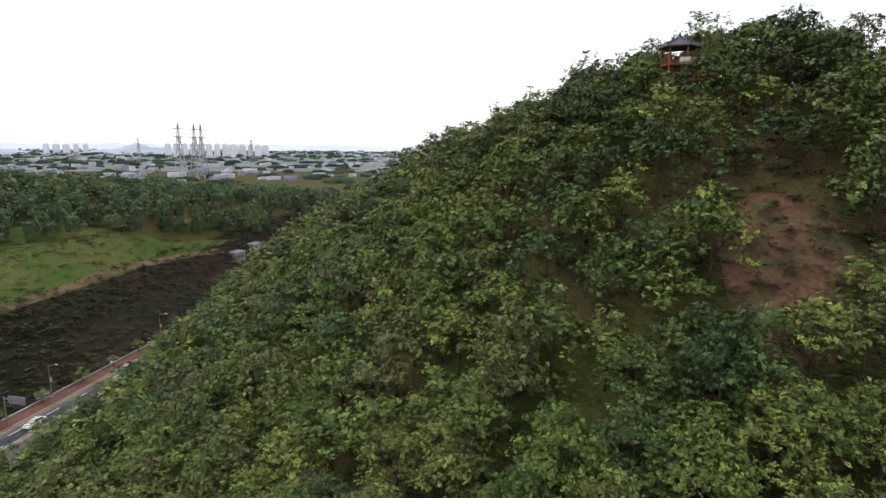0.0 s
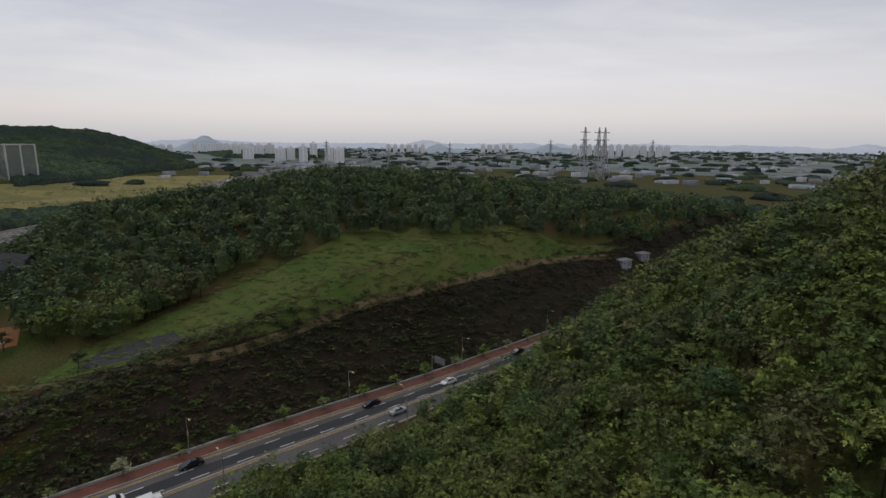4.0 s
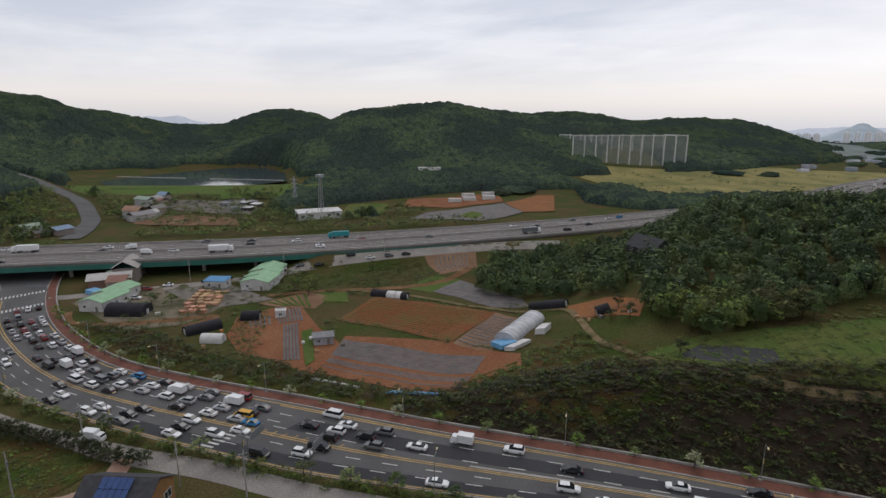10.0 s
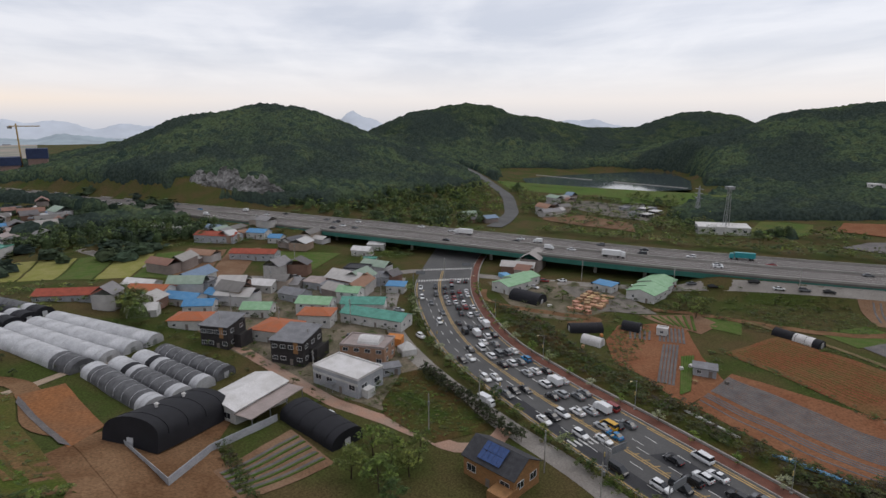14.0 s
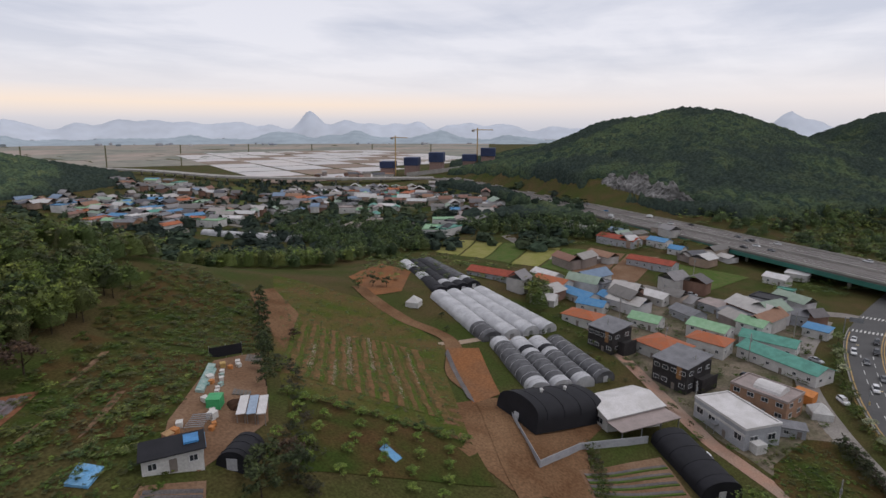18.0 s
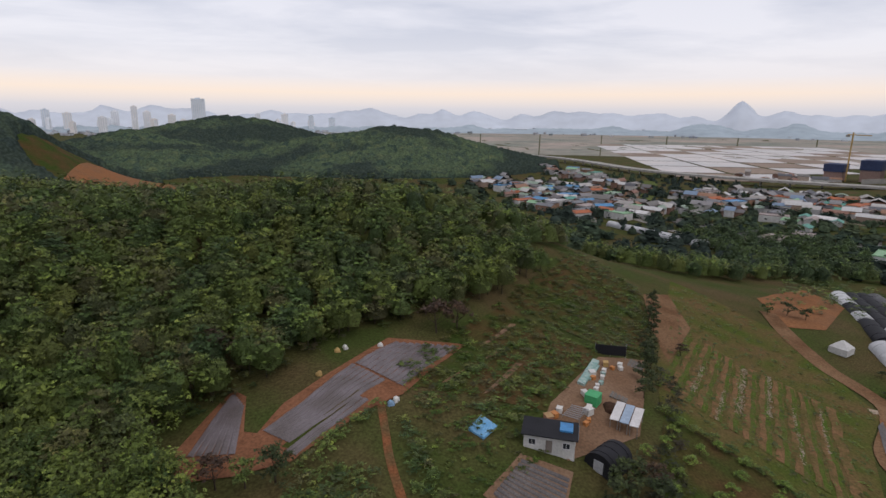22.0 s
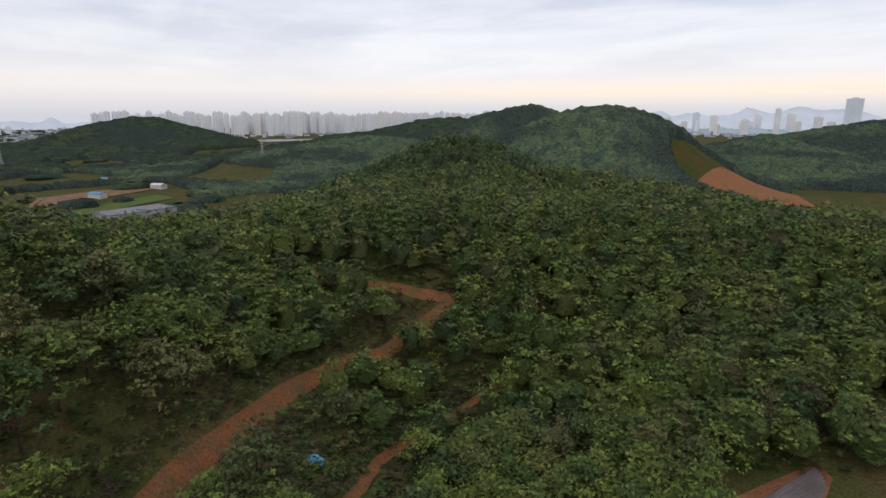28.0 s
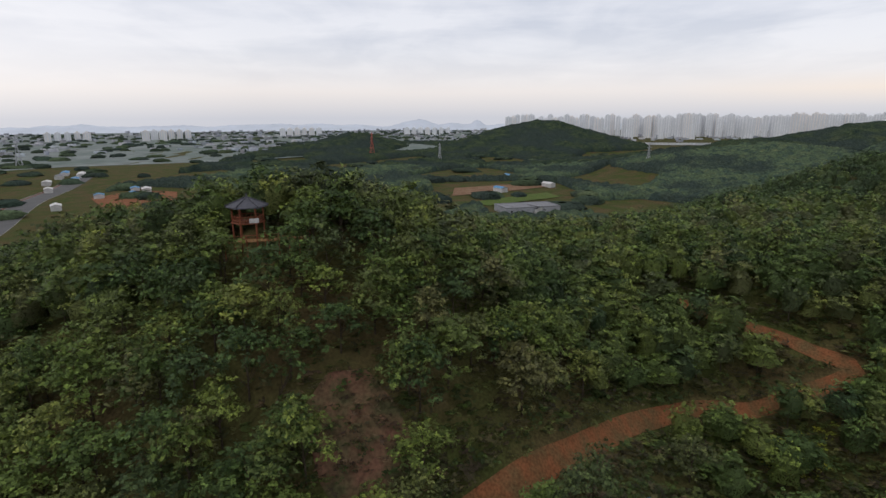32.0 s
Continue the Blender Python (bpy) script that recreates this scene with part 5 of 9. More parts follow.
patch("village_ground", [(-415, -525), (-400, -450), (-350, -362), (-370, -335), (-420, -300), (-460, -350), (-475, -450)], GRIT, "paved ground of the far workshops", 0.4, cell=20)
patch("village_ground", [(-380, -295), (-425, -275), (-380, -222), (-330, -245)], GRIT, "paved ground of the roadside houses", 0.4, cell=20)
patch("soil_field", [(-289, -568), (-350, -556), (-294, -467), (-237, -460)], SOIL_BROWN, "brown field in the far village", 0.5, cell=20)
patch("crop_field", [(-402, -637), (-423, -634), (-305, -461), (-282, -446)], GRASS, "green strip through the far village", 0.6, cell=20)
patch("mulch_field", [(-329, -289), (-362, -286), (-326, -256), (-308, -262)], MULCH, "dark mulched field by the far houses", 0.5, cell=20)
patch("mulch_field", [(-297, -381), (-285, -338), (-262, -350), (-272, -392)], MULCH, "dark mulched field by the far greenhouses", 0.5, cell=20)
patch("grass_slope", BARE_SLOPE, GRASS_DARK, "bare grassy slope on the wooded hill", 0.2)

# ---- buildings ----
WALL_WHITE = mat("white_wall", (0.56, 0.55, 0.53), 0.85, 0.2, 0.3, 3, (0.45, 0.44, 0.42))
WALL_GREY = mat("grey_wall", (0.36, 0.37, 0.39), 0.8, 0.2, 0.3, 3)
WALL_DARK = mat("dark_brick", (0.040, 0.036, 0.036), 0.8, 0.35, 0.6, 8)
WALL_TAN = mat("tan_brick", (0.34, 0.20, 0.13), 0.9, 0.25, 0.5, 6)
WALL_WOOD = mat("wood_cladding", (0.33, 0.17, 0.07), 0.7, 0.3, 0.8, 8, stretch=(1, 1, 6))
ROOF_ORANGE = mat("orange_roof", (0.40, 0.115, 0.045), 0.75, 0.25, 0.5, 5, (0.33, 0.12, 0.06))
ROOF_RED = mat("red_roof", (0.32, 0.07, 0.04), 0.75, 0.25, 0.5, 5)
ROOF_BLUE = mat("blue_roof", (0.06, 0.21, 0.40), 0.6, 0.25, 0.5, 5, (0.10, 0.25, 0.42))
ROOF_TEAL = mat("teal_roof", (0.10, 0.30, 0.235), 0.6, 0.25, 0.5, 5)
ROOF_GREEN = mat("green_roof", (0.20, 0.36, 0.20), 0.65, 0.25, 0.5, 5, (0.26, 0.42, 0.26))
ROOF_GREY = mat("grey_roof", (0.20, 0.20, 0.21), 0.75, 0.25, 0.4, 5)
ROOF_WHITE = mat("white_sheet_roof", (0.60, 0.58, 0.57), 0.6, 0.2, 0.3, 4, (0.50, 0.48, 0.46))
ROOF_MAUVE = mat("mauve_sheet_roof", (0.33, 0.27, 0.25), 0.65, 0.2, 0.3, 4)
ROOF_DARK = mat("dark_shingle", (0.055, 0.055, 0.06), 0.85, 0.3, 1.0, 10)
FRAME = mat("window_frame", (0.60, 0.60, 0.60), 0.5, 0.1)
GLASS = mat("window_glass", (0.03, 0.035, 0.042), 0.08, 0.15, spec=0.6)
DOOR = mat("painted_door", (0.20, 0.17, 0.15), 0.6, 0.2)
METAL = mat("galvanised", (0.36, 0.37, 0.38), 0.45, 0.2, 2, 10, metal=0.7)
BLACK_SHEET = mat("black_sheet", (0.014, 0.014, 0.018), 0.75, 0.3, 0.4, 5)
SHADE_NET = mat("shade_net", (0.075, 0.075, 0.08), 0.8, 0.35, 0.5, 6, (0.13, 0.13, 0.135))
PLASTIC = mat("greenhouse_film", (0.50, 0.50, 0.51), 0.4, 0.25, 0.25, 3, (0.36, 0.36, 0.37))


def window_mesh(w, h):
    bm = bmesh.new()
    t = 0.09
    for a in ((-w / 2, w / 2, -0.08, 0.05, 0, t), (-w / 2, w / 2, -0.08, 0.05, h - t, h), (-w / 2, -w / 2 + t, -0.08, 0.05, t, h - t), (w / 2 - t, w / 2, -0.08, 0.05, t, h - t), (-0.03, 0.03, -0.06, 0.03, t, h - t)):
        box(bm, *a)
    me = bpy.data.meshes.new("window")
    bm.to_mesh(me), bm.free()
    me.materials.append(FRAME)
    bm = bmesh.new()
    box(bm, -w / 2 + t, w / 2 - t, -0.03, 0.02, t, h - t)
    pm = bpy.data.meshes.new("pane")
    bm.to_mesh(pm), bm.free()
    pm.materials.append(GLASS)
    return me, pm


WIN = {"s": window_mesh(1.2, 1.1), "m": window_mesh(1.8, 1.3), "l": window_mesh(2.4, 1.7), "t": window_mesh(0.9, 1.8)}


def window(parent, m, kind="m"):
    w = share("window", WIN[kind][0], parent, m)
    share("pane", WIN[kind][1], w)
    return w


def gable(bm, x0, x1, y0, y1, z, rise, over=0.45, thick=0.16, along="x"):
    """A pitched roof of two thick slabs; its ridge runs along x or y."""
    if along == "y":
        pts = [((x0 + x1) / 2, z + rise)]
        prof = [(x0 - over, z - over * rise / ((x1 - x0) / 2)), ((x0 + x1) / 2, z + rise), (x1 + over, z - over * rise / ((x1 - x0) / 2))]
        mk = lambda p, q, dz: (p, q, dz)
        ends = (y0 - over, y1 + over)
        co = lambda e, p: (p[0], e, p[1])
    else:
        prof = [(y0 - over, z - over * rise / ((y1 - y0) / 2)), ((y0 + y1) / 2, z + rise), (y1 + over, z - over * rise / ((y1 - y0) / 2))]
        ends = (x0 - over, x1 + over)
        co = lambda e, p: (e, p[0], p[1])
    ring = prof + [(p[0], p[1] - thick) for p in prof[::-1]]
    a = [bm.verts.new(co(ends[0], p)) for p in ring]
    b = [bm.verts.new(co(ends[1], p)) for p in ring]
    for i in range(6):
        j = (i + 1) % 6
        bm.faces.new((a[i], a[j], b[j], b[i]))
    for r in (a, b):
        bm.faces.new((r[0], r[1], r[4], r[5]))
        bm.faces.new((r[1], r[2], r[3], r[4]))


def hip(bm, x0, x1, y0, y1, z, rise, over=0.5):
    x0, x1, y0, y1 = x0 - over, x1 + over, y0 - over, y1 + over
    w = min(x1 - x0, y1 - y0) / 2
    if x1 - x0 >= y1 - y0:
        r = [(x0 + w, (y0 + y1) / 2, z + rise), (x1 - w, (y0 + y1) / 2, z + rise)]
    else:
        r = [((x0 + x1) / 2, y0 + w, z + rise), ((x0 + x1) / 2, y1 - w, z + rise)]
    e = [bm.verts.new(p) for p in ((x0, y0, z), (x1, y0, z), (x1, y1, z), (x0, y1, z))]
    lo = [bm.verts.new((p.co.x, p.co.y, z - 0.18)) for p in e]
    t = [bm.verts.new(p) for p in r]
    if x1 - x0 >= y1 - y0:
        fs = ((e[0], e[1], t[1], t[0]), (e[1], e[2], t[1]), (e[2], e[3], t[0], t[1]), (e[3], e[0], t[0]))
    else:
        fs = ((e[0], e[1], t[0]), (e[1], e[2], t[1], t[0]), (e[2], e[3], t[1]), (e[3], e[0], t[0], t[1]))
    for f in fs:
        bm.faces.new(f)
    for i in range(4):
        bm.faces.new((lo[i], lo[(i + 1) % 4], e[(i + 1) % 4], e[i]))
    bm.faces.new(lo[::-1])


def house(a, b, deep, high, roof="gable", rmat=None, wmat=None, rise=1.6, along="x", wins=3, label="", storeys=1, name="house", category="house", door=True, wkind="m", group="", sides=True):
    """A building whose front foot runs from a to b, standing back from that line."""
    rmat, wmat = rmat or ROOF_GREY, wmat or WALL_WHITE
    ax, ay = a
    w = math.hypot(b[0] - ax, b[1] - ay)
    hd = math.degrees(math.atan2(b[1] - ay, b[0] - ax))
    cx_, cy_ = (ax + b[0]) / 2 - math.sin(radians(hd)) * deep / 2, (ay + b[1]) / 2 + math.cos(radians(hd)) * deep / 2
    root = new(name)
    zs = [float(ground(cx_ + ox, cy_ + oy)) for ox in (-w / 2, 0, w / 2) for oy in (-deep / 2, deep / 2)]
    root.matrix_world = pose(ax, ay, sum(zs) / len(zs), 0, 0, hd)
    bm = bmesh.new()
    box(bm, 0, w, 0, deep, -1.2, high)
    if roof == "gable":
        xm, ym = w / 2, deep / 2
        tri = (((0, 0), (0, deep), (0, ym)), ((w, 0), (w, deep), (w, ym))) if along == "x" else (((0, 0), (w, 0), (xm, 0)), ((0, deep), (w, deep), (xm, deep)))
        for p, q, r in tri:
            bm.faces.new([bm.verts.new((*p, high)), bm.verts.new((*q, high)), bm.verts.new((*r, high + rise))])
    part("wall", bm, wmat, root)
    bm = bmesh.new()
    if roof == "gable":
        gable(bm, 0, w, 0, deep, high + 0.08, rise, along=along)
    elif roof == "hip":
        hip(bm, 0, w, 0, deep, high + 0.15, rise)
    elif roof == "shed":
        v = [bm.verts.new(p) for p in ((-0.4, -0.5, high + 0.05), (w + 0.4, -0.5, high + 0.05), (w + 0.4, deep + 0.4, high + rise), (-0.4, deep + 0.4, high + rise))]
        u = [bm.verts.new(p.co + Vector((0, 0, 0.16))) for p in v]
        bm.faces.new(v[::-1]), bm.faces.new(u)
        for i in range(4):
            bm.faces.new((v[i], v[(i + 1) % 4], u[(i + 1) % 4], u[i]))
    else:
        box(bm, 0.25, w - 0.25, 0.25, deep - 0.25, high, high + 0.12)
        for s in ((-0.12, w + 0.12, -0.12, 0.22), (-0.12, w + 0.12, deep - 0.22, deep + 0.12), (-0.12, 0.22, 0.22, deep - 0.22), (w - 0.22, w + 0.12, 0.22, deep - 0.22)):
            box(bm, *s, high - 0.15, high + 0.5)
    part("roof", bm, rmat, root)
    st = high / storeys
    for s in range(storeys):
        for k in range(wins):
            x = w * (k + 0.5) / wins
            if door and s == 0 and k == wins // 2:
                d = part("door", boxes((x - 0.5, x + 0.5, -0.07, 0.0, 0.0, 2.05)), DOOR, root)
                continue
            window(root, pose(x, 0, s * st + st * 0.36), wkind)
        n2 = max(1, int(deep / 4)) if sides else 0
        for k in range(n2):
            window(root, pose(w, deep * (k + 0.5) / n2, s * st + st * 0.36, 0, 0, 90), wkind)
            window(root, pose(0, deep * (k + 0.5) / n2, s * st + st * 0.36, 0, 0, -90), wkind)
    return tagged(root, label, category, group)


def tunnel(a, b, wide, tall, material, label, bands=None, name="greenhouse", hoops=8, group="greenhouses", seg=10, wallh=0.6):
    """A round-topped tunnel from a to b: cover sheets, end walls and hoops."""
    a, b = np.array(a, float), np.array(b, float)
    ln = float(np.linalg.norm(b - a))
    hd = math.degrees(math.atan2(b[1] - a[1], b[0] - a[0]))
    z0, z1 = float(ground(*a)), float(ground(*b))
    root = new(name)
    root.matrix_world = pose(a[0], a[1], z0, 0, -math.degrees(math.atan2(z1 - z0, ln)), hd)

    def prof(r=1.0):
        return [(wide / 2 * r * math.cos(math.pi * i / seg), wallh + (tall - wallh) * r * math.sin(math.pi * i / seg) ** 0.85) for i in range(seg + 1)]

    cuts = bands or [(0, 1, material)]
    for f0, f1, mm in cuts:
        bm = bmesh.new()
        ring = [[bm.verts.new((ln * f, y, z)) for y, z in [(wide / 2, -0.6)] + prof() + [(-wide / 2, -0.6)]] for f in (f0, f1)]
        for i in range(seg + 2):
            bm.faces.new((ring[0][i], ring[1][i], ring[1][i + 1], ring[0][i + 1]))
        for f in bm.faces:
            f.smooth = True
        part("cover", bm, mm, root)
    for x in (0.02, ln - 0.02):
        bm = bmesh.new()
        vs = [bm.verts.new((x, y, z)) for y, z in [(wide / 2, -0.6)] + prof(0.99) + [(-wide / 2, -0.6)]]
        bm.faces.new(vs)
        ex = bmesh.ops.extrude_face_region(bm, geom=bm.faces[:])
        bmesh.ops.translate(bm, verts=[v for v in ex["geom"] if isinstance(v, bmesh.types.BMVert)], vec=(0.05, 0, 0))
        ew = part("end_wall", bm, cuts[0][2] if x < 1 else cuts[-1][2], root)
        part("door", boxes((x - 0.05, x + 0.1, -0.8, 0.8, 0, 1.9)), PLASTIC if material is not PLASTIC else METAL, root)
    for k in range(hoops):
        x = ln * (k + 0.5) / hoops
        bm = bmesh.new()
        rings = []
        for y, q in prof(1.01):
            rings.append([bm.verts.new((x + dx * 0.04, y * (1 + dr * 0.012), q + dr * 0.04)) for dx, dr in ((-1, -1), (1, -1), (1, 1), (-1, 1))])
        for r0, r1 in zip(rings[:-1], rings[1:]):
            for i in range(4):
                bm.faces.new((r0[i], r0[(i + 1) % 4], r1[(i + 1) % 4], r1[i]))
        part("hoop", bm, material if material is not SHADE_NET else PLASTIC, root)
    return tagged(root, label, "greenhouse", group)


# the two dark villas, the white works building, the shed and barns by the greenhouses
def villa(a, b, deep, label):
    v = house(a, b, deep, 7.6, "shed", ROOF_GREY, WALL_DARK, 1.3, wins=4, label=label, storeys=2, category="villa", wkind="m", group="dark villas")
    w = math.hypot(b[0] - a[0], b[1] - a[1])
    part("timber_panel", boxes((w * 0.70, w * 0.84, -0.06, 0.0, 3.8, 7.4)), WALL_WOOD, v, "reddish-brown timber panel")
    part("balcony", boxes((w, w + 2.6, deep * 0.3, deep * 0.95, -0.5, 3.4), (w, w + 2.6, deep * 0.3, deep * 0.32, 3.4, 4.3), (w + 2.5, w + 2.6, deep * 0.32, deep * 0.95, 3.4, 4.3)), WALL_DARK, v, "black brick ground-floor annex with a roof terrace")
    return v


villa((-173, -65.5), (-170, -56), 10, "two-storey black brick villa with a grey sloping roof")
villa((-163, -41), (-159.5, -30.5), 12.5, "two-storey black brick villa with a grey sloping roof and balcony")
wb_ = house((-149.5, -26), (-139, -12.5), 10.5, 5.6, "flat", ROOF_WHITE, WALL_GREY, wins=4, label="pale grey two-tone works building with a flat white roof", storeys=1, name="works_building", category="building", wkind="l")
part("band", boxes((-0.04, 17.1, -0.05, 0.0, 3.7, 4.3)), WALL_WHITE, wb_, "white stripe round the wall")
part("annex", boxes((17.1, 19.4, 1.5, 4.5, -0.5, 2.6)), WALL_WHITE, wb_)
part("porch", boxes((6.2, 9.0, -1.4, 0, 2.6, 2.75), (6.3, 6.4, -1.35, -1.25, 0, 2.6), (8.8, 8.9, -1.35, -1.25, 0, 2.6)), METAL, wb_)
house((-152, -6.5), (-153.5, -1), 3.0, 2.6, "shed", ROOF_GREY, WALL_GREY, 0.4, wins=2, label="small grey site cabin beside the works building", name="cabin", category="cabin", wkind="s")
br_ = house((-164, -20), (-159.5, -6), 10, 5.8, "flat", ROOF_MAUVE, WALL_TAN, wins=4, label="tan brick building with a rounded white roof room", storeys=2, category="building", wkind="m")
bm = bmesh.new()
pr = [(3 * math.cos(math.pi * i / 8), 5.9 + 1.8 * math.sin(math.pi * i / 8)) for i in range(9)]
r0 = [bm.verts.new((5.0, 5 + y, z)) for y, z in pr]
r1 = [bm.verts.new((12.0, 5 + y, z)) for y, z in pr]
for i in range(8):
    bm.faces.new((r0[i], r1[i], r1[i + 1], r0[i + 1]))
bm.faces.new(r0), bm.faces.new(r1[::-1])
part("roof_room", bm, ROOF_WHITE, br_, "rounded white sheet roof")
wh = house((-123, -40), (-138, -31), 11.5, 4.4, "gable", ROOF_WHITE, WALL_WHITE, 1.4, wins=2, label="open-fronted farm shed with a white sheet roof", name="farm_shed", category="shed", door=False, wkind="l")
part("lean_to", boxes((-0.4, 17.8, -5.5, 0.1, 3.5, 3.7)), ROOF_MAUVE, wh, "mauve-grey lean-to roof")
for x in (0.0, 5.8, 11.6, 17.3):
    part("post", boxes((x, x + 0.2, -5.3, -5.1, -0.6, 3.5)), METAL, wh)
bk = tunnel((-106, -56), (-129, -49), 13.5, 6.2, BLACK_SHEET, "large black-sheeted round-roofed barn", name="barn", hoops=4, wallh=2.6, group="")
for fx in (0.3, 0.66):
    bm = bmesh.new()
    rod(bm, (24 * fx, 0, 6.1), (24 * fx, 0, 6.9), 0.35, n=8)
    rod(bm, (24 * fx, 0, 6.9), (24 * fx, 0, 7.25), 0.6, 0.2, 8)
    part("roof_vent", bm, ROOF_WHITE, bk, "white turbine vent")
tunnel((-130, -27.5), (-116, -13), 9, 4.2, BLACK_SHEET, "long low black-sheeted barn", name="barn", hoops=4, wallh=1.6, group="")

# greenhouse ranges
g0, g1, g2, g3 = np.array((-146.0, -91)), np.array((-176.0, -78)), np.array((-190.0, -118)), np.array((-165.0, -127))
for k in range(4):
    f = (k + 0.5) / 4
    p, q = g0 + (g1 - g0) * f, g3 + (g2 - g3) * f
    tunnel(p, q, 7.4, 3.6, PLASTIC, "long white film greenhouse tunnel", hoops=9, bands=[(0, 0.22, SHADE_NET), (0.22, 1, PLASTIC)] if k == 0 else None)
g0, g1, g2, g3 = np.array((-124.0, -62)), np.array((-154.0, -49)), np.array((-167.0, -72)), np.array((-146.0, -88))
for k in range(4):
    f = (k + 0.5) / 4
    p, q = g0 + (g1 - g0) * f, g3 + (g2 - g3) * f
    bd = [(0, 0.10, PLASTIC), (0.10, 0.62, SHADE_NET), (0.62, 0.70, PLASTIC), (0.70, 0.78, BLACK_SHEET), (0.78, 1, PLASTIC)] if k in (1, 2) else [(0, 0.12, PLASTIC), (0.12, 0.88, SHADE_NET), (0.88, 1, PLASTIC)]
    if k == 3:
        bd = [(0, 1, SHADE_NET)]
    tunnel(p, q, 6.6, 3.5, SHADE_NET, "greenhouse tunnel half covered with dark shade net", bands=bd, hoops=8)
g0, g1, g2, g3 = np.array((-169.0, -128)), np.array((-195.0, -124)), np.array((-228.0, -176)), np.array((-206.0, -178))
for k in range(4):
    f = (k + 0.5) / 4
    p, q = g0 + (g1 - g0) * f, g3 + (g2 - g3) * f
    bd = [(0, 0.35, BLACK_SHEET), (0.35, 0.5, PLASTIC), (0.5, 0.7, BLACK_SHEET), (0.7, 1, PLASTIC)] if k == 0 else [(0, 0.12, BLACK_SHEET), (0.12, 0.2, PLASTIC), (0.2, 1, BLACK_SHEET if k < 3 else SHADE_NET)]
    tunnel(p, q, 6.4, 3.4, BLACK_SHEET, "greenhouse tunnel sheeted in black and white", bands=bd, hoops=7)
for k in range(5):
    tunnel((-213 - k * 1.2, -362 + k * 7 - 12), (-232 - k * 2.2, -300 + k * 2), 7, 3.6, PLASTIC, "distant white greenhouse tunnel", hoops=3)
tunnel((-103, 128), (-109, 152), 7.6, 4.0, PLASTIC, "white film greenhouse beside the mulched field", hoops=9, group="")
tunnel((-178, 133), (-164, 140), 4.5, 2.6, BLACK_SHEET, "black and white storage tunnel", bands=[(0, 0.45, BLACK_SHEET), (0.45, 0.85, ROOF_WHITE), (0.85, 1, BLACK_SHEET)], hoops=5, group="")
tunnel((-176, 62), (-171, 67), 4, 2.8, ROOF_WHITE, "small white storage tunnel", hoops=3, group="")
tunnel((-186, 60), (-186, 72), 5, 2.8, BLACK_SHEET, "black sheeted storage tunnel", hoops=4, group="")
tunnel((-188, 81), (-184, 86), 5, 3.0, BLACK_SHEET, "black sheeted storage tunnel", hoops=3, group="")
tunnel((-46, -70), (-41, -67), 5, 3.0, BLACK_SHEET, "small black sheeted storage hut", hoops=3, group="")
tunnel((-120, 165), (-106, 168), 5, 2.6, BLACK_SHEET, "black sheeted tunnel at the wood's edge", hoops=4, group="")
tunnel((-86, 154), (-83, 157), 4, 3.0, BLACK_SHEET, "small black sheeted hut", hoops=2, group="")

# the timber house with solar panels by the lane
th = house((-104, 12.6), (-94.5, 21.4), 9, 5.0, "gable", ROOF_DARK, WALL_WOOD, 2.6, along="x", wins=3, label="timber-clad house with dark roof and solar panels", storeys=1, wkind="l")
part("balcony", boxes((9, 13.2, -3.5, 1.5, -0.5, 2.6)), WALL_WOOD, th, "timber-clad lower wing with a flat roof")
for i in range(5):
    for j in range(2):
        bm = bmesh.new()
        box(bm, 3.4 + i * 1.15, 3.4 + i * 1.15 + 1.08, 0.2 + j * 1.9, 0.2 + j * 1.9 + 1.8, 0, 0.06)
        for vtx in bm.verts:
            vtx.co.z = 5.42 + (vtx.co.y + 0.2) * 0.578 + vtx.co.z
        part("solar_panel", bm, mat("solar_cell", (0.035, 0.07, 0.19), 0.2, 0.2, 2, 10), th, "dark blue solar panel")

# ---- village houses: front foot from one corner to the other, depth, height, roof ----
R = {"o": ROOF_ORANGE, "r": ROOF_RED, "b": ROOF_BLUE, "t": ROOF_TEAL, "g": ROOF_GREEN, "y": ROOF_GREY, "w": ROOF_WHITE, "d": ROOF_DARK, "m": ROOF_MAUVE}
TXT = {"o": "orange-tiled", "r": "red-roofed", "b": "blue sheet-roofed", "t": "teal sheet-roofed", "g": "green-roofed", "y": "grey-roofed", "w": "white-roofed", "d": "dark-roofed", "m": "mauve-roofed"}
VILLAGE_A = [(-208, -42, -205, -29, 9, 5.4, "g", "gable"), (-201, -24, -189, -1, 9, 4.0, "t", "gable"), (-211, -25, -209, -8, 8, 4.2, "t", "gable"), (-222, -28, -219, -19, 7, 5.6, "g", "gable"), (-181, -52, -176, -39, 12, 4.2, "o", "hip"),
             (-196, -39, -194, -27, 9, 4.6, "o", "hip"), (-223, -82, -216, -64, 8, 3.4, "b", "gable"), (-217, -96, -212, -82, 8, 3.4, "b", "gable")]
VILLAGE_B = [(-206, -84, -206, -73, 7, 3.2, "b", "gable"), (-204, -62, -203, -51, 8, 3.4, "g", "gable"), (-188, -82, -187, -69, 9, 3.4, "o", "hip"), (-233, -96, -229, -82, 8, 6.0, "y", "flat"), (-227, -53, -221, -43, 8, 3.6, "y", "gable"),
             (-260, -29, -257, -18, 9, 6.0, "d", "flat"), (-247, -19, -248, -7, 8, 4.5, "y", "gable"), (-236, -37, -230, -26, 8, 4.2, "y", "shed")]
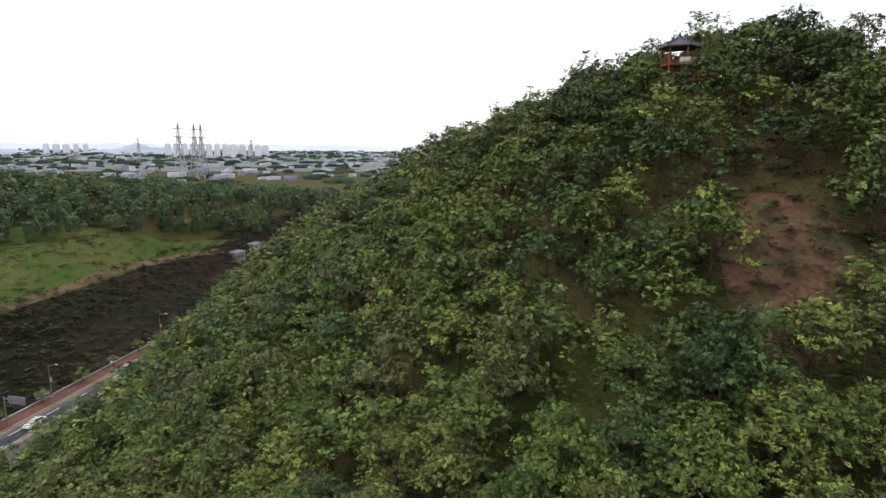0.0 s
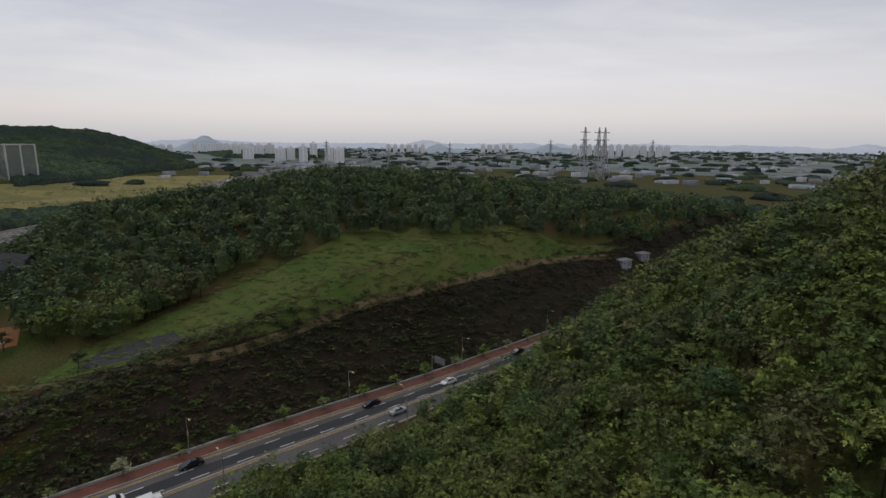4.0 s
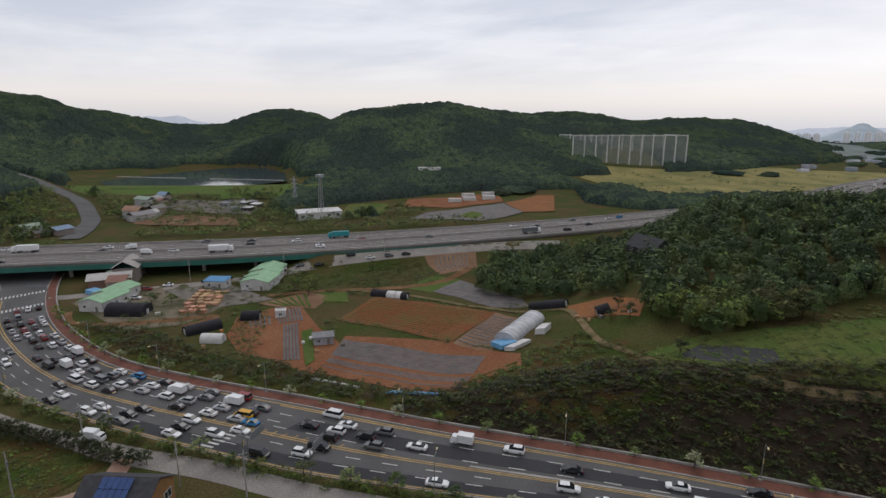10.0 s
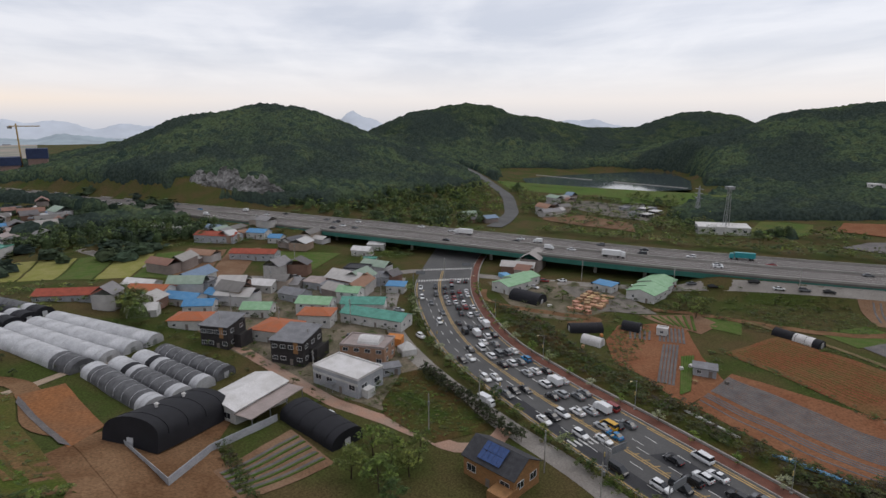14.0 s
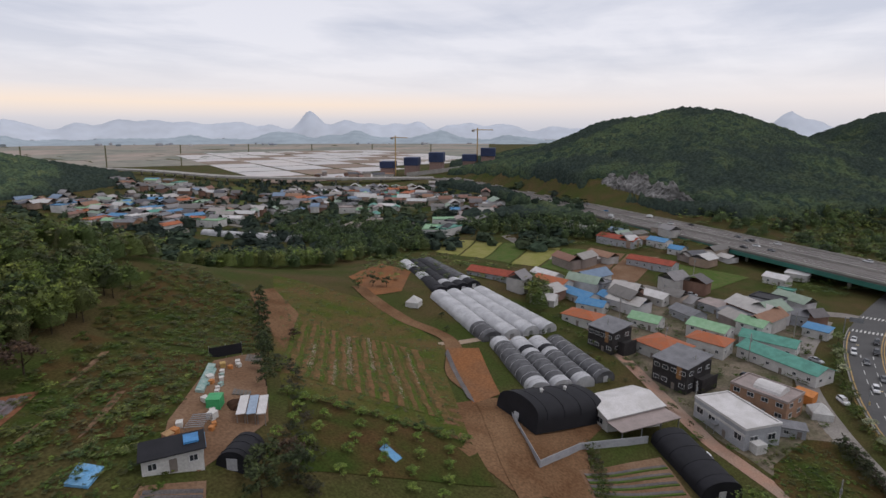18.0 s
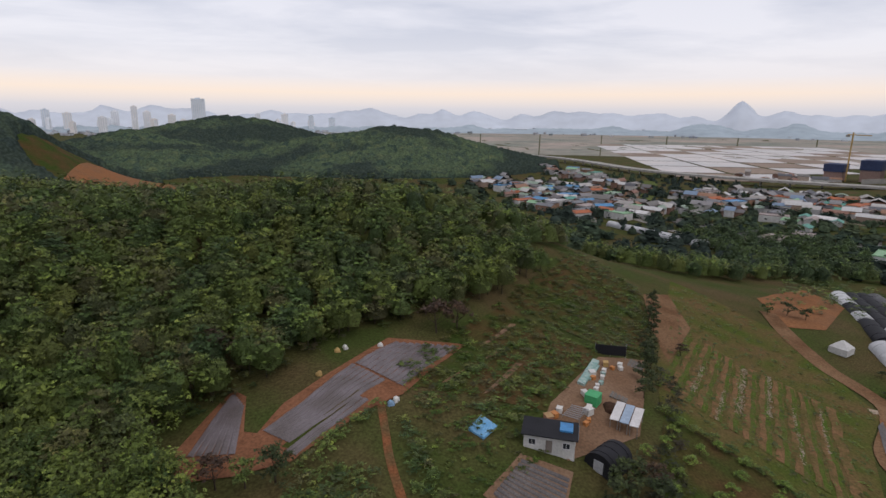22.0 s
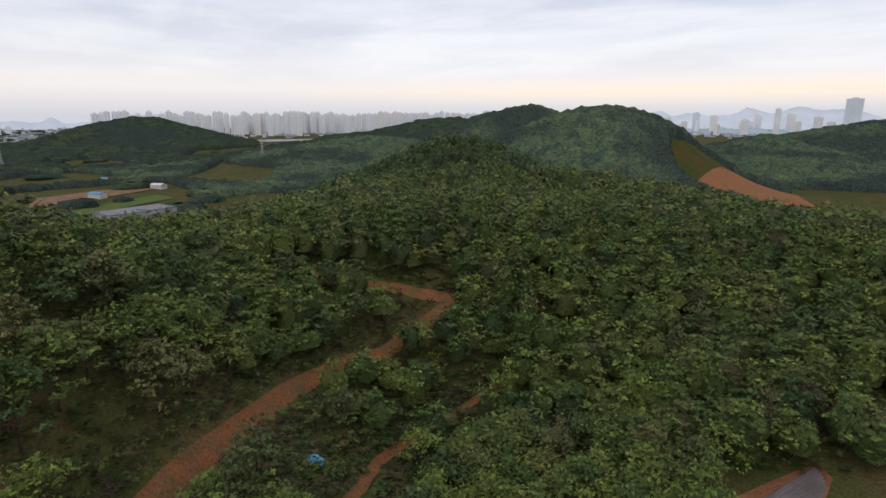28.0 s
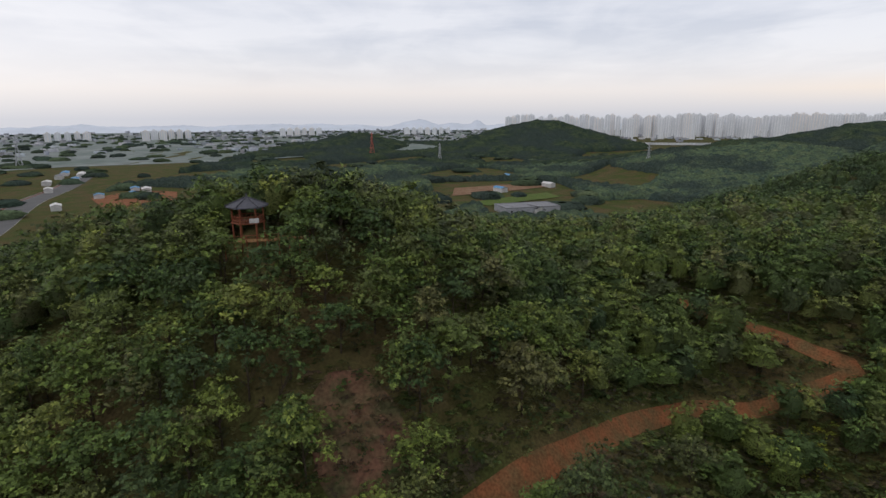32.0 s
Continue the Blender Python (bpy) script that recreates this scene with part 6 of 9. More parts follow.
VILLAGE_C = [(-212, -142, -213, -117, 9, 3.4, "r", "gable"), (-206, -115, -209, -99, 8, 3.2, "t", "gable"), (-221, -112, -218, -96, 9, 4.4, "o", "gable"), (-235, -120, -230, -106, 7, 4.0, "w", "gable"), (-196, -100, -198, -90, 7, 3.0, "w", "gable"),
             (-240, -70, -236, -58, 8, 3.6, "w", "gable"), (-245, -46, -240, -36, 7, 3.4, "m", "shed"), (-238, -8, -236, 0, 6, 3.2, "b", "shed")]
VILLAGE_D = [(-300, -95, -296, -70, 9, 4.0, "r", "gable"), (-345, -130, -338, -104, 11, 4.5, "r", "gable"), (-352, -100, -348, -88, 9, 4.0, "b", "gable"), (-340, -84, -338, -76, 8, 3.4, "b", "gable"), (-372, -170, -362, -146, 12, 4.0, "w", "flat"),
             (-310, -30, -306, -20, 7, 3.6, "w", "gable"), (-326, -22, -324, -12, 6, 3.4, "w", "shed"), (-291, -22, -290, -15, 4, 2.6, "t", "flat")]
for row in VILLAGE_A + VILLAGE_B + VILLAGE_C + VILLAGE_D:
    x0, y0, x1, y1, dp_, hg, rc, rt = row
    house((x0, y0), (x1, y1), dp_, hg, rt, R[rc], WALL_WHITE if rc in "gtbow" else WALL_GREY, 1.7 if rt != "shed" else 0.7, wins=max(2, int(math.hypot(x1 - x0, y1 - y0) / 4)),
          label=TXT[rc] + " village house with pale walls beside the lane", storeys=2 if hg > 5 else 1, wkind="s", group="village houses")

# sheds in the fields west of the road
for x0, y0, x1, y1 in ((-222, 96, -213, 104), (-228, 101, -219, 109), (-234, 106, -225, 114)):
    house((x0, y0), (x1, y1), 14, 4.0, "gable", ROOF_GREEN, WALL_WHITE, 1.5, along="y", wins=2, label="green-roofed white warehouse beside the frontage road", name="warehouse", category="warehouse", wkind="s", group="green warehouses")
for x0, y0, x1, y1 in ((-238, 40, -230, 46), (-246, 46, -238, 52)):
    house((x0, y0), (x1, y1), 15, 4.0, "gable", ROOF_GREEN, WALL_WHITE, 1.4, along="y", wins=2, label="green-roofed workshop by the junction", name="warehouse", category="warehouse", wkind="s", group="green warehouses")
tunnel((-228, 48), (-218, 58), 8, 4.0, BLACK_SHEET, "black sheeted store beside the workshops", name="barn", hoops=3, group="")
house((-236, 86), (-229, 92), 6, 3.2, "shed", ROOF_BLUE, WALL_WHITE, 0.6, wins=2, label="blue-roofed store beside the timber yard", name="shed", category="shed", wkind="s")
house((-147, 86), (-144, 91.5), 4, 2.6, "shed", ROOF_GREY, WALL_GREY, 0.3, wins=2, label="grey container hut in the field", name="cabin", category="cabin", wkind="s")
cb_ = house((-31, -72.5), (-38, -69), 3.6, 2.7, "shed", BLACK_SHEET, WALL_WHITE, 0.6, wins=3, label="white cabin with a black roof in the farm yard", name="cabin", category="cabin", wkind="s")
part("tarpaulin", boxes((5.4, 7.4, 1.2, 3.6, 3.0, 3.42)), mat("roof_tarpaulin", (0.06, 0.24, 0.50), 0.5, 0.25, 0.8, 5), cb_, "blue tarpaulin laid on the roof")
house((-180, 90), (-178, 93), 3, 2.4, "flat", ROOF_WHITE, WALL_WHITE, wins=1, label="small white storage box", name="cabin", category="cabin", wkind="s", door=False)
dh = house((-104, 206), (-90, 200), 9, 6.5, "gable", ROOF_DARK, WALL_DARK, 4.0, wins=3, label="dark steep-roofed house among the trees", storeys=2, wkind="m")
house((-362, 204), (-351, 235), 14, 5, "shed", ROOF_WHITE, WALL_WHITE, 1, wins=5, label="long white-roofed storehouse beyond the motorway", name="warehouse", category="warehouse", wkind="l")
wq = house((-470, 420), (-455, 440), 12, 8, "flat", ROOF_WHITE, WALL_WHITE, wins=4, label="white house at the foot of the hill", storeys=3, wkind="m")

# tarpaulins and lean-tos beside the field greenhouse
def slab(name, poly, z, thick, material, label, category):
    bm = bmesh.new()
    lo = [bm.verts.new((x, y, float(ground(x, y)) + z)) for x, y in poly]
    up = [bm.verts.new(v.co + Vector((0, 0, thick))) for v in lo]
    n = len(poly)
    bm.faces.new(up), bm.faces.new(lo[::-1])
    for i in range(n):
        bm.faces.new((lo[i], lo[(i + 1) % n], up[(i + 1) % n], up[i]))
    bmesh.ops.recalc_face_normals(bm, faces=bm.faces[:])
    me = bpy.data.meshes.new(name)
    bm.to_mesh(me), bm.free()
    me.materials.append(material)
    return tagged(new(name, me), label, category)


TARP_BLUE = mat("blue_tarpaulin", (0.10, 0.30, 0.52), 0.5, 0.3, 0.6, 5, (0.18, 0.38, 0.58), coord="Position", bump=0.5)
slab("tarpaulin", [(-106, 125), (-100, 123), (-98, 128), (-104, 130)], 0.1, 1.6, TARP_BLUE, "blue tarpaulin over a stack by the greenhouse", "tarpaulin")
slab("lean_to", [(-99, 123), (-96, 124), (-95, 131), (-98, 131)], 0.1, 1.2, ROOF_WHITE, "white sheet lean-to beside the greenhouse", "shelter")
slab("shed_box", [(-98, 137), (-95, 138), (-96, 143), (-99, 142)], 0.1, 2.0, ROOF_WHITE, "small white sheet shed behind the greenhouse", "shed")
slab("tarpaulin", [(-106, 82.5), (-93, 90), (-92.4, 91.4), (-105.4, 84.4)], 0.1, 0.4, TARP_BLUE, "long blue tarpaulin along the field edge", "tarpaulin")
slab("board_row", [(-127, 73), (-114, 79), (-113.6, 80), (-126.6, 74.2)], 0.1, 0.5, WALL_WHITE, "row of pale boards along the verge", "boards")
slab("tarpaulin", [(-65, -60.5), (-67.5, -61.5), (-67, -57), (-64.8, -56.5)], 0.1, 0.15, TARP_BLUE, "faded blue tarpaulin in the orchard", "tarpaulin")
slab("tarpaulin", [(-23, -76), (-26, -79), (-28, -76.5), (-25, -74)], 0.1, 0.4, TARP_BLUE, "crumpled blue tarpaulin on the slope", "tarpaulin")
slab("tarpaulin", [(-262, 47), (-256, 49), (-257, 53), (-263, 51)], 0.1, 1.8, TARP_BLUE, "blue tarpaulin tent near the junction", "tarpaulin")
slab("tent", [(-177, -6), (-175, -1), (-180, 0), (-182, -5)], 0.1, 2.6, mat("orange_canvas", (0.55, 0.20, 0.05), 0.7, 0.2, 1, 6), "orange canvas shelter behind the brick building", "tent")
bm = bmesh.new()
c = [bm.verts.new(p) for p in ((-2.5, -2.5, 0), (2.5, -2.5, 0), (2.5, 2.5, 0), (-2.5, 2.5, 0))]
d = [bm.verts.new((v.co.x, v.co.y, 2.0)) for v in c]
tp = bm.verts.new((0, 0, 4.2))
for i in range(4):
    bm.faces.new((c[i], c[(i + 1) % 4], d[(i + 1) % 4], d[i])), bm.faces.new((d[i], d[(i + 1) % 4], tp))
tme = bpy.data.meshes.new("tent")
bm.to_mesh(tme), bm.free()
tme.materials.append(WALL_WHITE)
for x, y, l in ((-170, 1, "pointed white tent by the lane"), (-152, -125, "pointed white tent beside the greenhouses")):
    o = tagged(new("tent", tme), l, "tent")
    o.matrix_world = place(x, y, 20)

# ---- vehicles ----
TYRE = mat("tyre_rubber", (0.02, 0.02, 0.02), 0.9, 0.2)
CAR_GLASS = mat("car_glass", (0.02, 0.023, 0.028), 0.06, 0.1, spec=0.6)
LAMP_W = mat("headlight_glass", (0.6, 0.6, 0.58), 0.1, 0.1)
LAMP_R = mat("tail_light_glass", (0.35, 0.02, 0.02), 0.2, 0.1)
PAINT = {"white": mat("white_car_paint", (0.70, 0.70, 0.70), 0.25, 0.08, spec=0.5), "black": mat("black_car_paint", (0.018, 0.018, 0.02), 0.2, 0.1, spec=0.5), "grey": mat("grey_car_paint", (0.13, 0.135, 0.14), 0.25, 0.1, spec=0.5),
         "silver": mat("silver_car_paint", (0.36, 0.37, 0.38), 0.3, 0.1, spec=0.5), "red": mat("red_car_paint", (0.22, 0.02, 0.018), 0.25, 0.1, spec=0.5), "blue": mat("blue_car_paint", (0.02, 0.17, 0.36), 0.25, 0.1, spec=0.5),
         "yellow": mat("yellow_van_paint", (0.60, 0.33, 0.02), 0.3, 0.1, spec=0.5), "teal": mat("teal_lorry_paint", (0.03, 0.25, 0.27), 0.4, 0.1)}


def loft(bm, rows_):
    """Closed body through cross sections (x, half width, low, high), with rounded shoulders."""
    rings = []
    for x, w, lo, hi in rows_:
        m = lo + (hi - lo) * 0.6
        rings.append([bm.verts.new((x, y, z)) for y, z in ((-w * 0.94, lo), (-w, lo + (hi - lo) * 0.25), (-w, m), (-w * 0.88, hi), (w * 0.88, hi), (w, m), (w, lo + (hi - lo) * 0.25), (w * 0.94, lo))])
    n = 8
    for a, b in zip(rings[:-1], rings[1:]):
        for i in range(n):
            bm.faces.new((a[i], b[i], b[(i + 1) % n], a[(i + 1) % n]))
    bm.faces.new(rings[0]), bm.faces.new(rings[-1][::-1])
    bmesh.ops.recalc_face_normals(bm, faces=bm.faces[:])


BODY = {"sedan": [(-2.32, 0.74, 0.38, 0.74), (-2.15, 0.88, 0.24, 0.95), (-1.3, 0.91, 0.22, 0.98), (0.9, 0.91, 0.22, 0.95), (1.95, 0.88, 0.24, 0.82), (2.32, 0.72, 0.36, 0.66)],
        "suv": [(-2.25, 0.80, 0.42, 1.0), (-2.12, 0.92, 0.28, 1.08), (0.9, 0.93, 0.28, 1.05), (1.9, 0.90, 0.28, 0.96), (2.25, 0.76, 0.4, 0.78)],
        "van": [(-2.5, 0.88, 0.4, 1.05), (-2.4, 0.95, 0.28, 1.12), (1.7, 0.95, 0.28, 1.10), (2.4, 0.88, 0.32, 0.9), (2.52, 0.78, 0.4, 0.7)]}
CABIN = {"sedan": [(-1.75, 0.70, 0.90, 0.97), (-0.95, 0.68, 0.90, 1.40), (0.15, 0.69, 0.90, 1.43), (1.15, 0.74, 0.88, 0.95)], "suv": [(-2.1, 0.78, 1.0, 1.08), (-1.75, 0.74, 1.0, 1.64), (0.2, 0.74, 1.0, 1.66), (1.1, 0.80, 1.0, 1.06)],
         "van": [(-2.4, 0.84, 1.05, 1.12), (-2.25, 0.82, 1.05, 1.88), (1.0, 0.82, 1.05, 1.9), (2.0, 0.86, 1.0, 1.08)]}
ROOFX = {"sedan": (-0.95, 0.15, 0.60, 1.40), "suv": (-1.72, 0.2, 0.66, 1.635), "van": (-2.2, 1.0, 0.74, 1.875)}
WHEELX = {"sedan": (-1.38, 1.38), "suv": (-1.35, 1.38), "van": (-1.5, 1.55), "truck": (-1.9, 1.55)}


def to_mesh(name, bm, material):
    me = bpy.data.meshes.new(name)
    bm.to_mesh(me), bm.free()
    me.materials.append(material)
    return me


bm = bmesh.new()
rod(bm, (0, -0.11, 0), (0, 0.11, 0), 0.33, n=12)
TYRE_ME = to_mesh("tyre", bm, TYRE)
bm = bmesh.new()
rod(bm, (0, -0.125, 0), (0, 0.125, 0), 0.19, n=8)
RIM_ME = to_mesh("rim", bm, METAL)
LAMP_ME = {}
for nm_, mm in (("headlight", LAMP_W), ("tail_light", LAMP_R)):
    LAMP_ME[nm_] = to_mesh(nm_, boxes((-0.05, 0.05, -0.2, 0.2, -0.08, 0.08)), mm)
WORDS = {"sedan": "saloon car", "suv": "sport utility car", "van": "passenger van", "truck": "small box lorry"}
KIT = {}


def vehicle(kind, paint, m, where, detail=True):
    """One vehicle on its wheels, heading along its own x."""
    key = (kind, paint, detail, where)
    if key in KIT:
        return copy_thing(KIT[key], m)
    root = new("lorry" if kind == "truck" else "car")
    if kind == "truck":
        b = bmesh.new()
        loft(b, [(1.0, 0.85, 0.4, 1.95), (1.15, 0.88, 0.35, 2.05), (2.2, 0.86, 0.35, 1.95), (2.5, 0.8, 0.4, 1.1)])
        part("cab", b, PAINT["white"], root)
        part("windscreen", boxes((2.1, 2.42, -0.72, 0.72, 1.15, 1.8, 0, 0.05)), CAR_GLASS, root)
        part("cargo_box", boxes((-2.6, 0.9, -0.95, 0.95, 0.75, 2.6)), PAINT[paint], root)
        part("chassis", boxes((-2.5, 1.0, -0.4, 0.4, 0.42, 0.75)), TYRE, root)
    else:
        b = bmesh.new()
        loft(b, BODY[kind])
        part("body", b, PAINT[paint], root)
        b = bmesh.new()
        loft(b, CABIN[kind])
        part("cabin_glass", b, CAR_GLASS, root)
        x0, x1, hw, z = ROOFX[kind]
        b = boxes((x0, x1, -hw, hw, z, z + 0.06, 0, 0.05), (x0 + (x1 - x0) * 0.45, x0 + (x1 - x0) * 0.55, -hw - 0.06, hw + 0.06, z - 0.05, z + 0.03))
        part("roof", b, PAINT[paint], root)
    for x in WHEELX[kind]:
        for y in (-0.82, 0.82):
            w = share("wheel", TYRE_ME, root, pose(x, y, 0.33))
            if detail:
                share("rim", RIM_ME, w)
    if detail:
        for nm_, x, z in (("headlight", 2.24 if kind != "truck" else 2.48, 0.62), ("tail_light", -2.26 if kind != "truck" else -2.6, 0.78)):
            for y in (-0.58, 0.58):
                share(nm_, LAMP_ME[nm_], root, pose(x, y, z))
    tagged(root, "%s %s %s" % (paint, WORDS[kind], where), "lorry" if kind == "truck" else "car", "traffic")
    root.matrix_world = m
    KIT[key] = root
    return root


tr = random.Random(21)


def any_car():
    k = tr.choices(("sedan", "suv", "van", "truck"), (52, 34, 8, 6))[0]
    c = tr.choices(("white", "black", "grey", "silver", "red", "blue"), (42, 27, 13, 12, 3, 3))[0]
    return (k, "white" if k == "truck" else c)


# queue on the far carriageway, facing the junction
for f in (0.09, 0.215, 0.345, 0.475):
    x = -252.0
    while x < -88:
        if tr.random() < (0.8 if x < -120 else 0.62):
            px_, py_, hd = lane_point(road_u(x + tr.uniform(-1, 1)), f)
            k, c = any_car()
            vehicle(k, c, pose(px_, py_, 0.13, 0, 0, hd + 180 + tr.uniform(-2, 2)), "queuing on the main road")
        x += tr.uniform(6.2, 9.0)
for x, f, k, c in ((-122, 0.40, "van", "yellow"), (-118, 0.49, "sedan", "blue"), (-76, 0.15, "truck", "white"), (-82, 0.36, "sedan", "white"), (-66, 0.14, "suv", "white"), (-54, 0.34, "sedan", "black"), (-36, 0.33, "sedan", "white"), (-24, 0.14, "sedan", "black"),
                   (14, 0.15, "sedan", "black"), (36, 0.34, "sedan", "white"), (62, 0.15, "sedan", "black"), (96, 0.34, "sedan", "grey")):
    px_, py_, hd = lane_point(road_u(x), f)
    vehicle(k, c, pose(px_, py_, 0.13, 0, 0, hd + 180), "driving on the main road")
# the near carriageway, heading away from the junction
for f in (0.64, 0.77, 0.90):
    x = -246.0
    while x < -70:
        if tr.random() < 0.42:
            px_, py_, hd = lane_point(road_u(x), f)
            k, c = any_car()
            vehicle(k, c, pose(px_, py_, 0.13, 0, 0, hd), "driving on the main road")
        x += tr.uniform(8, 15)
for x, f, k, c in ((-52, 0.70, "suv", "white"), (-44, 0.86, "sedan", "white"), (-30, 0.72, "truck", "white"), (-10, 0.85, "sedan", "black"), (20, 0.7, "sedan", "silver")):
    px_, py_, hd = lane_point(road_u(x), f)
    vehicle(k, c, pose(px_, py_, 0.13, 0, 0, hd), "driving on the main road")
# the motorway
BRa = np.array(BR)
for o in (16.8, 14, 10.5, 7, 3.2, -3.0, -6.3, -9.8, -13.2):
    s = 20.0 + tr.uniform(0, 4)
    while s < 118:
        i = int(s)
        d = BRa[min(i + 1, len(BRa) - 1)] - BRa[i]
        hd = math.degrees(math.atan2(d[1], d[0]))
        nx, ny = -math.sin(radians(hd)), math.cos(radians(hd))
        k, c = any_car()
        if tr.random() < 0.7:
            vehicle(k, c, pose(float(BRa[i][0] + nx * o), float(BRa[i][1] + ny * o), DECK + 0.02, 0, 0, hd + (180 if o > 0 else 0)), "driving on the motorway", False)
        s += tr.uniform(4, 13)
# long lorries on the motorway
for i, o, c in ((61, 12.2, "teal"), (56, -8, "white"), (70, -11.5, "grey"), (48, 8.8, "white")):
    d = BRa[i + 1] - BRa[i]
    hd = math.degrees(math.atan2(d[1], d[0]))
    nx, ny = -math.sin(radians(hd)), math.cos(radians(hd))
    rt = new("lorry")
    part("trailer", boxes((-6, 3.2, -1.25, 1.25, 1.1, 3.6)), PAINT[c], rt)
    b = bmesh.new()
    loft(b, [(3.5, 1.15, 0.5, 3.0), (3.7, 1.2, 0.45, 3.1), (5.2, 1.18, 0.45, 3.0), (5.4, 1.1, 0.5, 1.6)])
    part("cab", b, PAINT["white" if c != "teal" else "teal"], rt)
    for x in (-5, -3.8, 2.0, 4.5):
        for y in (-1.05, 1.05):
            w = share("wheel", TYRE_ME, rt, pose(x, y, 0.45) @ Matrix.Diagonal((1.4, 1.4, 1.4, 1)))
    rt.matrix_world = pose(float(BRa[i][0] + nx * o), float(BRa[i][1] + ny * o), DECK + 0.02, 0, 0, hd + (180 if o > 0 else 0))
    tagged(rt, c + " articulated lorry driving on the motorway", "lorry", "traffic")
# frontage road and parked cars
FR = resample([(-262, 40), (-250, 70), (-238, 105), (-222, 150), (-205, 190)], 60)
for k_ in range(2, 56, 3):
    if tr.random() < 0.7:
        a, b = np.array(FR[k_]), np.array(FR[k_ + 1])
        hd = math.degrees(math.atan2(b[1] - a[1], b[0] - a[0]))
        o = 1.7 if tr.random() < 0.6 else -1.7
        x, y = a[0] - math.sin(radians(hd)) * o, a[1] + math.cos(radians(hd)) * o
        k, c = any_car()
        vehicle(k, c, place(float(x), float(y), hd + (0 if o < 0 else 180), 0.12), "on the frontage road", False)
for x, y, hd, k, c in ((-183, 6, 30, "suv", "white"), (-180, -2, 20, "sedan", "white"), (-158, -22, 60, "sedan", "silver"), (-183, -18, 80, "suv", "black"), (-247, 58, 100, "sedan", "white"), (-250, 62, 100, "suv", "silver"), (-240, 60, 40, "sedan", "white"),
                       (-134, 22, 36, "truck", "white"), (-128, -18, 45, "suv", "white"), (-262, -10, 80, "sedan", "white"), (-268, -30, 85, "sedan", "black"), (-262, -52, 95, "suv", "silver"), (-226, -22, 40, "sedan", "black"), (-212, -2, 60, "sedan", "silver")):
    vehicle(k, c, place(x, y, hd, 0.1), "parked beside the lane")

# ---- street furniture, small trees, shrubs ----
POLE = mat("grey_pole", (0.28, 0.29, 0.30), 0.5, 0.2, metal=0.5)
SIGN_GREEN = mat("sign_back", (0.20, 0.21, 0.22), 0.5, 0.2)
lamp_kit = []


def street_lamp(m, label="tall grey street lamp with a curved arm beside the road"):
    if lamp_kit:
        return copy_thing(lamp_kit[0], m)
    root = new("street_lamp")
    part("pole", rod(bmesh.new(), (0, 0, -0.3), (0, 0, 8.2), 0.11, 0.06, 8), POLE, root)
    part("arm", rod(bmesh.new(), (0, 0, 8.1), (0, -2.0, 8.6), 0.05, 0.04), POLE, root)
    part("lamp_head", boxes((-0.16, 0.16, -2.7, -1.9, 8.52, 8.68, 0, 0.04)), mat("lamp_head", (0.62, 0.50, 0.28), 0.4, 0.1), root, "pale yellow lamp head")
    part("base", boxes((-0.25, 0.25, -0.25, 0.25, -0.3, 0.4)), CONCRETE, root)
    part("banner", boxes((-0.05, 0.05, -0.5, -0.1, 4.2, 5.2)), mat("banner", (0.60, 0.46, 0.20), 0.7, 0.2), root, "small yellow banner")
    tagged(root, label, "street lamp", "street lamps")
    root.matrix_world = m
    lamp_kit.append(root)
    return root


for x in (-232, -196, -160, -127, -92, -58, -24, 10, 44, 79, 116, 156):
    px_, py_, hd = lane_point(road_u(x), 0.0)
    nx, ny = -math.sin(radians(hd)), math.cos(radians(hd))
    street_lamp(place(px_ + nx * 2.9, py_ + ny * 2.9, hd, 0.2))
for x in (-214, -178, -140, -106, -70, -16, 21, 54, 90):
    px_, py_, hd = lane_point(road_u(x), 1.0)
    nx, ny = math.sin(radians(hd)), -math.cos(radians(hd))
    street_lamp(place(px_ + nx * 0.9, py_ + ny * 0.9, hd + 180))


def gantry(x, f, flip, label):
    px_, py_, hd = lane_point(road_u(x), f)
    root = new("sign_gantry")
    part("post", rod(bmesh.new(), (0, 0, -0.3), (0, 0, 6.6), 0.16, 0.13, 8), POLE, root)
    part("beam", rod(bmesh.new(), (0, 0, 6.2), (0, -5.2, 6.2), 0.09, 0.09), POLE, root)
    part("sign_board", boxes((-0.08, 0.08, -5.4, -1.2, 5.2, 6.9)), SIGN_GREEN, root, "grey back of a road sign board")
    root.matrix_world = pose(px_, py_, 0.1, 0, 0, hd + flip)
    return tagged(root, label, "road sign")


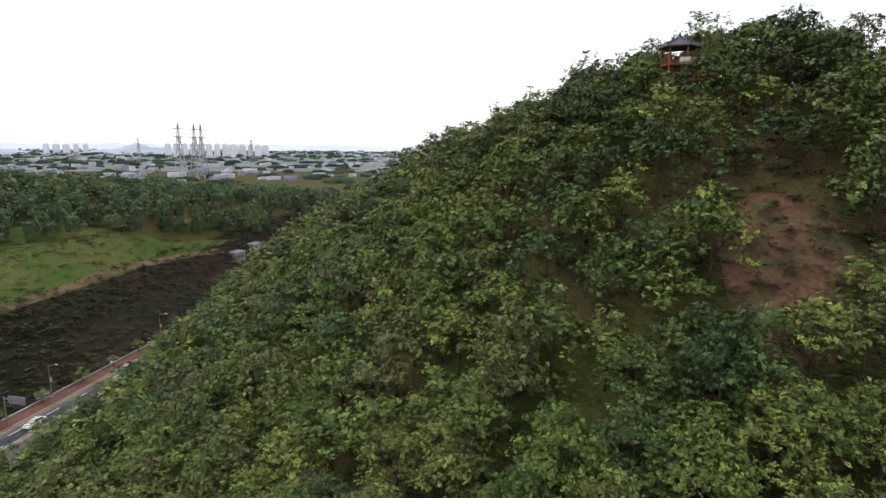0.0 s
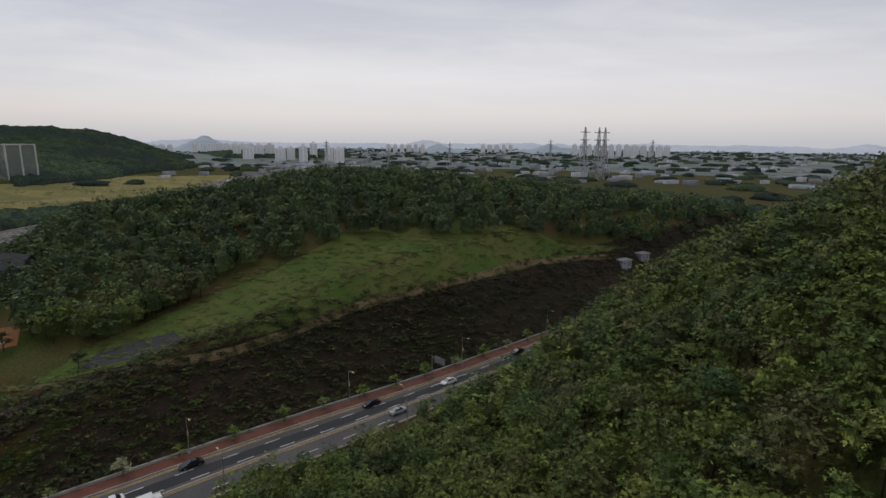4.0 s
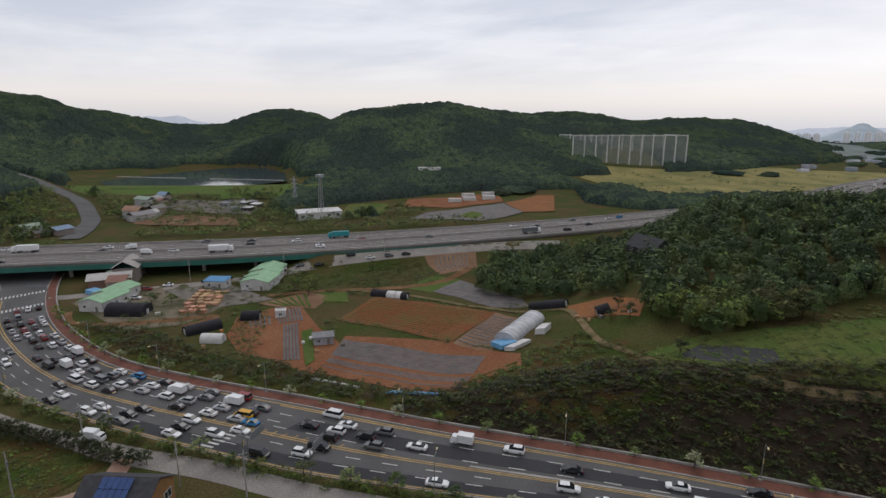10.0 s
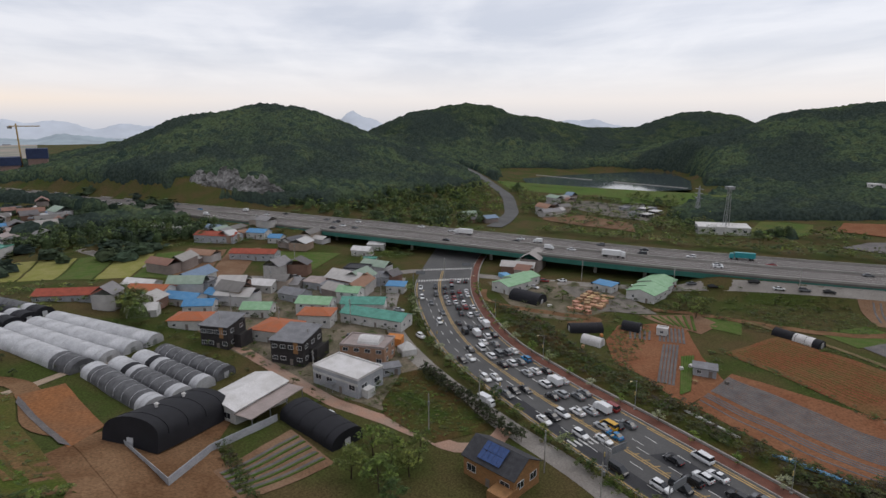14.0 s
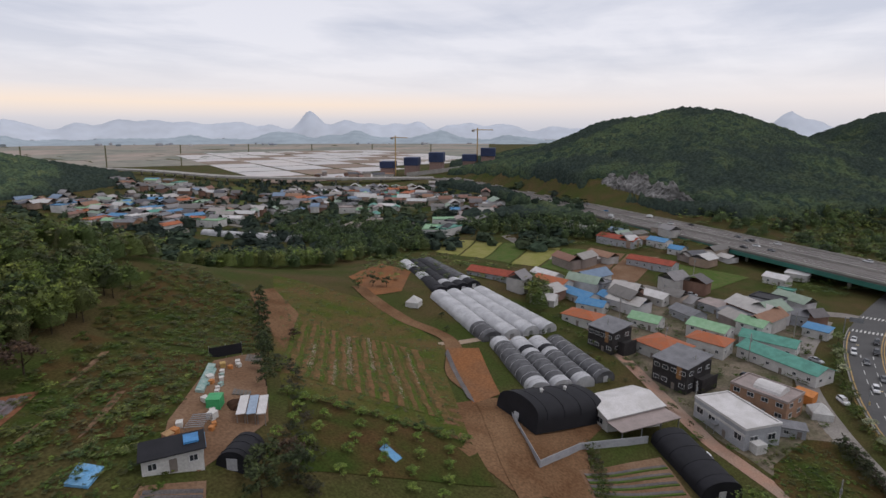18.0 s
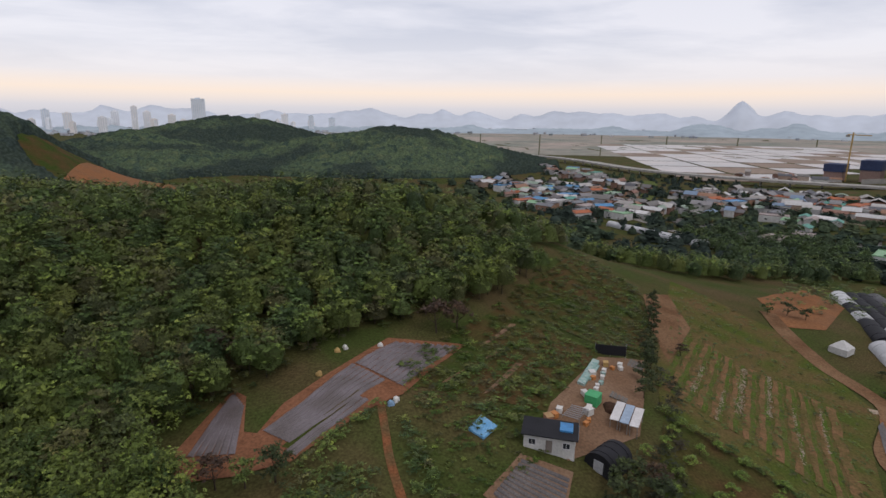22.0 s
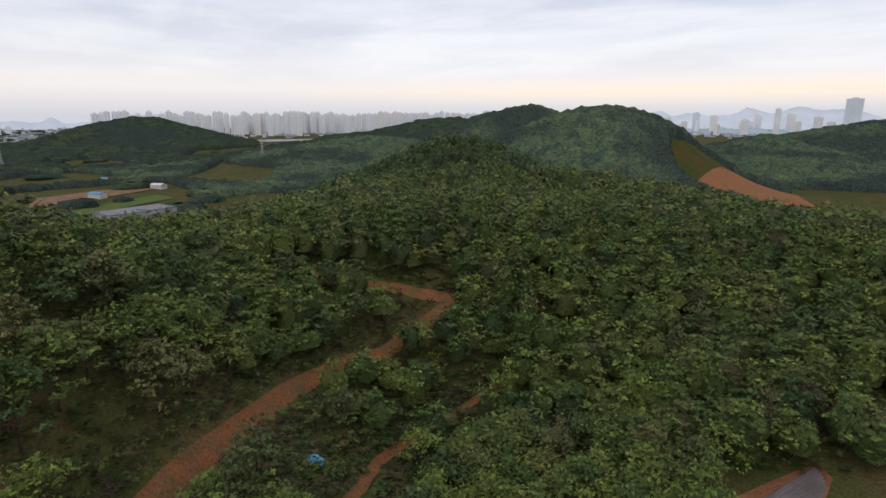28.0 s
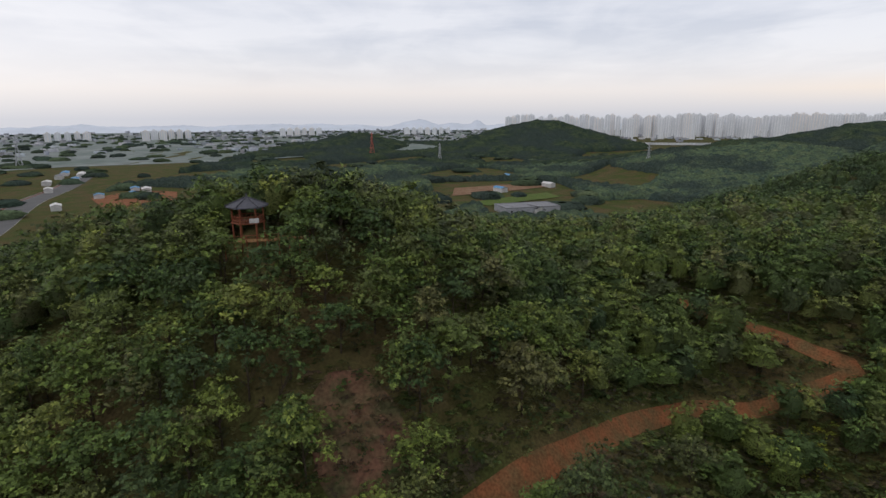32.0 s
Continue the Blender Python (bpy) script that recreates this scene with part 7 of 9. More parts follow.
gantry(32, -0.12, 0, "overhead road sign on a grey cantilever post")
gantry(-92, 1.05, 180, "overhead road sign on a grey cantilever post")
gantry(-104, 1.05, 180, "traffic camera gantry on a grey post")
for x in (-252, -262):
    gantry(x, 1.04 if x > -260 else -0.04, 180 if x > -260 else 0, "traffic signal mast at the junction")
ut = []
for x, y in ((-122, 6), (-134, 20), (-150, -26), (-166, -30), (-198, -20), (-206, -66), (-176, -60), (-232, -10), (-244, -60), (-262, 20), (-252, 86), (-232, 122), (-214, 168), (-272, -66), (-92, 38), (-104, 30), (-188, -44), (-226, -78), (-300, -60)):
    if ut:
        copy_thing(ut[0], place(x, y, (x * 7) % 180))
        continue
    root = new("utility_pole")
    part("pole", rod(bmesh.new(), (0, 0, -0.4), (0, 0, 10), 0.17, 0.11, 8), CONCRETE, root)
    part("crossarm", boxes((-0.9, 0.9, -0.05, 0.05, 9.2, 9.32)), METAL, root)
    part("crossarm", boxes((-0.7, 0.7, -0.05, 0.05, 8.4, 8.5)), METAL, root)
    part("transformer", rod(bmesh.new(), (0.32, 0, 7.2), (0.32, 0, 8.1), 0.24, n=8), POLE, root)
    tagged(root, "concrete utility pole with short crossarms", "utility pole", "utility poles")
    root.matrix_world = place(x, y)
    ut.append(root)
# yellow railing and planted strip on the near side of the road
rail = tagged(new("railing"), "low yellow railing between road and local lane", "railing")
kp = [lane_point(u, 1.0) for u in np.linspace(road_u(-190), road_u(-72), 56)]
pm = to_mesh("post", boxes((-0.06, 0.06, -0.06, 0.06, 0, 0.95)), YELLOW)
for a, b in zip(kp[:-1], kp[1:]):
    nx, ny = math.sin(radians(a[2])), -math.cos(radians(a[2]))
    p0 = (a[0] + nx * 1.2, a[1] + ny * 1.2)
    p1 = (b[0] + nx * 1.2, b[1] + ny * 1.2)
    share("post", pm, rail, pose(p0[0], p0[1], 0.1))
    for z in (0.5, 0.95):
        part("rail", rod(bmesh.new(), (p0[0], p0[1], z + 0.1), (p1[0], p1[1], z + 0.1), 0.05, n=4), YELLOW, rail)

LEAF_BRIGHT = leaf_mat("young_leaves", [(0.12, 0.19, 0.04), (0.16, 0.22, 0.05)], False, "Object", 30, 0.45)
BLOSSOM = leaf_mat("white_blossom", [(0.36, 0.38, 0.26), (0.16, 0.20, 0.08)], False, "Object", 30, 0.45)
LEAF_DARK = leaf_mat("dark_leaves", [(0.034, 0.048, 0.022), (0.050, 0.066, 0.026)], False, "Object", 30, 0.43)
PURPLE = leaf_mat("purple_leaves", [(0.060, 0.038, 0.030), (0.085, 0.055, 0.036)], False, "Object", 30, 0.43)
small_kits = {}
for nm_, lm in (("green", LEAF_BRIGHT), ("blossom", BLOSSOM), ("dark", LEAF_DARK), ("purple", PURPLE), ("wood", LEAF)):
    small_kits[nm_] = []
    for k in range(3):
        q, f, tp = crown(rng, 520, 0.06, 9)
        tq, tf = trunk(rng)
        small_kits[nm_].append((fast_mesh("crown", q, f, lm, None, tp), fast_mesh("trunk", tq, tf, BARK)))
TREE_TXT = {"green": "young bright green tree", "blossom": "small tree in white blossom", "dark": "dark evergreen tree", "purple": "tree with purplish-brown leaves", "wood": "leafy deciduous tree"}
tk = random.Random(5)


def tree(kind, x, y, h, w, where, group=""):
    root = new("tree")
    root.matrix_world = place(x, y, tk.uniform(0, 360), -0.08) @ Matrix.Diagonal((w * 1.25, w * 1.25, h, 1))
    cm, tm = small_kits[kind][tk.randrange(3)]
    share("crown", cm, root), share("trunk", tm, root)
    return tagged(root, TREE_TXT[kind] + " " + where, "tree", group)


x = -238.0
while x < 150:
    px_, py_, hd = lane_point(road_u(x), 0.0)
    nx, ny = -math.sin(radians(hd)), math.cos(radians(hd))
    kind = "blossom" if tk.random() < (0.45 if x < -40 else 0.2) else "green"
    h = tk.uniform(3.1, 4.8)
    tree(kind, px_ + nx * 2.6, py_ + ny * 2.6, h, h * 0.75, "on the red footway", "street trees")
    x += tk.uniform(8, 10.5)
x = -240.0
while x < -50:
    px_, py_, hd = lane_point(road_u(x), 1.0)
    nx, ny = math.sin(radians(hd)), -math.cos(radians(hd))
    h = tk.uniform(3.2, 5.0)
    tree("blossom" if tk.random() < 0.35 else "wood", px_ + nx * 2.0, py_ + ny * 2.0, h, h * 0.85, "beside the local lane", "street trees")
    x += tk.uniform(7, 9.5)
for k in range(15):
    f = k / 14
    tree("dark", -154 + 38 * f, 7 + 20 * f + math.sin(k) * 0.6, tk.uniform(3, 4.5), 2.6, "in the hedge along the lane", "hedge trees")
for x, y, h, kind in ((-112, -7, 8, "wood"), (-106, -3, 9, "wood"), (-103, -11, 8, "wood"), (-98, -5, 8.5, "wood"), (-109, 3, 7, "wood"), (-103, 1, 6.5, "wood"), (-92, -2, 7, "wood"), (-83, 7, 5, "wood"), (-80, 14, 6, "wood"), (-72, 26, 7, "wood"), (-66, 36, 7, "wood"), (-58, 44, 6, "wood"), (-50, 56, 6, "wood"),
                      (-206, 112, 7, "wood"), (-200, 117, 7.5, "wood"), (-194, 112, 6, "wood"), (-204, 121, 6, "wood"), (-212, 118, 5, "wood"), (-226, 62, 6, "wood"), (-222, 68, 5, "wood"),
                      (-82, 160, 4.5, "dark"), (-74, 152, 5.5, "dark"), (-79, 150, 4, "dark"), (-52, 136, 4.5, "dark"), (-70, 158, 6, "dark"), (19, -103, 8, "purple"), (-25, -111, 8, "purple"), (-30, -113, 7, "purple"), (-49, -64, 4.5, "purple"), (14, -71, 5.5, "purple"), (-92, -118, 4, "purple"),
                      (-44, -63, 6.5, "dark"), (-47, -60, 6, "dark"), (-41, -60, 5.5, "dark"), (6, -70, 6, "dark"), (10, -70, 5, "wood"), (-160, -146, 5, "dark"), (-156, -150, 6, "dark"), (-148, -150, 5, "wood"), (-144, -104, 2.6, "dark"), (-152, -112, 2.6, "dark"), (-150, -84, 2.4, "dark")):
    tree(kind, x, y, h, h * 0.85, "beside the fields")
for k in range(16):
    f = k / 15
    tree("dark", -104 + 42 * f + math.sin(k * 2.1), -150 + 62 * f, tk.uniform(4, 6.5), 3.6, "in the dark hedge beside the field", "hedge trees")
for k in range(13):
    f = k / 12
    tree("wood", -63 - 22 * f, -83 + 27 * f, tk.uniform(1.4, 2.4), 2.8, "in the low hedge across the field", "hedge trees")
for i in range(6):
    for j in range(5):
        tree("green", -64 - 3.6 * i + 4.2 * j + tk.uniform(-0.6, 0.6), -79 + 4.2 * i + 3.0 * j + tk.uniform(-0.6, 0.6), tk.uniform(1.6, 2.6), 2.3, "in the orchard", "orchard trees")


def bushes(name, poly, step, h, w, label, seed, leaves=44, size=0.14, avoid=True, material=None):
    g = np.random.default_rng(seed)
    p = np.array(poly)
    a, b = np.arange(p[:, 0].min(), p[:, 0].max(), step), np.arange(p[:, 1].min(), p[:, 1].max(), step)
    x, y = np.meshgrid(a, b)
    x, y = x.ravel() + g.uniform(-0.5, 0.5, x.size) * step, y.ravel() + g.uniform(-0.5, 0.5, y.size) * step
    m = inside(x, y, poly) & (polydist(x, y, HILL_ROAD)[0] > 10) & (polydist(x, y, TRACK)[0] > 2.3) & (polydist(x, y, TRACK_LOW)[0] > 1.7)
    if avoid:
        m &= (polydist(x, y, KERB_FAR)[0] > 4.5)
    x, y = x[m], y[m]
    return plant(name, x, y, leaves, size, 5, h, w, seed, label, stems=False, kinds=4, category="shrubs", material=material or LEAF_FAR)


bank_poly = [(p[0], p[1]) for p in foot_line[::6]] + [(p[0], p[1]) for p in top_line[::-6]]
bushes("shrubs", bank_poly, 2.5, (0.7, 2.0), (1.8, 3.2), "dark scrub covering the steep cutting", 31, 34, 0.16, material=LEAF_SCRUB)
crest = [tuple(np.array(p) * 0.45 + np.array(q) * 0.55) for p, q in zip(foot_line[::5], top_line[::5])] + [tuple(np.array(p) * 0.14 + np.array(q) * 0.86) for p, q in zip(foot_line[::-5], top_line[::-5])]
bushes("shrubs", crest, 2.1, (0.5, 1.6), (1.6, 3.0), "dull green scrub along the top of the cutting", 47, 30, 0.15, material=LEAF_SCRUB)
west_bank = [p for p in foot_line[:46:4]] + [p for p in top_line[44::-4]]
bushes("shrubs", west_bank, 2.3, (0.8, 2.2), (1.8, 3.4), "leafy shrubs on the western end of the bank", 48, 36, 0.14, material=LEAF_UNDER)
bushes("shrubs", [(-225, 36), (-182, 41), (-148, 54), (-119, 69), (-84, 87), (-84, 93), (-130, 76), (-160, 61), (-200, 52)], 2.6, (1.2, 2.8), (2.2, 3.6), "dense green shrubs between road and fields", 32, material=LEAF_UNDER)
bushes("shrubs", [(-95, 94), (-60, 103), (-30, 118), (-20, 130), (-60, 132), (-84, 140), (-88, 118)], 3.0, (0.7, 1.8), (1.8, 3.2), "scattered scrub on the rough slope", 33, material=LEAF_WEED)
bushes("shrubs", [(-30, 76), (-90, 36), (-84, 8), (-60, -30), (-40, -52), (-20, -56), (20, -62), (38, -40), (36, -12), (18, 10), (6, 40), (-18, 66)], 3.4, (0.8, 2.6), (2, 3.6), "rough scrub on the slope below the hill", 34)
bushes("shrubs", GLADE, 1.9, (0.6, 1.8), (1.8, 3.2), "low scrub and weeds in the hillside clearing", 35, material=LEAF_UNDER)
bushes("shrubs", [(44, -12), (46, 10), (58, 14), (70, 13), (72, 2), (68, -14), (56, -20)], 1.7, (0.4, 1.7), (1.4, 2.8), "weeds and scrub on the landslip", 36, 30, material=LEAF_UNDER)
bushes("shrubs", [(50, -4), (52, 10), (60, 13), (69, 11), (69, -2), (60, -8)], 1.9, (0.3, 1.1), (1.2, 2.6), "withered brown brambles on the landslip", 46, 30, 0.13, material=LEAF_DEAD)
for x, y, h, w in ((96, 15, 10.5, 7), (98, 9, 10, 7), (94, 10, 9.5, 6.5), (102, 13, 10.5, 7.5), (97, 4, 9.5, 6.5)):
    tree("dark", x, y, h, w, "on the hilltop behind the pavilion")
bushes("shrubs", [(-12, -92), (-40, -80), (-62, -108), (-80, -112), (-92, -134), (-104, -158), (-92, -186), (-60, -148), (-40, -124)], 3.4, (0.5, 1.5), (1.6, 3.2), "low scrub on grassy terraces", 37, material=LEAF_WEED)
bushes("shrubs", [(-60, 132), (-26, 138), (14, 162), (82, 199), (132, 220), (109, 216), (24, 200), (-24, 178), (-38, 154), (-55, 148)], 3.0, (0.15, 0.4), (2.0, 4.0), "tufts of tall grass on the meadow", 38, 20, 0.2, material=LEAF_GRASS)
bushes("shrubs", [(-245, -110), (-150, -95), (-140, -40), (-128, 8), (-180, 0), (-255, 0)], 6.0, (0.8, 2.6), (1.8, 3.4), "garden shrubs between the houses", 39, material=LEAF_WEED)
bushes("shrubs", [(-250, 40), (-205, 50), (-188, 60), (-200, 110), (-180, 130), (-200, 180), (-230, 130), (-245, 80)], 5.5, (0.8, 2.4), (1.8, 3.4), "scrub at the field edges", 40, material=LEAF_WEED)
bushes("shrubs", [(-362, -60), (-338, -80), (-312, -222), (-345, -230), (-385, -120)], 7.0, (1.2, 4.0), (2.4, 5), "hedges and shrubs among the fields", 41)
bushes("shrubs", [(-248, -205), (-200, -200), (-160, -160), (-238, -100), (-252, -140)], 7.0, (1.2, 4.0), (2.4, 5), "hedges and shrubs among the fields", 42)
bushes("shrubs", [(-300, -30), (-280, -20), (-330, 24), (-350, 0)], 6.0, (1.2, 4.0), (2.4, 5), "shrubs beside the motorway bank", 43)


def verge_strip(x0, x1, f, o0, o1, flip):
    """The ground between two offsets from a kerb."""
    a, b = [], []
    for u in np.linspace(road_u(x0), road_u(x1), 22):
        px_, py_, hd = lane_point(u, f)
        nx, ny = -math.sin(radians(hd)) * flip, math.cos(radians(hd)) * flip
        a.append((px_ + nx * o0, py_ + ny * o0)), b.append((px_ + nx * o1, py_ + ny * o1))
    return a + b[::-1]


bushes("shrubs", verge_strip(-236, -64, 1.0, 1.5, 3.6, -1), 1.5, (0.9, 2.4), (1.6, 2.8), "leafy hedge between road and local lane", 85, avoid=False, material=LEAF_WEED)
bushes("shrubs", verge_strip(-60, 120, 1.0, 1.2, 8.0, -1), 2.6, (0.9, 2.6), (1.8, 3.2), "shrubs along the foot of the wooded hill", 88, avoid=False, material=LEAF_UNDER)
bushes("shrubs", [(-155, 4), (-116, 25), (-117.5, 27.5), (-157, 7)], 1.3, (1.6, 3.4), (1.8, 2.8), "dense dark hedge along the lane", 86, avoid=False, material=LEAF_SCRUB)
bushes("shrubs", [(-92, -30), (-112, -41), (-114, -39), (-94, -27)], 1.2, (0.8, 1.8), (1.2, 2.0), "low hedge beside the barn fence", 87, avoid=False, material=LEAF_UNDER)
bushes("shrubs", [(-117, 5), (-124, 22), (-140, 12), (-152, 3), (-150, -4), (-140, -8), (-130, -5)], 1.8, (0.15, 0.5), (1.2, 2.2), "tall grass on the overgrown lot", 89, 16, 0.2, material=LEAF_WEED)
for k, pts in enumerate(([(-167, 103), (-118, 118.5), (-118, 121), (-166, 107)], [(-128, 153), (-176, 132), (-179, 136), (-128, 158)], [(-150, 98), (-163, 104), (-165, 101), (-150, 94)], [(-118, 122), (-92, 123), (-84, 113), (-82, 128), (-100, 126)], [(-130, 156), (-108, 158), (-104, 163), (-130, 166)], [(-205, 118), (-178, 126), (-180, 132), (-205, 124)],
                         [(-184, 76), (-160, 64), (-150, 68), (-188, 92), (-196, 88)], [(-240, 98), (-205, 104), (-200, 112), (-222, 132), (-238, 120)], [(-200, 134), (-184, 140), (-172, 170), (-182, 175), (-204, 182), (-214, 160)])):
    bushes("shrubs", pts, 1.9, (0.2, 0.9), (1.2, 2.4), "rough grass and weeds along the field edge", 100 + k, 18, 0.18, material=LEAF_WEED)


for k, pts in enumerate(([(-43, -108), (-40, -106), (-15, -81), (-17, -80)], [(-50, -105), (-48, -103), (-22, -76), (-24, -75)], [(-53, -100), (-51, -98), (-29, -78), (-31, -77)], [(-36, -108), (-33, -106), (-13, -87), (-14, -90)], [(-10, -84), (-8, -84), (4, -72), (2, -70)], [(-14, -76), (-12, -84), (-13, -64), (-18, -62)], [(-8, -70), (6, -71), (2, -62), (-7, -62)])):
    bushes("shrubs", pts, 1.5, (0.5, 1.6), (1.4, 2.6), "row of bright weeds along a terrace edge", 70 + k, 40, 0.15, material=LEAF_FAR)
bushes("shrubs", [(-60, -106), (-38, -82), (-34, -70), (-28, -66), (-14, -62), (-14, -88), (-30, -104), (-46, -118)], 2.2, (0.15, 0.55), (1.4, 2.8), "tufts of rough grass on the terraces", 80, 18, 0.2, material=LEAF_WEED)
bushes("shrubs", [(-42, -62), (-60, -78), (-76, -106), (-80, -104), (-66, -80), (-56, -66), (-48, -56)], 2.6, (0.8, 2.4), (1.8, 3.2), "dark shrubs behind the farm yard", 81, material=LEAF_SCRUB)
bushes("shrubs", [(-128, -174), (-142, -134), (-132, -98), (-118, -88), (-88, -58), (-66, -84), (-80, -108)], 2.8, (0.1, 0.35), (1.4, 2.8), "low weeds in the striped field", 82, 14, 0.2, material=LEAF_WEED)
bushes("shrubs", [(-48, -132), (-66, -112), (-80, -112), (-92, -134), (-104, -158), (-96, -186), (-72, -158)], 2.6, (0.2, 0.9), (1.6, 3.0), "rough grass on the slope above the yard", 83, 20, 0.2, material=LEAF_WEED)
bushes("shrubs", [(38, -66), (30, -84), (28, -98), (40, -100), (52, -86), (50, -70)], 2.4, (0.8, 2.2), (1.8, 3.2), "shrubs in the gap of the wood", 84, material=LEAF_UNDER)

YELLOW_BLOOM = leaf_mat("yellow_blossom", [(0.30, 0.28, 0.03), (0.20, 0.22, 0.04)], True, "Position", 5, 0.46)
bushes("flowering_shrubs", [(76, -74), (85, -76), (86, -66), (80, -62)], 1.5, (0.7, 1.5), (1.2, 2.0), "yellow-flowering bushes beside the earth track", 95, 40, 0.13, material=YELLOW_BLOOM)

# ---- farm yard clutter ----
NET_TEAL = mat("teal_netting", (0.16, 0.30, 0.27), 0.8, 0.3, 1, 8, (0.35, 0.42, 0.38), coord="Position")
TARP_GREEN = mat("green_tarpaulin", (0.06, 0.36, 0.14), 0.55, 0.2, 1, 6, bump=0.4)
SACK = mat("white_sack", (0.62, 0.60, 0.56), 0.8, 0.2, 2, 8, bump=0.5)
CRATE = mat("orange_crate", (0.50, 0.20, 0.06), 0.6, 0.25, 2, 8)
PALE_WOOD = mat("pale_timber", (0.40, 0.24, 0.12), 0.85, 0.35, 1.5, 8, rnd=0.8)
OLD_PLANK = mat("grey_plank", (0.17, 0.15, 0.13), 0.9, 0.3, 1, 8)


def heap(name, x, y, r, h, material, label, category, seed, long=1.0, turn=0.0):
    """A rounded, uneven pile."""
    g = np.random.default_rng(seed)
    q, f = mound(g, 4, 10, 1.0, 0.0, 1.0)
    me = mesh_from(name, np.concatenate([q * (r * long, r, h), [(0, 0, h)]]), [tuple(p) for p in f] + [(40 + k, 40 + (k + 1) % 10, 50) for k in range(10)], material, True)
    o = new(name, me)
    o.matrix_world = place(x, y, turn, -0.05)
    return tagged(o, label, category)


def crate_at(x, y, w, d, h, turn, material, label, category="crate", name="crate", lid=None):
    root = new(name)
    part("body", boxes((-w / 2, w / 2, -d / 2, d / 2, 0, h, 0, 0.05)), material, root)
    part("rim", boxes((-w / 2 - 0.03, w / 2 + 0.03, -d / 2 - 0.03, d / 2 + 0.03, h, h + 0.08)), lid or material, root)
    root.matrix_world = place(x, y, turn, 0.12)
    return tagged(root, label, category)


crate_at(-49, -84.5, 2.6, 2.4, 1.9, 42, TARP_GREEN, "green tarpaulin pulled over a square stack", "tarpaulin", "tarpaulin")
for k, (x, y, w, mt_, lb) in enumerate(((-46, -80.4, 1.6, SACK, "white sacks stacked on the ground"), (-47, -82, 1.1, SACK, "white sack beside the stack"), (-48.6, -87, 1.3, SACK, "white plastic box in the yard"), (-52, -89, 0.9, SACK, "white plastic box in the yard"), (-53, -90.4, 0.8, SACK, "white plastic box in the yard"), (-54.4, -91.6, 0.9, NET_TEAL, "teal plastic box in the yard"),
                                         (-56, -94, 1.0, SACK, "white plastic box in the yard"), (-57, -95.6, 0.9, NET_TEAL, "teal plastic box in the yard"), (-58, -97, 1.0, SACK, "white plastic box in the yard"), (-54.2, -95, 1.5, SACK, "pale sacks with orange straps"), (-53.6, -93.4, 1.0, CRATE, "orange plastic crate in the yard"), (-60, -100, 1.3, YELLOW, "yellow plastic crate in the yard"), (-60.8, -98.6, 0.9, CRATE, "orange plastic crate in the yard"),
                                         (-64, -101, 1.2, SACK, "white plastic box in the yard"), (-63, -99, 1.0, SACK, "white plastic box in the yard"), (-44, -77.2, 0.9, CRATE, "orange pot crate in the yard"), (-45, -78.2, 0.8, CRATE, "orange pot crate in the yard"), (-39, -79, 1.2, CRATE, "brown wooden pallets in the yard"), (-40.5, -80.4, 1.2, SACK, "white sack beside the pallets"), (-37.5, -78, 1.6, PALE_WOOD, "pale timber offcuts in the yard"))):
    crate_at(x, y, w, w * 0.8, w * 0.7, 20 + 37 * k % 90, mt_, lb)
for k, (a0, a1) in enumerate((((-49, -91), (-58, -102)), ((-51.5, -93.5), (-57, -100)))):
    slab("netting", [a0, a1, (a1[0] - 1.1, a1[1] + 0.9), (a0[0] - 1.1, a0[1] + 0.9)], 0.15, 0.55 - 0.2 * k, NET_TEAL, "strip of teal and white netting over seedlings", "netting")
rk = new("frame_rack")
for k in range(7):
    part("rail", rod(bmesh.new(), (-2.0 + k * 0.66, -1.5, 0.9), (-2.0 + k * 0.66, 1.5, 1.0), 0.09, n=5), METAL, rk)
for x, y in ((-2, -1.5), (2, -1.5), (2, 1.5), (-2, 1.5)):
    part("leg", rod(bmesh.new(), (x, y, -0.1), (x, y, 0.95), 0.07, n=5), METAL, rk)
rk.matrix_world = place(-43, -79.3, 42, 0.1)
tagged(rk, "low metal pipe rack in the farm yard", "rack")
pb = new("plank_bed")
for k in range(5):
    part("plank", boxes((0, 27, -1.6 + k * 0.66, -1.06 + k * 0.66, 0.12, 0.3)), OLD_PLANK, pb)
bm = bmesh.new()
for o in list(pb.children):
    for vv in o.data.vertices:
        wx, wy = -55 + vv.co.x * -0.634 - vv.co.y * 0.773, -86 + vv.co.x * -0.773 + vv.co.y * 0.634
        vv.co = (wx, wy, float(ground(wx, wy)) + vv.co.z + 0.1)
bm.free()
tagged(pb, "long bed of weathered grey planks", "plank bed")
heap("soil_heap", -52, -83, 1.7, 1.0, mat("dark_earth", (0.075, 0.042, 0.028), 0.95, 0.3, 1, 6, bump=0.6), "heap of dark brown earth in the yard", "soil heap", 3, 1.3, 40)
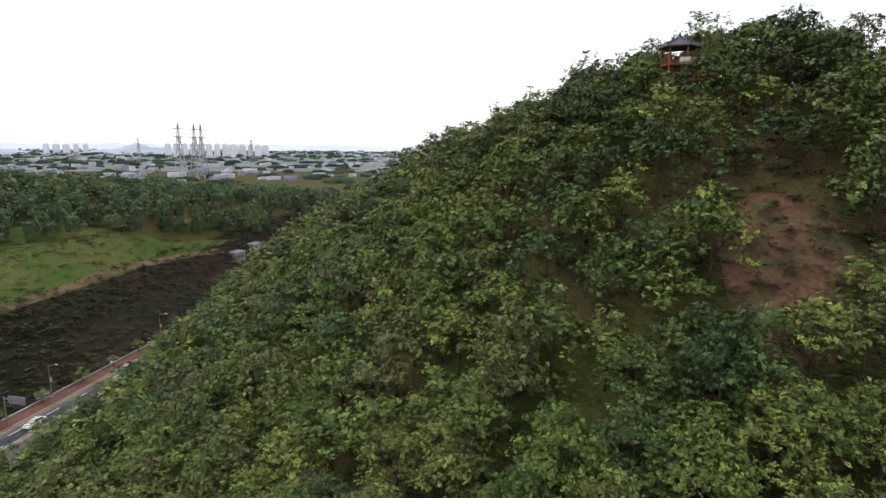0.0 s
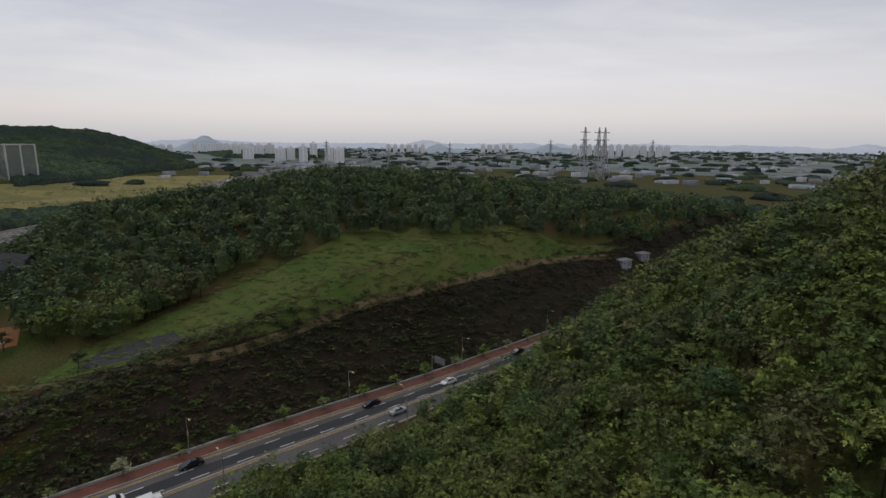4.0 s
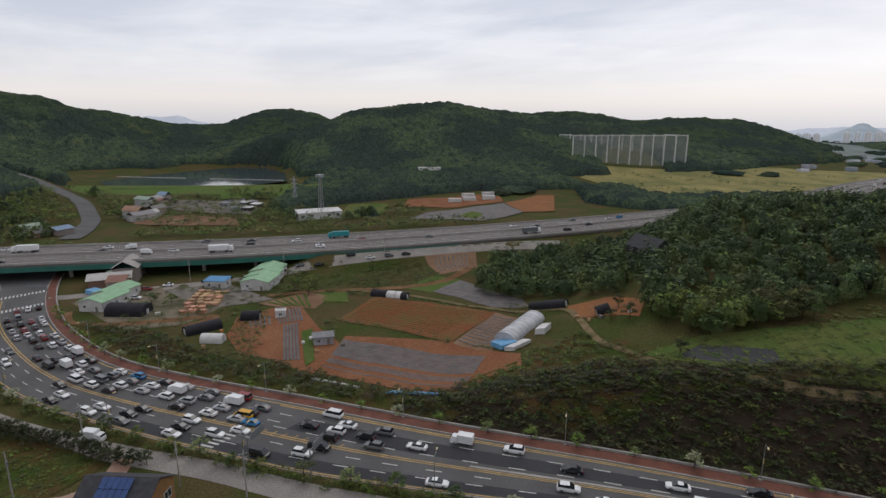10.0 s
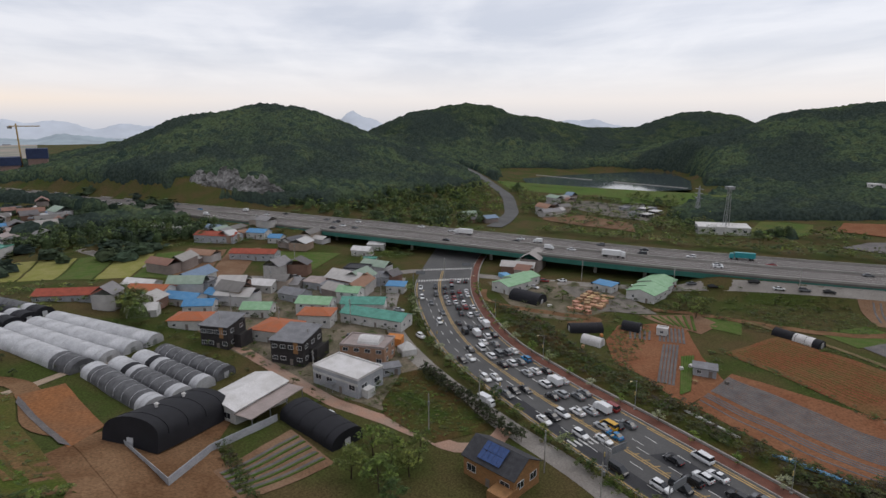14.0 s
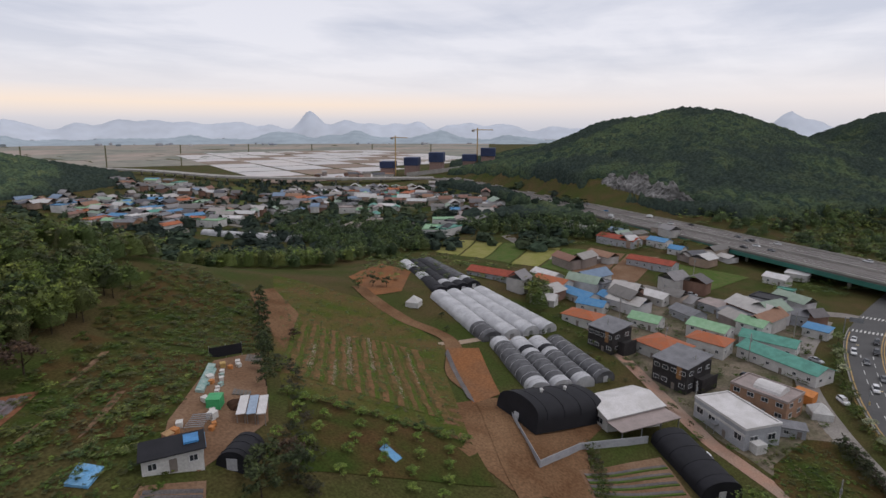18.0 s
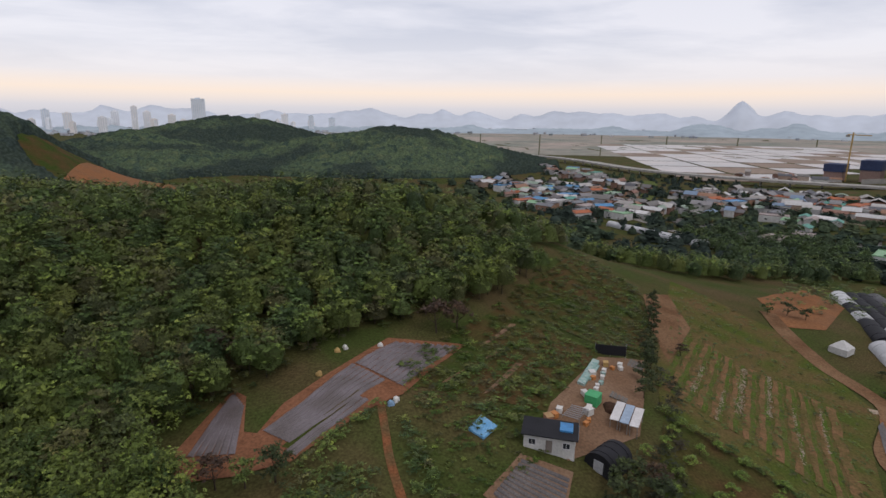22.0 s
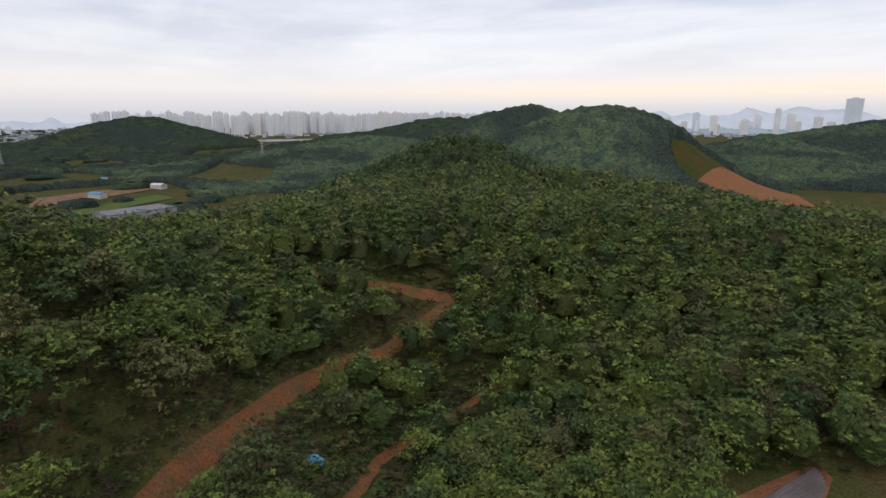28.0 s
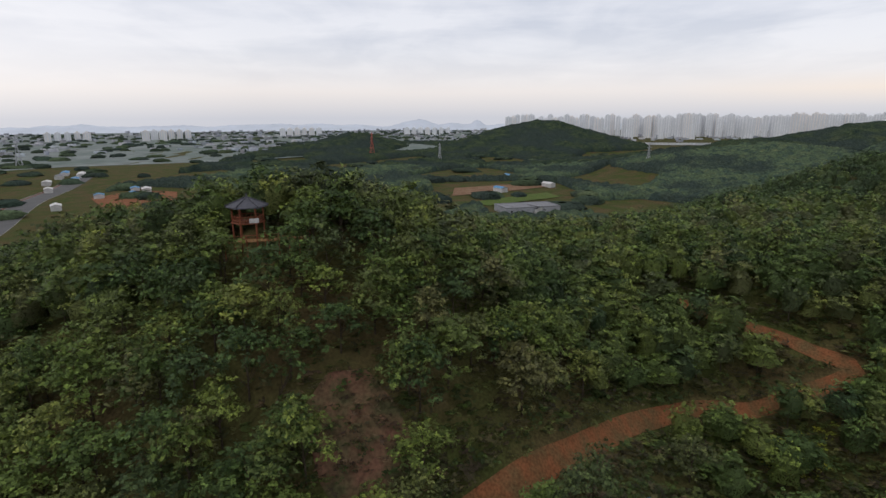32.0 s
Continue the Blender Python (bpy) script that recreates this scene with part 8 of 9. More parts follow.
for k, (mt_, lb) in enumerate(((ROOF_WHITE, "white sheet lean-to beside the black hut"), (mat("pale_blue_sheet", (0.30, 0.38, 0.48), 0.5, 0.2, 1, 6), "pale blue sheet lean-to beside the black hut"), (ROOF_WHITE, "white sheet lean-to beside the black hut"))):
    r_ = new("lean_to")
    part("roof_sheet", boxes((-3.4, 3.4, -0.75, 0.75, 1.9 + 0.15 * k, 2.0 + 0.15 * k)), mt_, r_)
    for x in (-3.2, 3.2):
        for y in (-0.6, 0.6):
            part("post", rod(bmesh.new(), (x, y, -0.2), (x, y, 1.95 + 0.15 * k), 0.06, n=5), METAL, r_)
    r_.matrix_world = place(-51 - 1.25 * k, -79.2 + 1.05 * k, 230, 0.1)
    tagged(r_, lb, "shelter", "lean-to shelters")
sc_ = new("screen")
part("sheet", boxes((-3.4, 3.4, -0.06, 0.06, 0.4, 2.8)), BLACK_SHEET, sc_)
for x in (-3.4, 0, 3.4):
    part("post", rod(bmesh.new(), (x, 0.12, -0.3), (x, 0.12, 3.2), 0.07, n=5), METAL, sc_)
sc_.matrix_world = place(-65, -107, 155)
tagged(sc_, "black sheet screen on metal posts at the yard's end", "screen")
crate_at(-39.5, -73.5, 2.0, 1.6, 2.3, 28, TARP_BLUE, "blue tarpaulin over gear at the cabin's corner", "tarpaulin", "tarpaulin")
for x, y, mt_, nm_, lb in ((-5, -104, SACK, "sack", "white sacks at the plot's edge"), (-3.4, -103, YELLOW, "tank", "yellow plastic tank at the plot's edge"), (0, -95, YELLOW, "tank", "yellow plastic tank at the plot's edge"), (-11.6, -83.6, mat("blue_plastic", (0.22, 0.34, 0.48), 0.5, 0.2), "barrel", "faded blue barrels at the plot's corner"), (-12.6, -84.4, SACK, "sack", "white sack at the plot's corner"), (-12, -104, SACK, "sack", "white sack at the plot's edge")):
    heap(nm_, x, y, 0.6, 0.85, mt_, lb, nm_, int(abs(x * 7)) + 2)
# stacked timber and pallets by the green warehouse
g = np.random.default_rng(21)
LOG = mat("orange_timber", (0.36, 0.19, 0.10), 0.85, 0.35, 1.2, 6, (0.46, 0.30, 0.18), rnd=0.8)
for k in range(26):
    x, y = -229 + (k % 7) * 3.6 + (k // 7) * 2.2 + g.uniform(-0.6, 0.6), 82 + (k // 7) * 2.2 - (k % 7) * 2.4 + g.uniform(-0.8, 0.8)
    r_ = new("timber_stack")
    hgt = g.uniform(1.0, 2.4)
    nz = int(hgt / 0.45)
    for z in range(nz):
        part("board", boxes((-1.3 + g.uniform(-0.25, 0.25), 1.3 + g.uniform(-0.25, 0.25), -1.1, 1.1, 0.1 + z * 0.45, 0.46 + z * 0.45)), LOG, r_)
    r_.matrix_world = place(x, y, g.uniform(0, 180), 0.05)
    tagged(r_, "stack of orange-brown sawn timber in the yard", "timber", "timber stacks")
for k, (x, y) in enumerate(((-150, 84), (-142, 84), (-149, 92), (-141, 93), (-152, 88), (-170, 60), (-180, 70), (-190, 72), (-213, 60), (-86, 149), (-80, 153), (-83, 151), (-76, 156), (-92, 152))):
    crate_at(x, y, 1.0 + 0.4 * (k % 3), 0.9, 0.8, 31 * k, (SACK, PALE_WOOD, CRATE, OLD_PLANK)[k % 4], ("white sacks beside the hut", "pale timber offcuts beside the hut", "orange crates beside the hut", "grey boards beside the hut")[k % 4])

bushes("shrubs", [(-480, 100), (-400, 120), (-345, 190), (-290, 260), (-300, 262), (-345, 238), (-405, 230), (-450, 230), (-470, 270), (-500, 240), (-530, 170)], 8.5, (2, 6), (4, 8), "shrubs and small trees beyond the motorway", 90)
bushes("shrubs", [(-440, -110), (-400, -30), (-360, 40), (-330, 100), (-370, 60), (-420, 0), (-480, 60), (-560, 80), (-520, -60)], 8.5, (2, 6), (4, 8), "shrubs on the slope beyond the motorway", 91)
for k, pts in enumerate(([(-480, 50), (-440, 96), (-462, 116), (-520, 138), (-610, 108), (-600, 60), (-540, 30)], [(-395, 178), (-352, 196), (-364, 240), (-402, 224)], [(-340, 262), (-312, 268), (-322, 296), (-350, 290)], [(-450, 224), (-415, 206), (-404, 232), (-440, 262)], [(-372, 90), (-300, 200), (-252, 300), (-262, 304), (-312, 214), (-384, 100)], [(-430, -20), (-400, 40), (-410, 60), (-460, 66), (-500, 60), (-520, -10)], [(-520, 215), (-480, 222), (-470, 262), (-500, 290), (-530, 250)])):
    bushes("trees", pts, 5.5, (3, 8), (4, 7), "leafy trees and bushes beyond the motorway", 120 + k, 40, 0.13)
tq_ = new("tarpaulin", mesh_from("tarpaulin", *(lambda q: (q[0] * (1.5, 1.1, 0.7), [tuple(p) for p in q[1]]))(mound(np.random.default_rng(5), 4, 9, 1.0, 0.0, 1.0)), TARP_BLUE))
tq_.matrix_world = place(68, -38, 20, 0.5)
tagged(tq_, "crumpled blue tarpaulin in the hillside scrub", "tarpaulin")
YBUSH = leaf_mat("yellow_blossom", [(0.30, 0.30, 0.03), (0.16, 0.20, 0.03)], True, "Position", 6, 0.45)
bushes("shrubs", [(82, -74), (86, -76), (86, -81), (82, -80)], 1.4, (0.6, 1.3), (1.2, 2.0), "yellow flowering bush beside the track", 130, 40, 0.14, avoid=False, material=YBUSH)
db_ = new("dead_tree")
g = np.random.default_rng(31)
for k in range(9):
    v, f = [], []
    a_ = g.uniform(0, 6.28)
    limb(v, f, (0, 0, 0.4 + 0.2 * k), (1.6 * math.cos(a_), 1.6 * math.sin(a_), 1.2 + 0.42 * k), 0.07, 0.02, 4)
    part_ob = new("branch", fast_mesh("branch", np.array(v), np.array(f), BARK))
    part_ob.parent = db_
v, f = [], []
limb(v, f, (0, 0, -0.3), (0.4, 0.2, 4.6), 0.16, 0.04, 6)
st_ = new("stem", fast_mesh("stem", np.array(v), np.array(f), BARK))
st_.parent = db_
db_.matrix_world = place(64, 14, 0) @ pose(0, 0, 0, 25, 10, 0)
tagged(db_, "leaning dead tree with bare grey branches", "dead tree")
for a_, b_ in (((-113, -64), (-93, -43)), ((-93, -43), (-109, -41)), ((-109, -41), (-126, -31))):
    nx_, ny_ = np.array((-(b_[1] - a_[1]), b_[0] - a_[0])) / math.hypot(b_[0] - a_[0], b_[1] - a_[1]) * 0.12
    slab("fence", [a_, b_, (b_[0] + nx_, b_[1] + ny_), (a_[0] + nx_, a_[1] + ny_)], -0.2, 2.0, WALL_GREY, "grey sheet fence round the black barn's yard", "fence")
# ---- beyond the motorway: cars, sheds, walls ----
for k, (x, y) in enumerate(((-478, 196), (-470, 190), (-462, 204), (-452, 196), (-440, 186), (-432, 192), (-486, 210), (-466, 212), (-446, 206))):
    house((x, y), (x + 7, y + 4), 5 + k % 3, 3.0, "shed", (ROOF_DARK, ROOF_GREY, ROOF_WHITE)[k % 3], (WALL_WHITE, WALL_GREY, WALL_DARK)[k % 3], 0.5, wins=2, sides=False, label="small shed among clutter beyond the motorway", name="shed", category="shed", wkind="s")
for x, y, a_ in ((-350, 357, 40), (-361, 386, 60), (-353, 406, 60), (-346, 372, 50), (-340, 392, 55)):
    crate_at(x, y, 12, 4, 3.5, a_, WALL_WHITE, "pale block wall in the red earth works", "wall", "wall_block")
ms = new("lattice_mast")
for sx, sy in ((-1, -1), (1, -1), (1, 1), (-1, 1)):
    part("leg", rod(bmesh.new(), (sx * 1.6, sy * 1.6, -1), (sx * 0.7, sy * 0.7, 32), 0.22, 0.16, 4), METAL, ms)
for k in range(8):
    w = 1.6 - 0.9 * k / 8
    part("bracing", rod(bmesh.new(), (-w, -w, 4 * k), (w, w, 4 * k + 4), 0.12, n=4), METAL, ms)
part("head", boxes((-2.4, 2.4, -2.4, 2.4, 31, 33)), METAL, ms)
ms.matrix_world = place(-361, 223)
tagged(ms, "grey lattice floodlight mast beyond the motorway", "mast")

# ---- pavilion on the hilltop ----
RED_WOOD = mat("red_brown_wood", (0.24, 0.075, 0.035), 0.65, 0.3, 1.5, 12)
TILE = mat("grey_roof_tiles", (0.085, 0.085, 0.10), 0.75, 0.3, 2, 14)
pav = new("pavilion")
pav.matrix_world = pose(87.5, 22, 69.2, 0, 0, 14)
ang = [radians(60 * k + 30) for k in range(6)]
bm = bmesh.new()
for z0, z1, r0, r1 in ((4.95, 6.15, 3.15, 0.25), (4.75, 4.95, 3.2, 3.15)):
    a = [bm.verts.new((r0 * math.cos(t), r0 * math.sin(t), z0)) for t in ang]
    b = [bm.verts.new((r1 * math.cos(t), r1 * math.sin(t), z1)) for t in ang]
    for k in range(6):
        bm.faces.new((a[k], a[(k + 1) % 6], b[(k + 1) % 6], b[k]))
    if z0 < 4.9:
        bm.faces.new(a[::-1])
rf = part("roof", bm, TILE, pav, "grey-blue tiled six-sided roof")
for t in ang:
    part("roof_rib", rod(bmesh.new(), (3.25 * math.cos(t), 3.25 * math.sin(t), 5.02), (0.2 * math.cos(t), 0.2 * math.sin(t), 6.25), 0.09, n=5), TILE, rf)
part("finial", rod(bmesh.new(), (0, 0, 6.1), (0, 0, 6.9), 0.2, 0.05, 6), TILE, rf)
bm = bmesh.new()
lo = [bm.verts.new((2.55 * math.cos(t), 2.55 * math.sin(t), 2.25)) for t in ang]
up = [bm.verts.new((2.55 * math.cos(t), 2.55 * math.sin(t), 2.45)) for t in ang]
bm.faces.new(up), bm.faces.new(lo[::-1])
for k in range(6):
    bm.faces.new((lo[k], lo[(k + 1) % 6], up[(k + 1) % 6], up[k]))
part("floor", bm, RED_WOOD, pav)
for k, t in enumerate(ang):
    x, y = 2.3 * math.cos(t), 2.3 * math.sin(t)
    part("post", rod(bmesh.new(), (x, y, -3.0), (x, y, 4.85), 0.14, n=8), RED_WOOD, pav)
    u = ang[(k + 1) % 6]
    x2_, y2_ = 2.3 * math.cos(u), 2.3 * math.sin(u)
    for z in (2.75, 3.35):
        part("rail", rod(bmesh.new(), (x, y, z), (x2_, y2_, z), 0.07, n=4), RED_WOOD, pav)
    for j in range(1, 6):
        f = j / 6
        part("baluster", rod(bmesh.new(), (x + (x2_ - x) * f, y + (y2_ - y) * f, 2.4), (x + (x2_ - x) * f, y + (y2_ - y) * f, 3.35), 0.05, n=4), RED_WOOD, pav)
part("notice_board", boxes((-2.45, -2.35, -1.6, -0.2, 2.5, 3.2)), WALL_WHITE, pav, "white board on the railing")
tagged(pav, "six-sided two-storey wooden pavilion with a tiled roof", "pavilion")
bw = new("boardwalk")
bw.matrix_world = pose(87.5, 22, 69.2, 0, 0, 14)
for k in range(26):
    part("plank", boxes((-4.2, -2.4, -9.0 + k * 0.5, -8.56 + k * 0.5, -0.12, 0)), WALL_WOOD, bw)
for k in range(9):
    part("post", boxes((-4.25, -4.1, -9.0 + k * 1.55, -8.85 + k * 1.55, -2.6, 0.95)), RED_WOOD, bw)
for z in (0.5, 0.9):
    part("rail", boxes((-4.22, -4.14, -9.0, 3.5, z, z + 0.08)), RED_WOOD, bw)
tagged(bw, "wooden boardwalk with railing round the pavilion", "boardwalk")

# ---- reservoir, dam and rock face ----
patch("water", [(-604, 140), (-562, 186), (-540, 240), (-552, 300), (-640, 345), (-790, 390), (-775, 320), (-735, 220), (-690, 150)], WATER, "still grey reservoir reflecting the sky", 0, "water", 60, flat=8.4)
DAM_LINE = resample([(-640, 105), (-598, 128), (-545, 170), (-495, 212), (-440, 262), (-420, 300)], 24)
CREST = resample([(-650, 110), (-604, 158), (-567, 198), (-530, 248), (-498, 298), (-480, 330)], 24)
v = []
for (x, y), (nx, ny) in zip(CREST, shift(CREST, -1.0)):
    dx, dy = nx - x, ny - y
    for o, z in ((-16, 4.0), (-2, 9.8), (2.5, 9.8), (44, 3.0)):
        v.append((x + dx * o, y + dy * o, z if abs(o) < 10 else z - 1))
dam = tagged(new("dam", mesh_from("dam", v, grid_faces(24, 4), mat("dam_grass", (0.085, 0.135, 0.035), 0.95, 0.3, 0.05, 0.8, (0.10, 0.12, 0.04), coord="Position"))), "long grassed dam of the reservoir", "dam", kind="structure")
for (x, y), lb in zip(((-700, 205), (-600, 275)), ("floating walkway on the reservoir", "floating walkway on the reservoir")):
    o = new("pontoon", to_mesh("pontoon", boxes((-45, 45, -1, 1, 0, 0.6)), CONCRETE))
    o.matrix_world = pose(x, y, 8.35, 0, 0, 35)
    tagged(o, lb, "pontoon", kind="structure")
ROCK = mat("pale_rock", (0.28, 0.27, 0.26), 0.95, 0.5, 0.05, 0.5, (0.085, 0.085, 0.08), coord="Position", bump=1.0)
cl = resample(ROCK_LINE, 60)
g = np.random.default_rng(9)
v = []
for i, (x, y) in enumerate(cl):
    env = math.sin(math.pi * i / 59) ** 0.5
    hh = (24 + 4 * math.sin(i * 0.31) + 3 * math.sin(i * 0.83 + 1) + g.uniform(-2.5, 2.5)) * env * 0.72
    for j in range(9):
        f = j / 8
        b = 9 * f + g.uniform(-1.8, 1.8)
        v.append((x - 0.82 * b, y + 0.57 * b, max(6.0, float(ground(x, y))) - 2 + hh * f + g.uniform(-0.8, 0.8)))
tagged(new("rock_face", mesh_from("rock_face", v, grid_faces(60, 9), ROCK)), "pale jagged rock face at the foot of the hill", "cliff", kind="structure")

# ---- golf driving range with its tall net ----
NET = bpy.data.materials.new("net")
NET.use_nodes = True
nn, nl = NET.node_tree.nodes, NET.node_tree.links
nb = nn["Principled BSDF"]
nb.inputs["Base Color"].default_value = (0.26, 0.29, 0.26, 1)
tr_ = nn.new("ShaderNodeBsdfTransparent")
mx = nn.new("ShaderNodeMixShader")
mx.inputs[0].default_value = 0.25
nl.new(tr_.outputs[0], mx.inputs[1]), nl.new(nb.outputs[0], mx.inputs[2])
nl.new(mx.outputs[0], nn["Material Output"].inputs[0])
rg = new("driving_range")
rg.matrix_world = pose(-403, 630, 2, 0, 0, math.degrees(math.atan2(114, 101)))
RL, RD, RH = 152.0, 70.0, 55.0
for k in range(11):
    for y in (0, RD):
        part("mast", boxes((RL * k / 10 - 0.7, RL * k / 10 + 0.7, y - 0.7, y + 0.7, -4, RH)), WALL_WHITE, rg)
    if k < 10:
        part("top_beam", boxes((RL * k / 10, RL * (k + 1) / 10, -0.5, 0.5, RH - 1.2, RH)), WALL_WHITE, rg)
        part("net", boxes((RL * k / 10 + 0.8, RL * (k + 1) / 10 - 0.8, -0.05, 0.05, 0, RH - 1.3)), NET, rg)
        part("net", boxes((RL * k / 10 + 0.8, RL * (k + 1) / 10 - 0.8, RD - 0.05, RD + 0.05, 0, RH - 1.3)), NET, rg)
for x in (0, RL):
    part("top_beam", boxes((x - 0.5, x + 0.5, 0.8, RD - 0.8, RH - 1.2, RH)), WALL_WHITE, rg)
part("clubhouse", boxes((RL * 0.7, RL * 1.2, -14, -1.5, -3, 9)), WALL_WHITE, rg, "low white clubhouse")
part("clubhouse_roof", boxes((RL * 0.69, RL * 1.21, -15, -1.0, 9, 9.6)), ROOF_GREY, rg)
tagged(rg, "golf driving range enclosed by tall white masts and nets", "driving range")

house((492, -98), (503, -152), 30, 6, "flat", ROOF_GREY, WALL_GREY, wins=5, sides=False, label="wide grey flat-roofed plant in the eastern valley", name="warehouse", category="warehouse", wkind="l")
for x, y, w_ in ((690, 300, 20), (700, 318, 14), (885, 482, 44), (910, 520, 36), (860, 500, 30), (820, 455, 24), (640, 330, 10), (655, 300, 12), (780, 470, 20)):
    house((x, y), (x + w_ * 0.9, y + w_ * 0.42), 10, 5, "gable", (ROOF_WHITE, ROOF_BLUE, ROOF_GREY)[int(x) % 3], WALL_WHITE, 1.4, wins=3, sides=False, label="long pale-roofed shed beside the eastern road", name="shed", category="shed", wkind="s")
# ---- pylons ----
pylon_kit = []


def pylon(x, y, h, label, red=False):
    key = [k for k in pylon_kit if k[0] == (red, h)]
    m = pose(x, y, float(ground(x, y)), 0, 0, 25)
    if key:
        return copy_thing(key[0][1], m)
    root = new("pylon")
    pm_ = mat("red_lattice", (0.35, 0.10, 0.07), 0.6, 0.2) if red else mat("pylon_steel", (0.36, 0.37, 0.39), 0.5, 0.2)
    w = h * 0.1
    t = h * 0.006 + 0.12
    lev = [(0, 1.0), (0.22, 0.68), (0.42, 0.44), (0.6, 0.26), (0.8, 0.2), (1.0, 0.05)]
    for sx, sy in ((-1, -1), (1, -1), (1, 1), (-1, 1)):
        bm = bmesh.new()
        for (f0, w0), (f1, w1) in zip(lev[:-1], lev[1:]):
            rod(bm, (sx * w * w0, sy * w * w0, h * f0 - 1), (sx * w * w1, sy * w * w1, h * f1 - 1), t, n=4)
        part("leg", bm, pm_, root)
    for s in (-1, 1):
        b1, b2 = bmesh.new(), bmesh.new()
        for (f0, w0), (f1, w1) in zip(lev[:-1], lev[1:]):
            rod(b1, (-w * w0, s * w * w0, h * f0), (w * w1, s * w * w1, h * f1), t * 0.6, n=4)
            rod(b2, (s * w * w0, -w * w0, h * f0), (s * w * w1, w * w1, h * f1), t * 0.6, n=4)
        part("bracing", b1, pm_, root), part("bracing", b2, pm_, root)
    for f in (0.62, 0.76, 0.9):
        part("crossarm", rod(bmesh.new(), (-w * 1.4, 0, h * f), (w * 1.4, 0, h * f), t * 1.1, n=4), pm_, root)
    root.matrix_world = m
    tagged(root, label, "pylon", "pylons")
    pylon_kit.append(((red, h), root))
    return root


for x, y in ((452, 838), (482, 846), (505, 866)):
    pylon(x, y, 88, "tall grey lattice power pylon on the plain")
for x, y, h in ((150, 1000, 50), (330, 1250, 60), (700, 1500, 70), (60, 1500, 60), (900, 1300, 70), (1080, 700, 60), (820, -380, 32), (1090, -80, 40), (-430, 240, 26)):
    pylon(x, y, h, "grey lattice power pylon in the distance")
pylon(1250, 60, 55, "red and white lattice mast in the distance", True)

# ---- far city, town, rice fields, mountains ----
# walls and windows paled towards the sky: distance haze in the colour
CITY = mat("hazed_apartment", (0.80, 0.81, 0.83), 0.85, 0.12, 0.02, 0.2, coord="Position")
CITY_WINDOW = mat("hazed_windows", (0.70, 0.72, 0.75), 0.5, 0.15)
CITY_WARM = mat("hazed_warm_apartment", (0.80, 0.77, 0.75), 0.85, 0.12, 0.02, 0.2, coord="Position")
CITY_BLUE = mat("hazed_tower", (0.60, 0.66, 0.72), 0.5, 0.15, 0.02, 0.2, coord="Position")
block_kit = {}


def block(x, y, w, d, h, turn, mt, label, group="apartment blocks"):
    key = (w, d, h, mt.name)
    m = pose(x, y, float(ground(x, y)) - 2, 0, 0, turn)
    if key in block_kit:
        return copy_thing(block_kit[key], m)
    root = new("apartment_block")
    part("wall", boxes((-w / 2, w / 2, -d / 2, d / 2, 0, h)), mt, root)
    part("roof_house", boxes((-w * 0.2, w * 0.2, -d * 0.3, d * 0.3, h, h + 5)), mt, root)
    n = max(2, int(w / 8))
    bm = bmesh.new()
    for k in range(n):
        xx = -w / 2 + w * (k + 0.5) / n
        box(bm, xx - w / n * 0.26, xx + w / n * 0.26, -d / 2 - 0.25, d / 2 + 0.25, 4, h - 3)
    tagged(part("window_band", bm, CITY_WINDOW, root), kind="stuff")
    root.matrix_world = m
    tagged(root, label, "apartment block", group)
    block_kit[key] = root
    return root


def polar(az, dist):
    return -math.sin(radians(az)) * dist, math.cos(radians(az)) * dist


ct = random.Random(3)
# high-rise front south-east beyond the river
az = 222.0
while az < 259:
    d = 2600 + ct.uniform(-150, 250)
    x, y = polar(az, d)
    lowleft = 1.0 if az < 257 else 0.9
    h = ct.choice((84, 92, 100)) * (1.0 if az > 232 else 1.05)
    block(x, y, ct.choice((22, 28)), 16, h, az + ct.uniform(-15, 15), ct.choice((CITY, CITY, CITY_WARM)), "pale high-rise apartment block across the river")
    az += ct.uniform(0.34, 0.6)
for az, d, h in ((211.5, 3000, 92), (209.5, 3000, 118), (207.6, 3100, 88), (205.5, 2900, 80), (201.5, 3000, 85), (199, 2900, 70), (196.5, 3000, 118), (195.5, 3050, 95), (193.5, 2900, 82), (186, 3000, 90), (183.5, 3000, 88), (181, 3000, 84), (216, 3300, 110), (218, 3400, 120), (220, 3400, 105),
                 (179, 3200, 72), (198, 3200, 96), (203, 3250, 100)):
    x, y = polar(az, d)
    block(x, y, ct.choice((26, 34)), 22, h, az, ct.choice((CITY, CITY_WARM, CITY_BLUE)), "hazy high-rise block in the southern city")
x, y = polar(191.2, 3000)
block(x, y, 62, 40, 158, 191, CITY_BLUE, "tall glass office tower paled by haze in its colour", "office towers")
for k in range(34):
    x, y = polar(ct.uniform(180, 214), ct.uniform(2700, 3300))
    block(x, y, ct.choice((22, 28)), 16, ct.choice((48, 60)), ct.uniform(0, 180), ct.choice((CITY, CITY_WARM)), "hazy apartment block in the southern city")
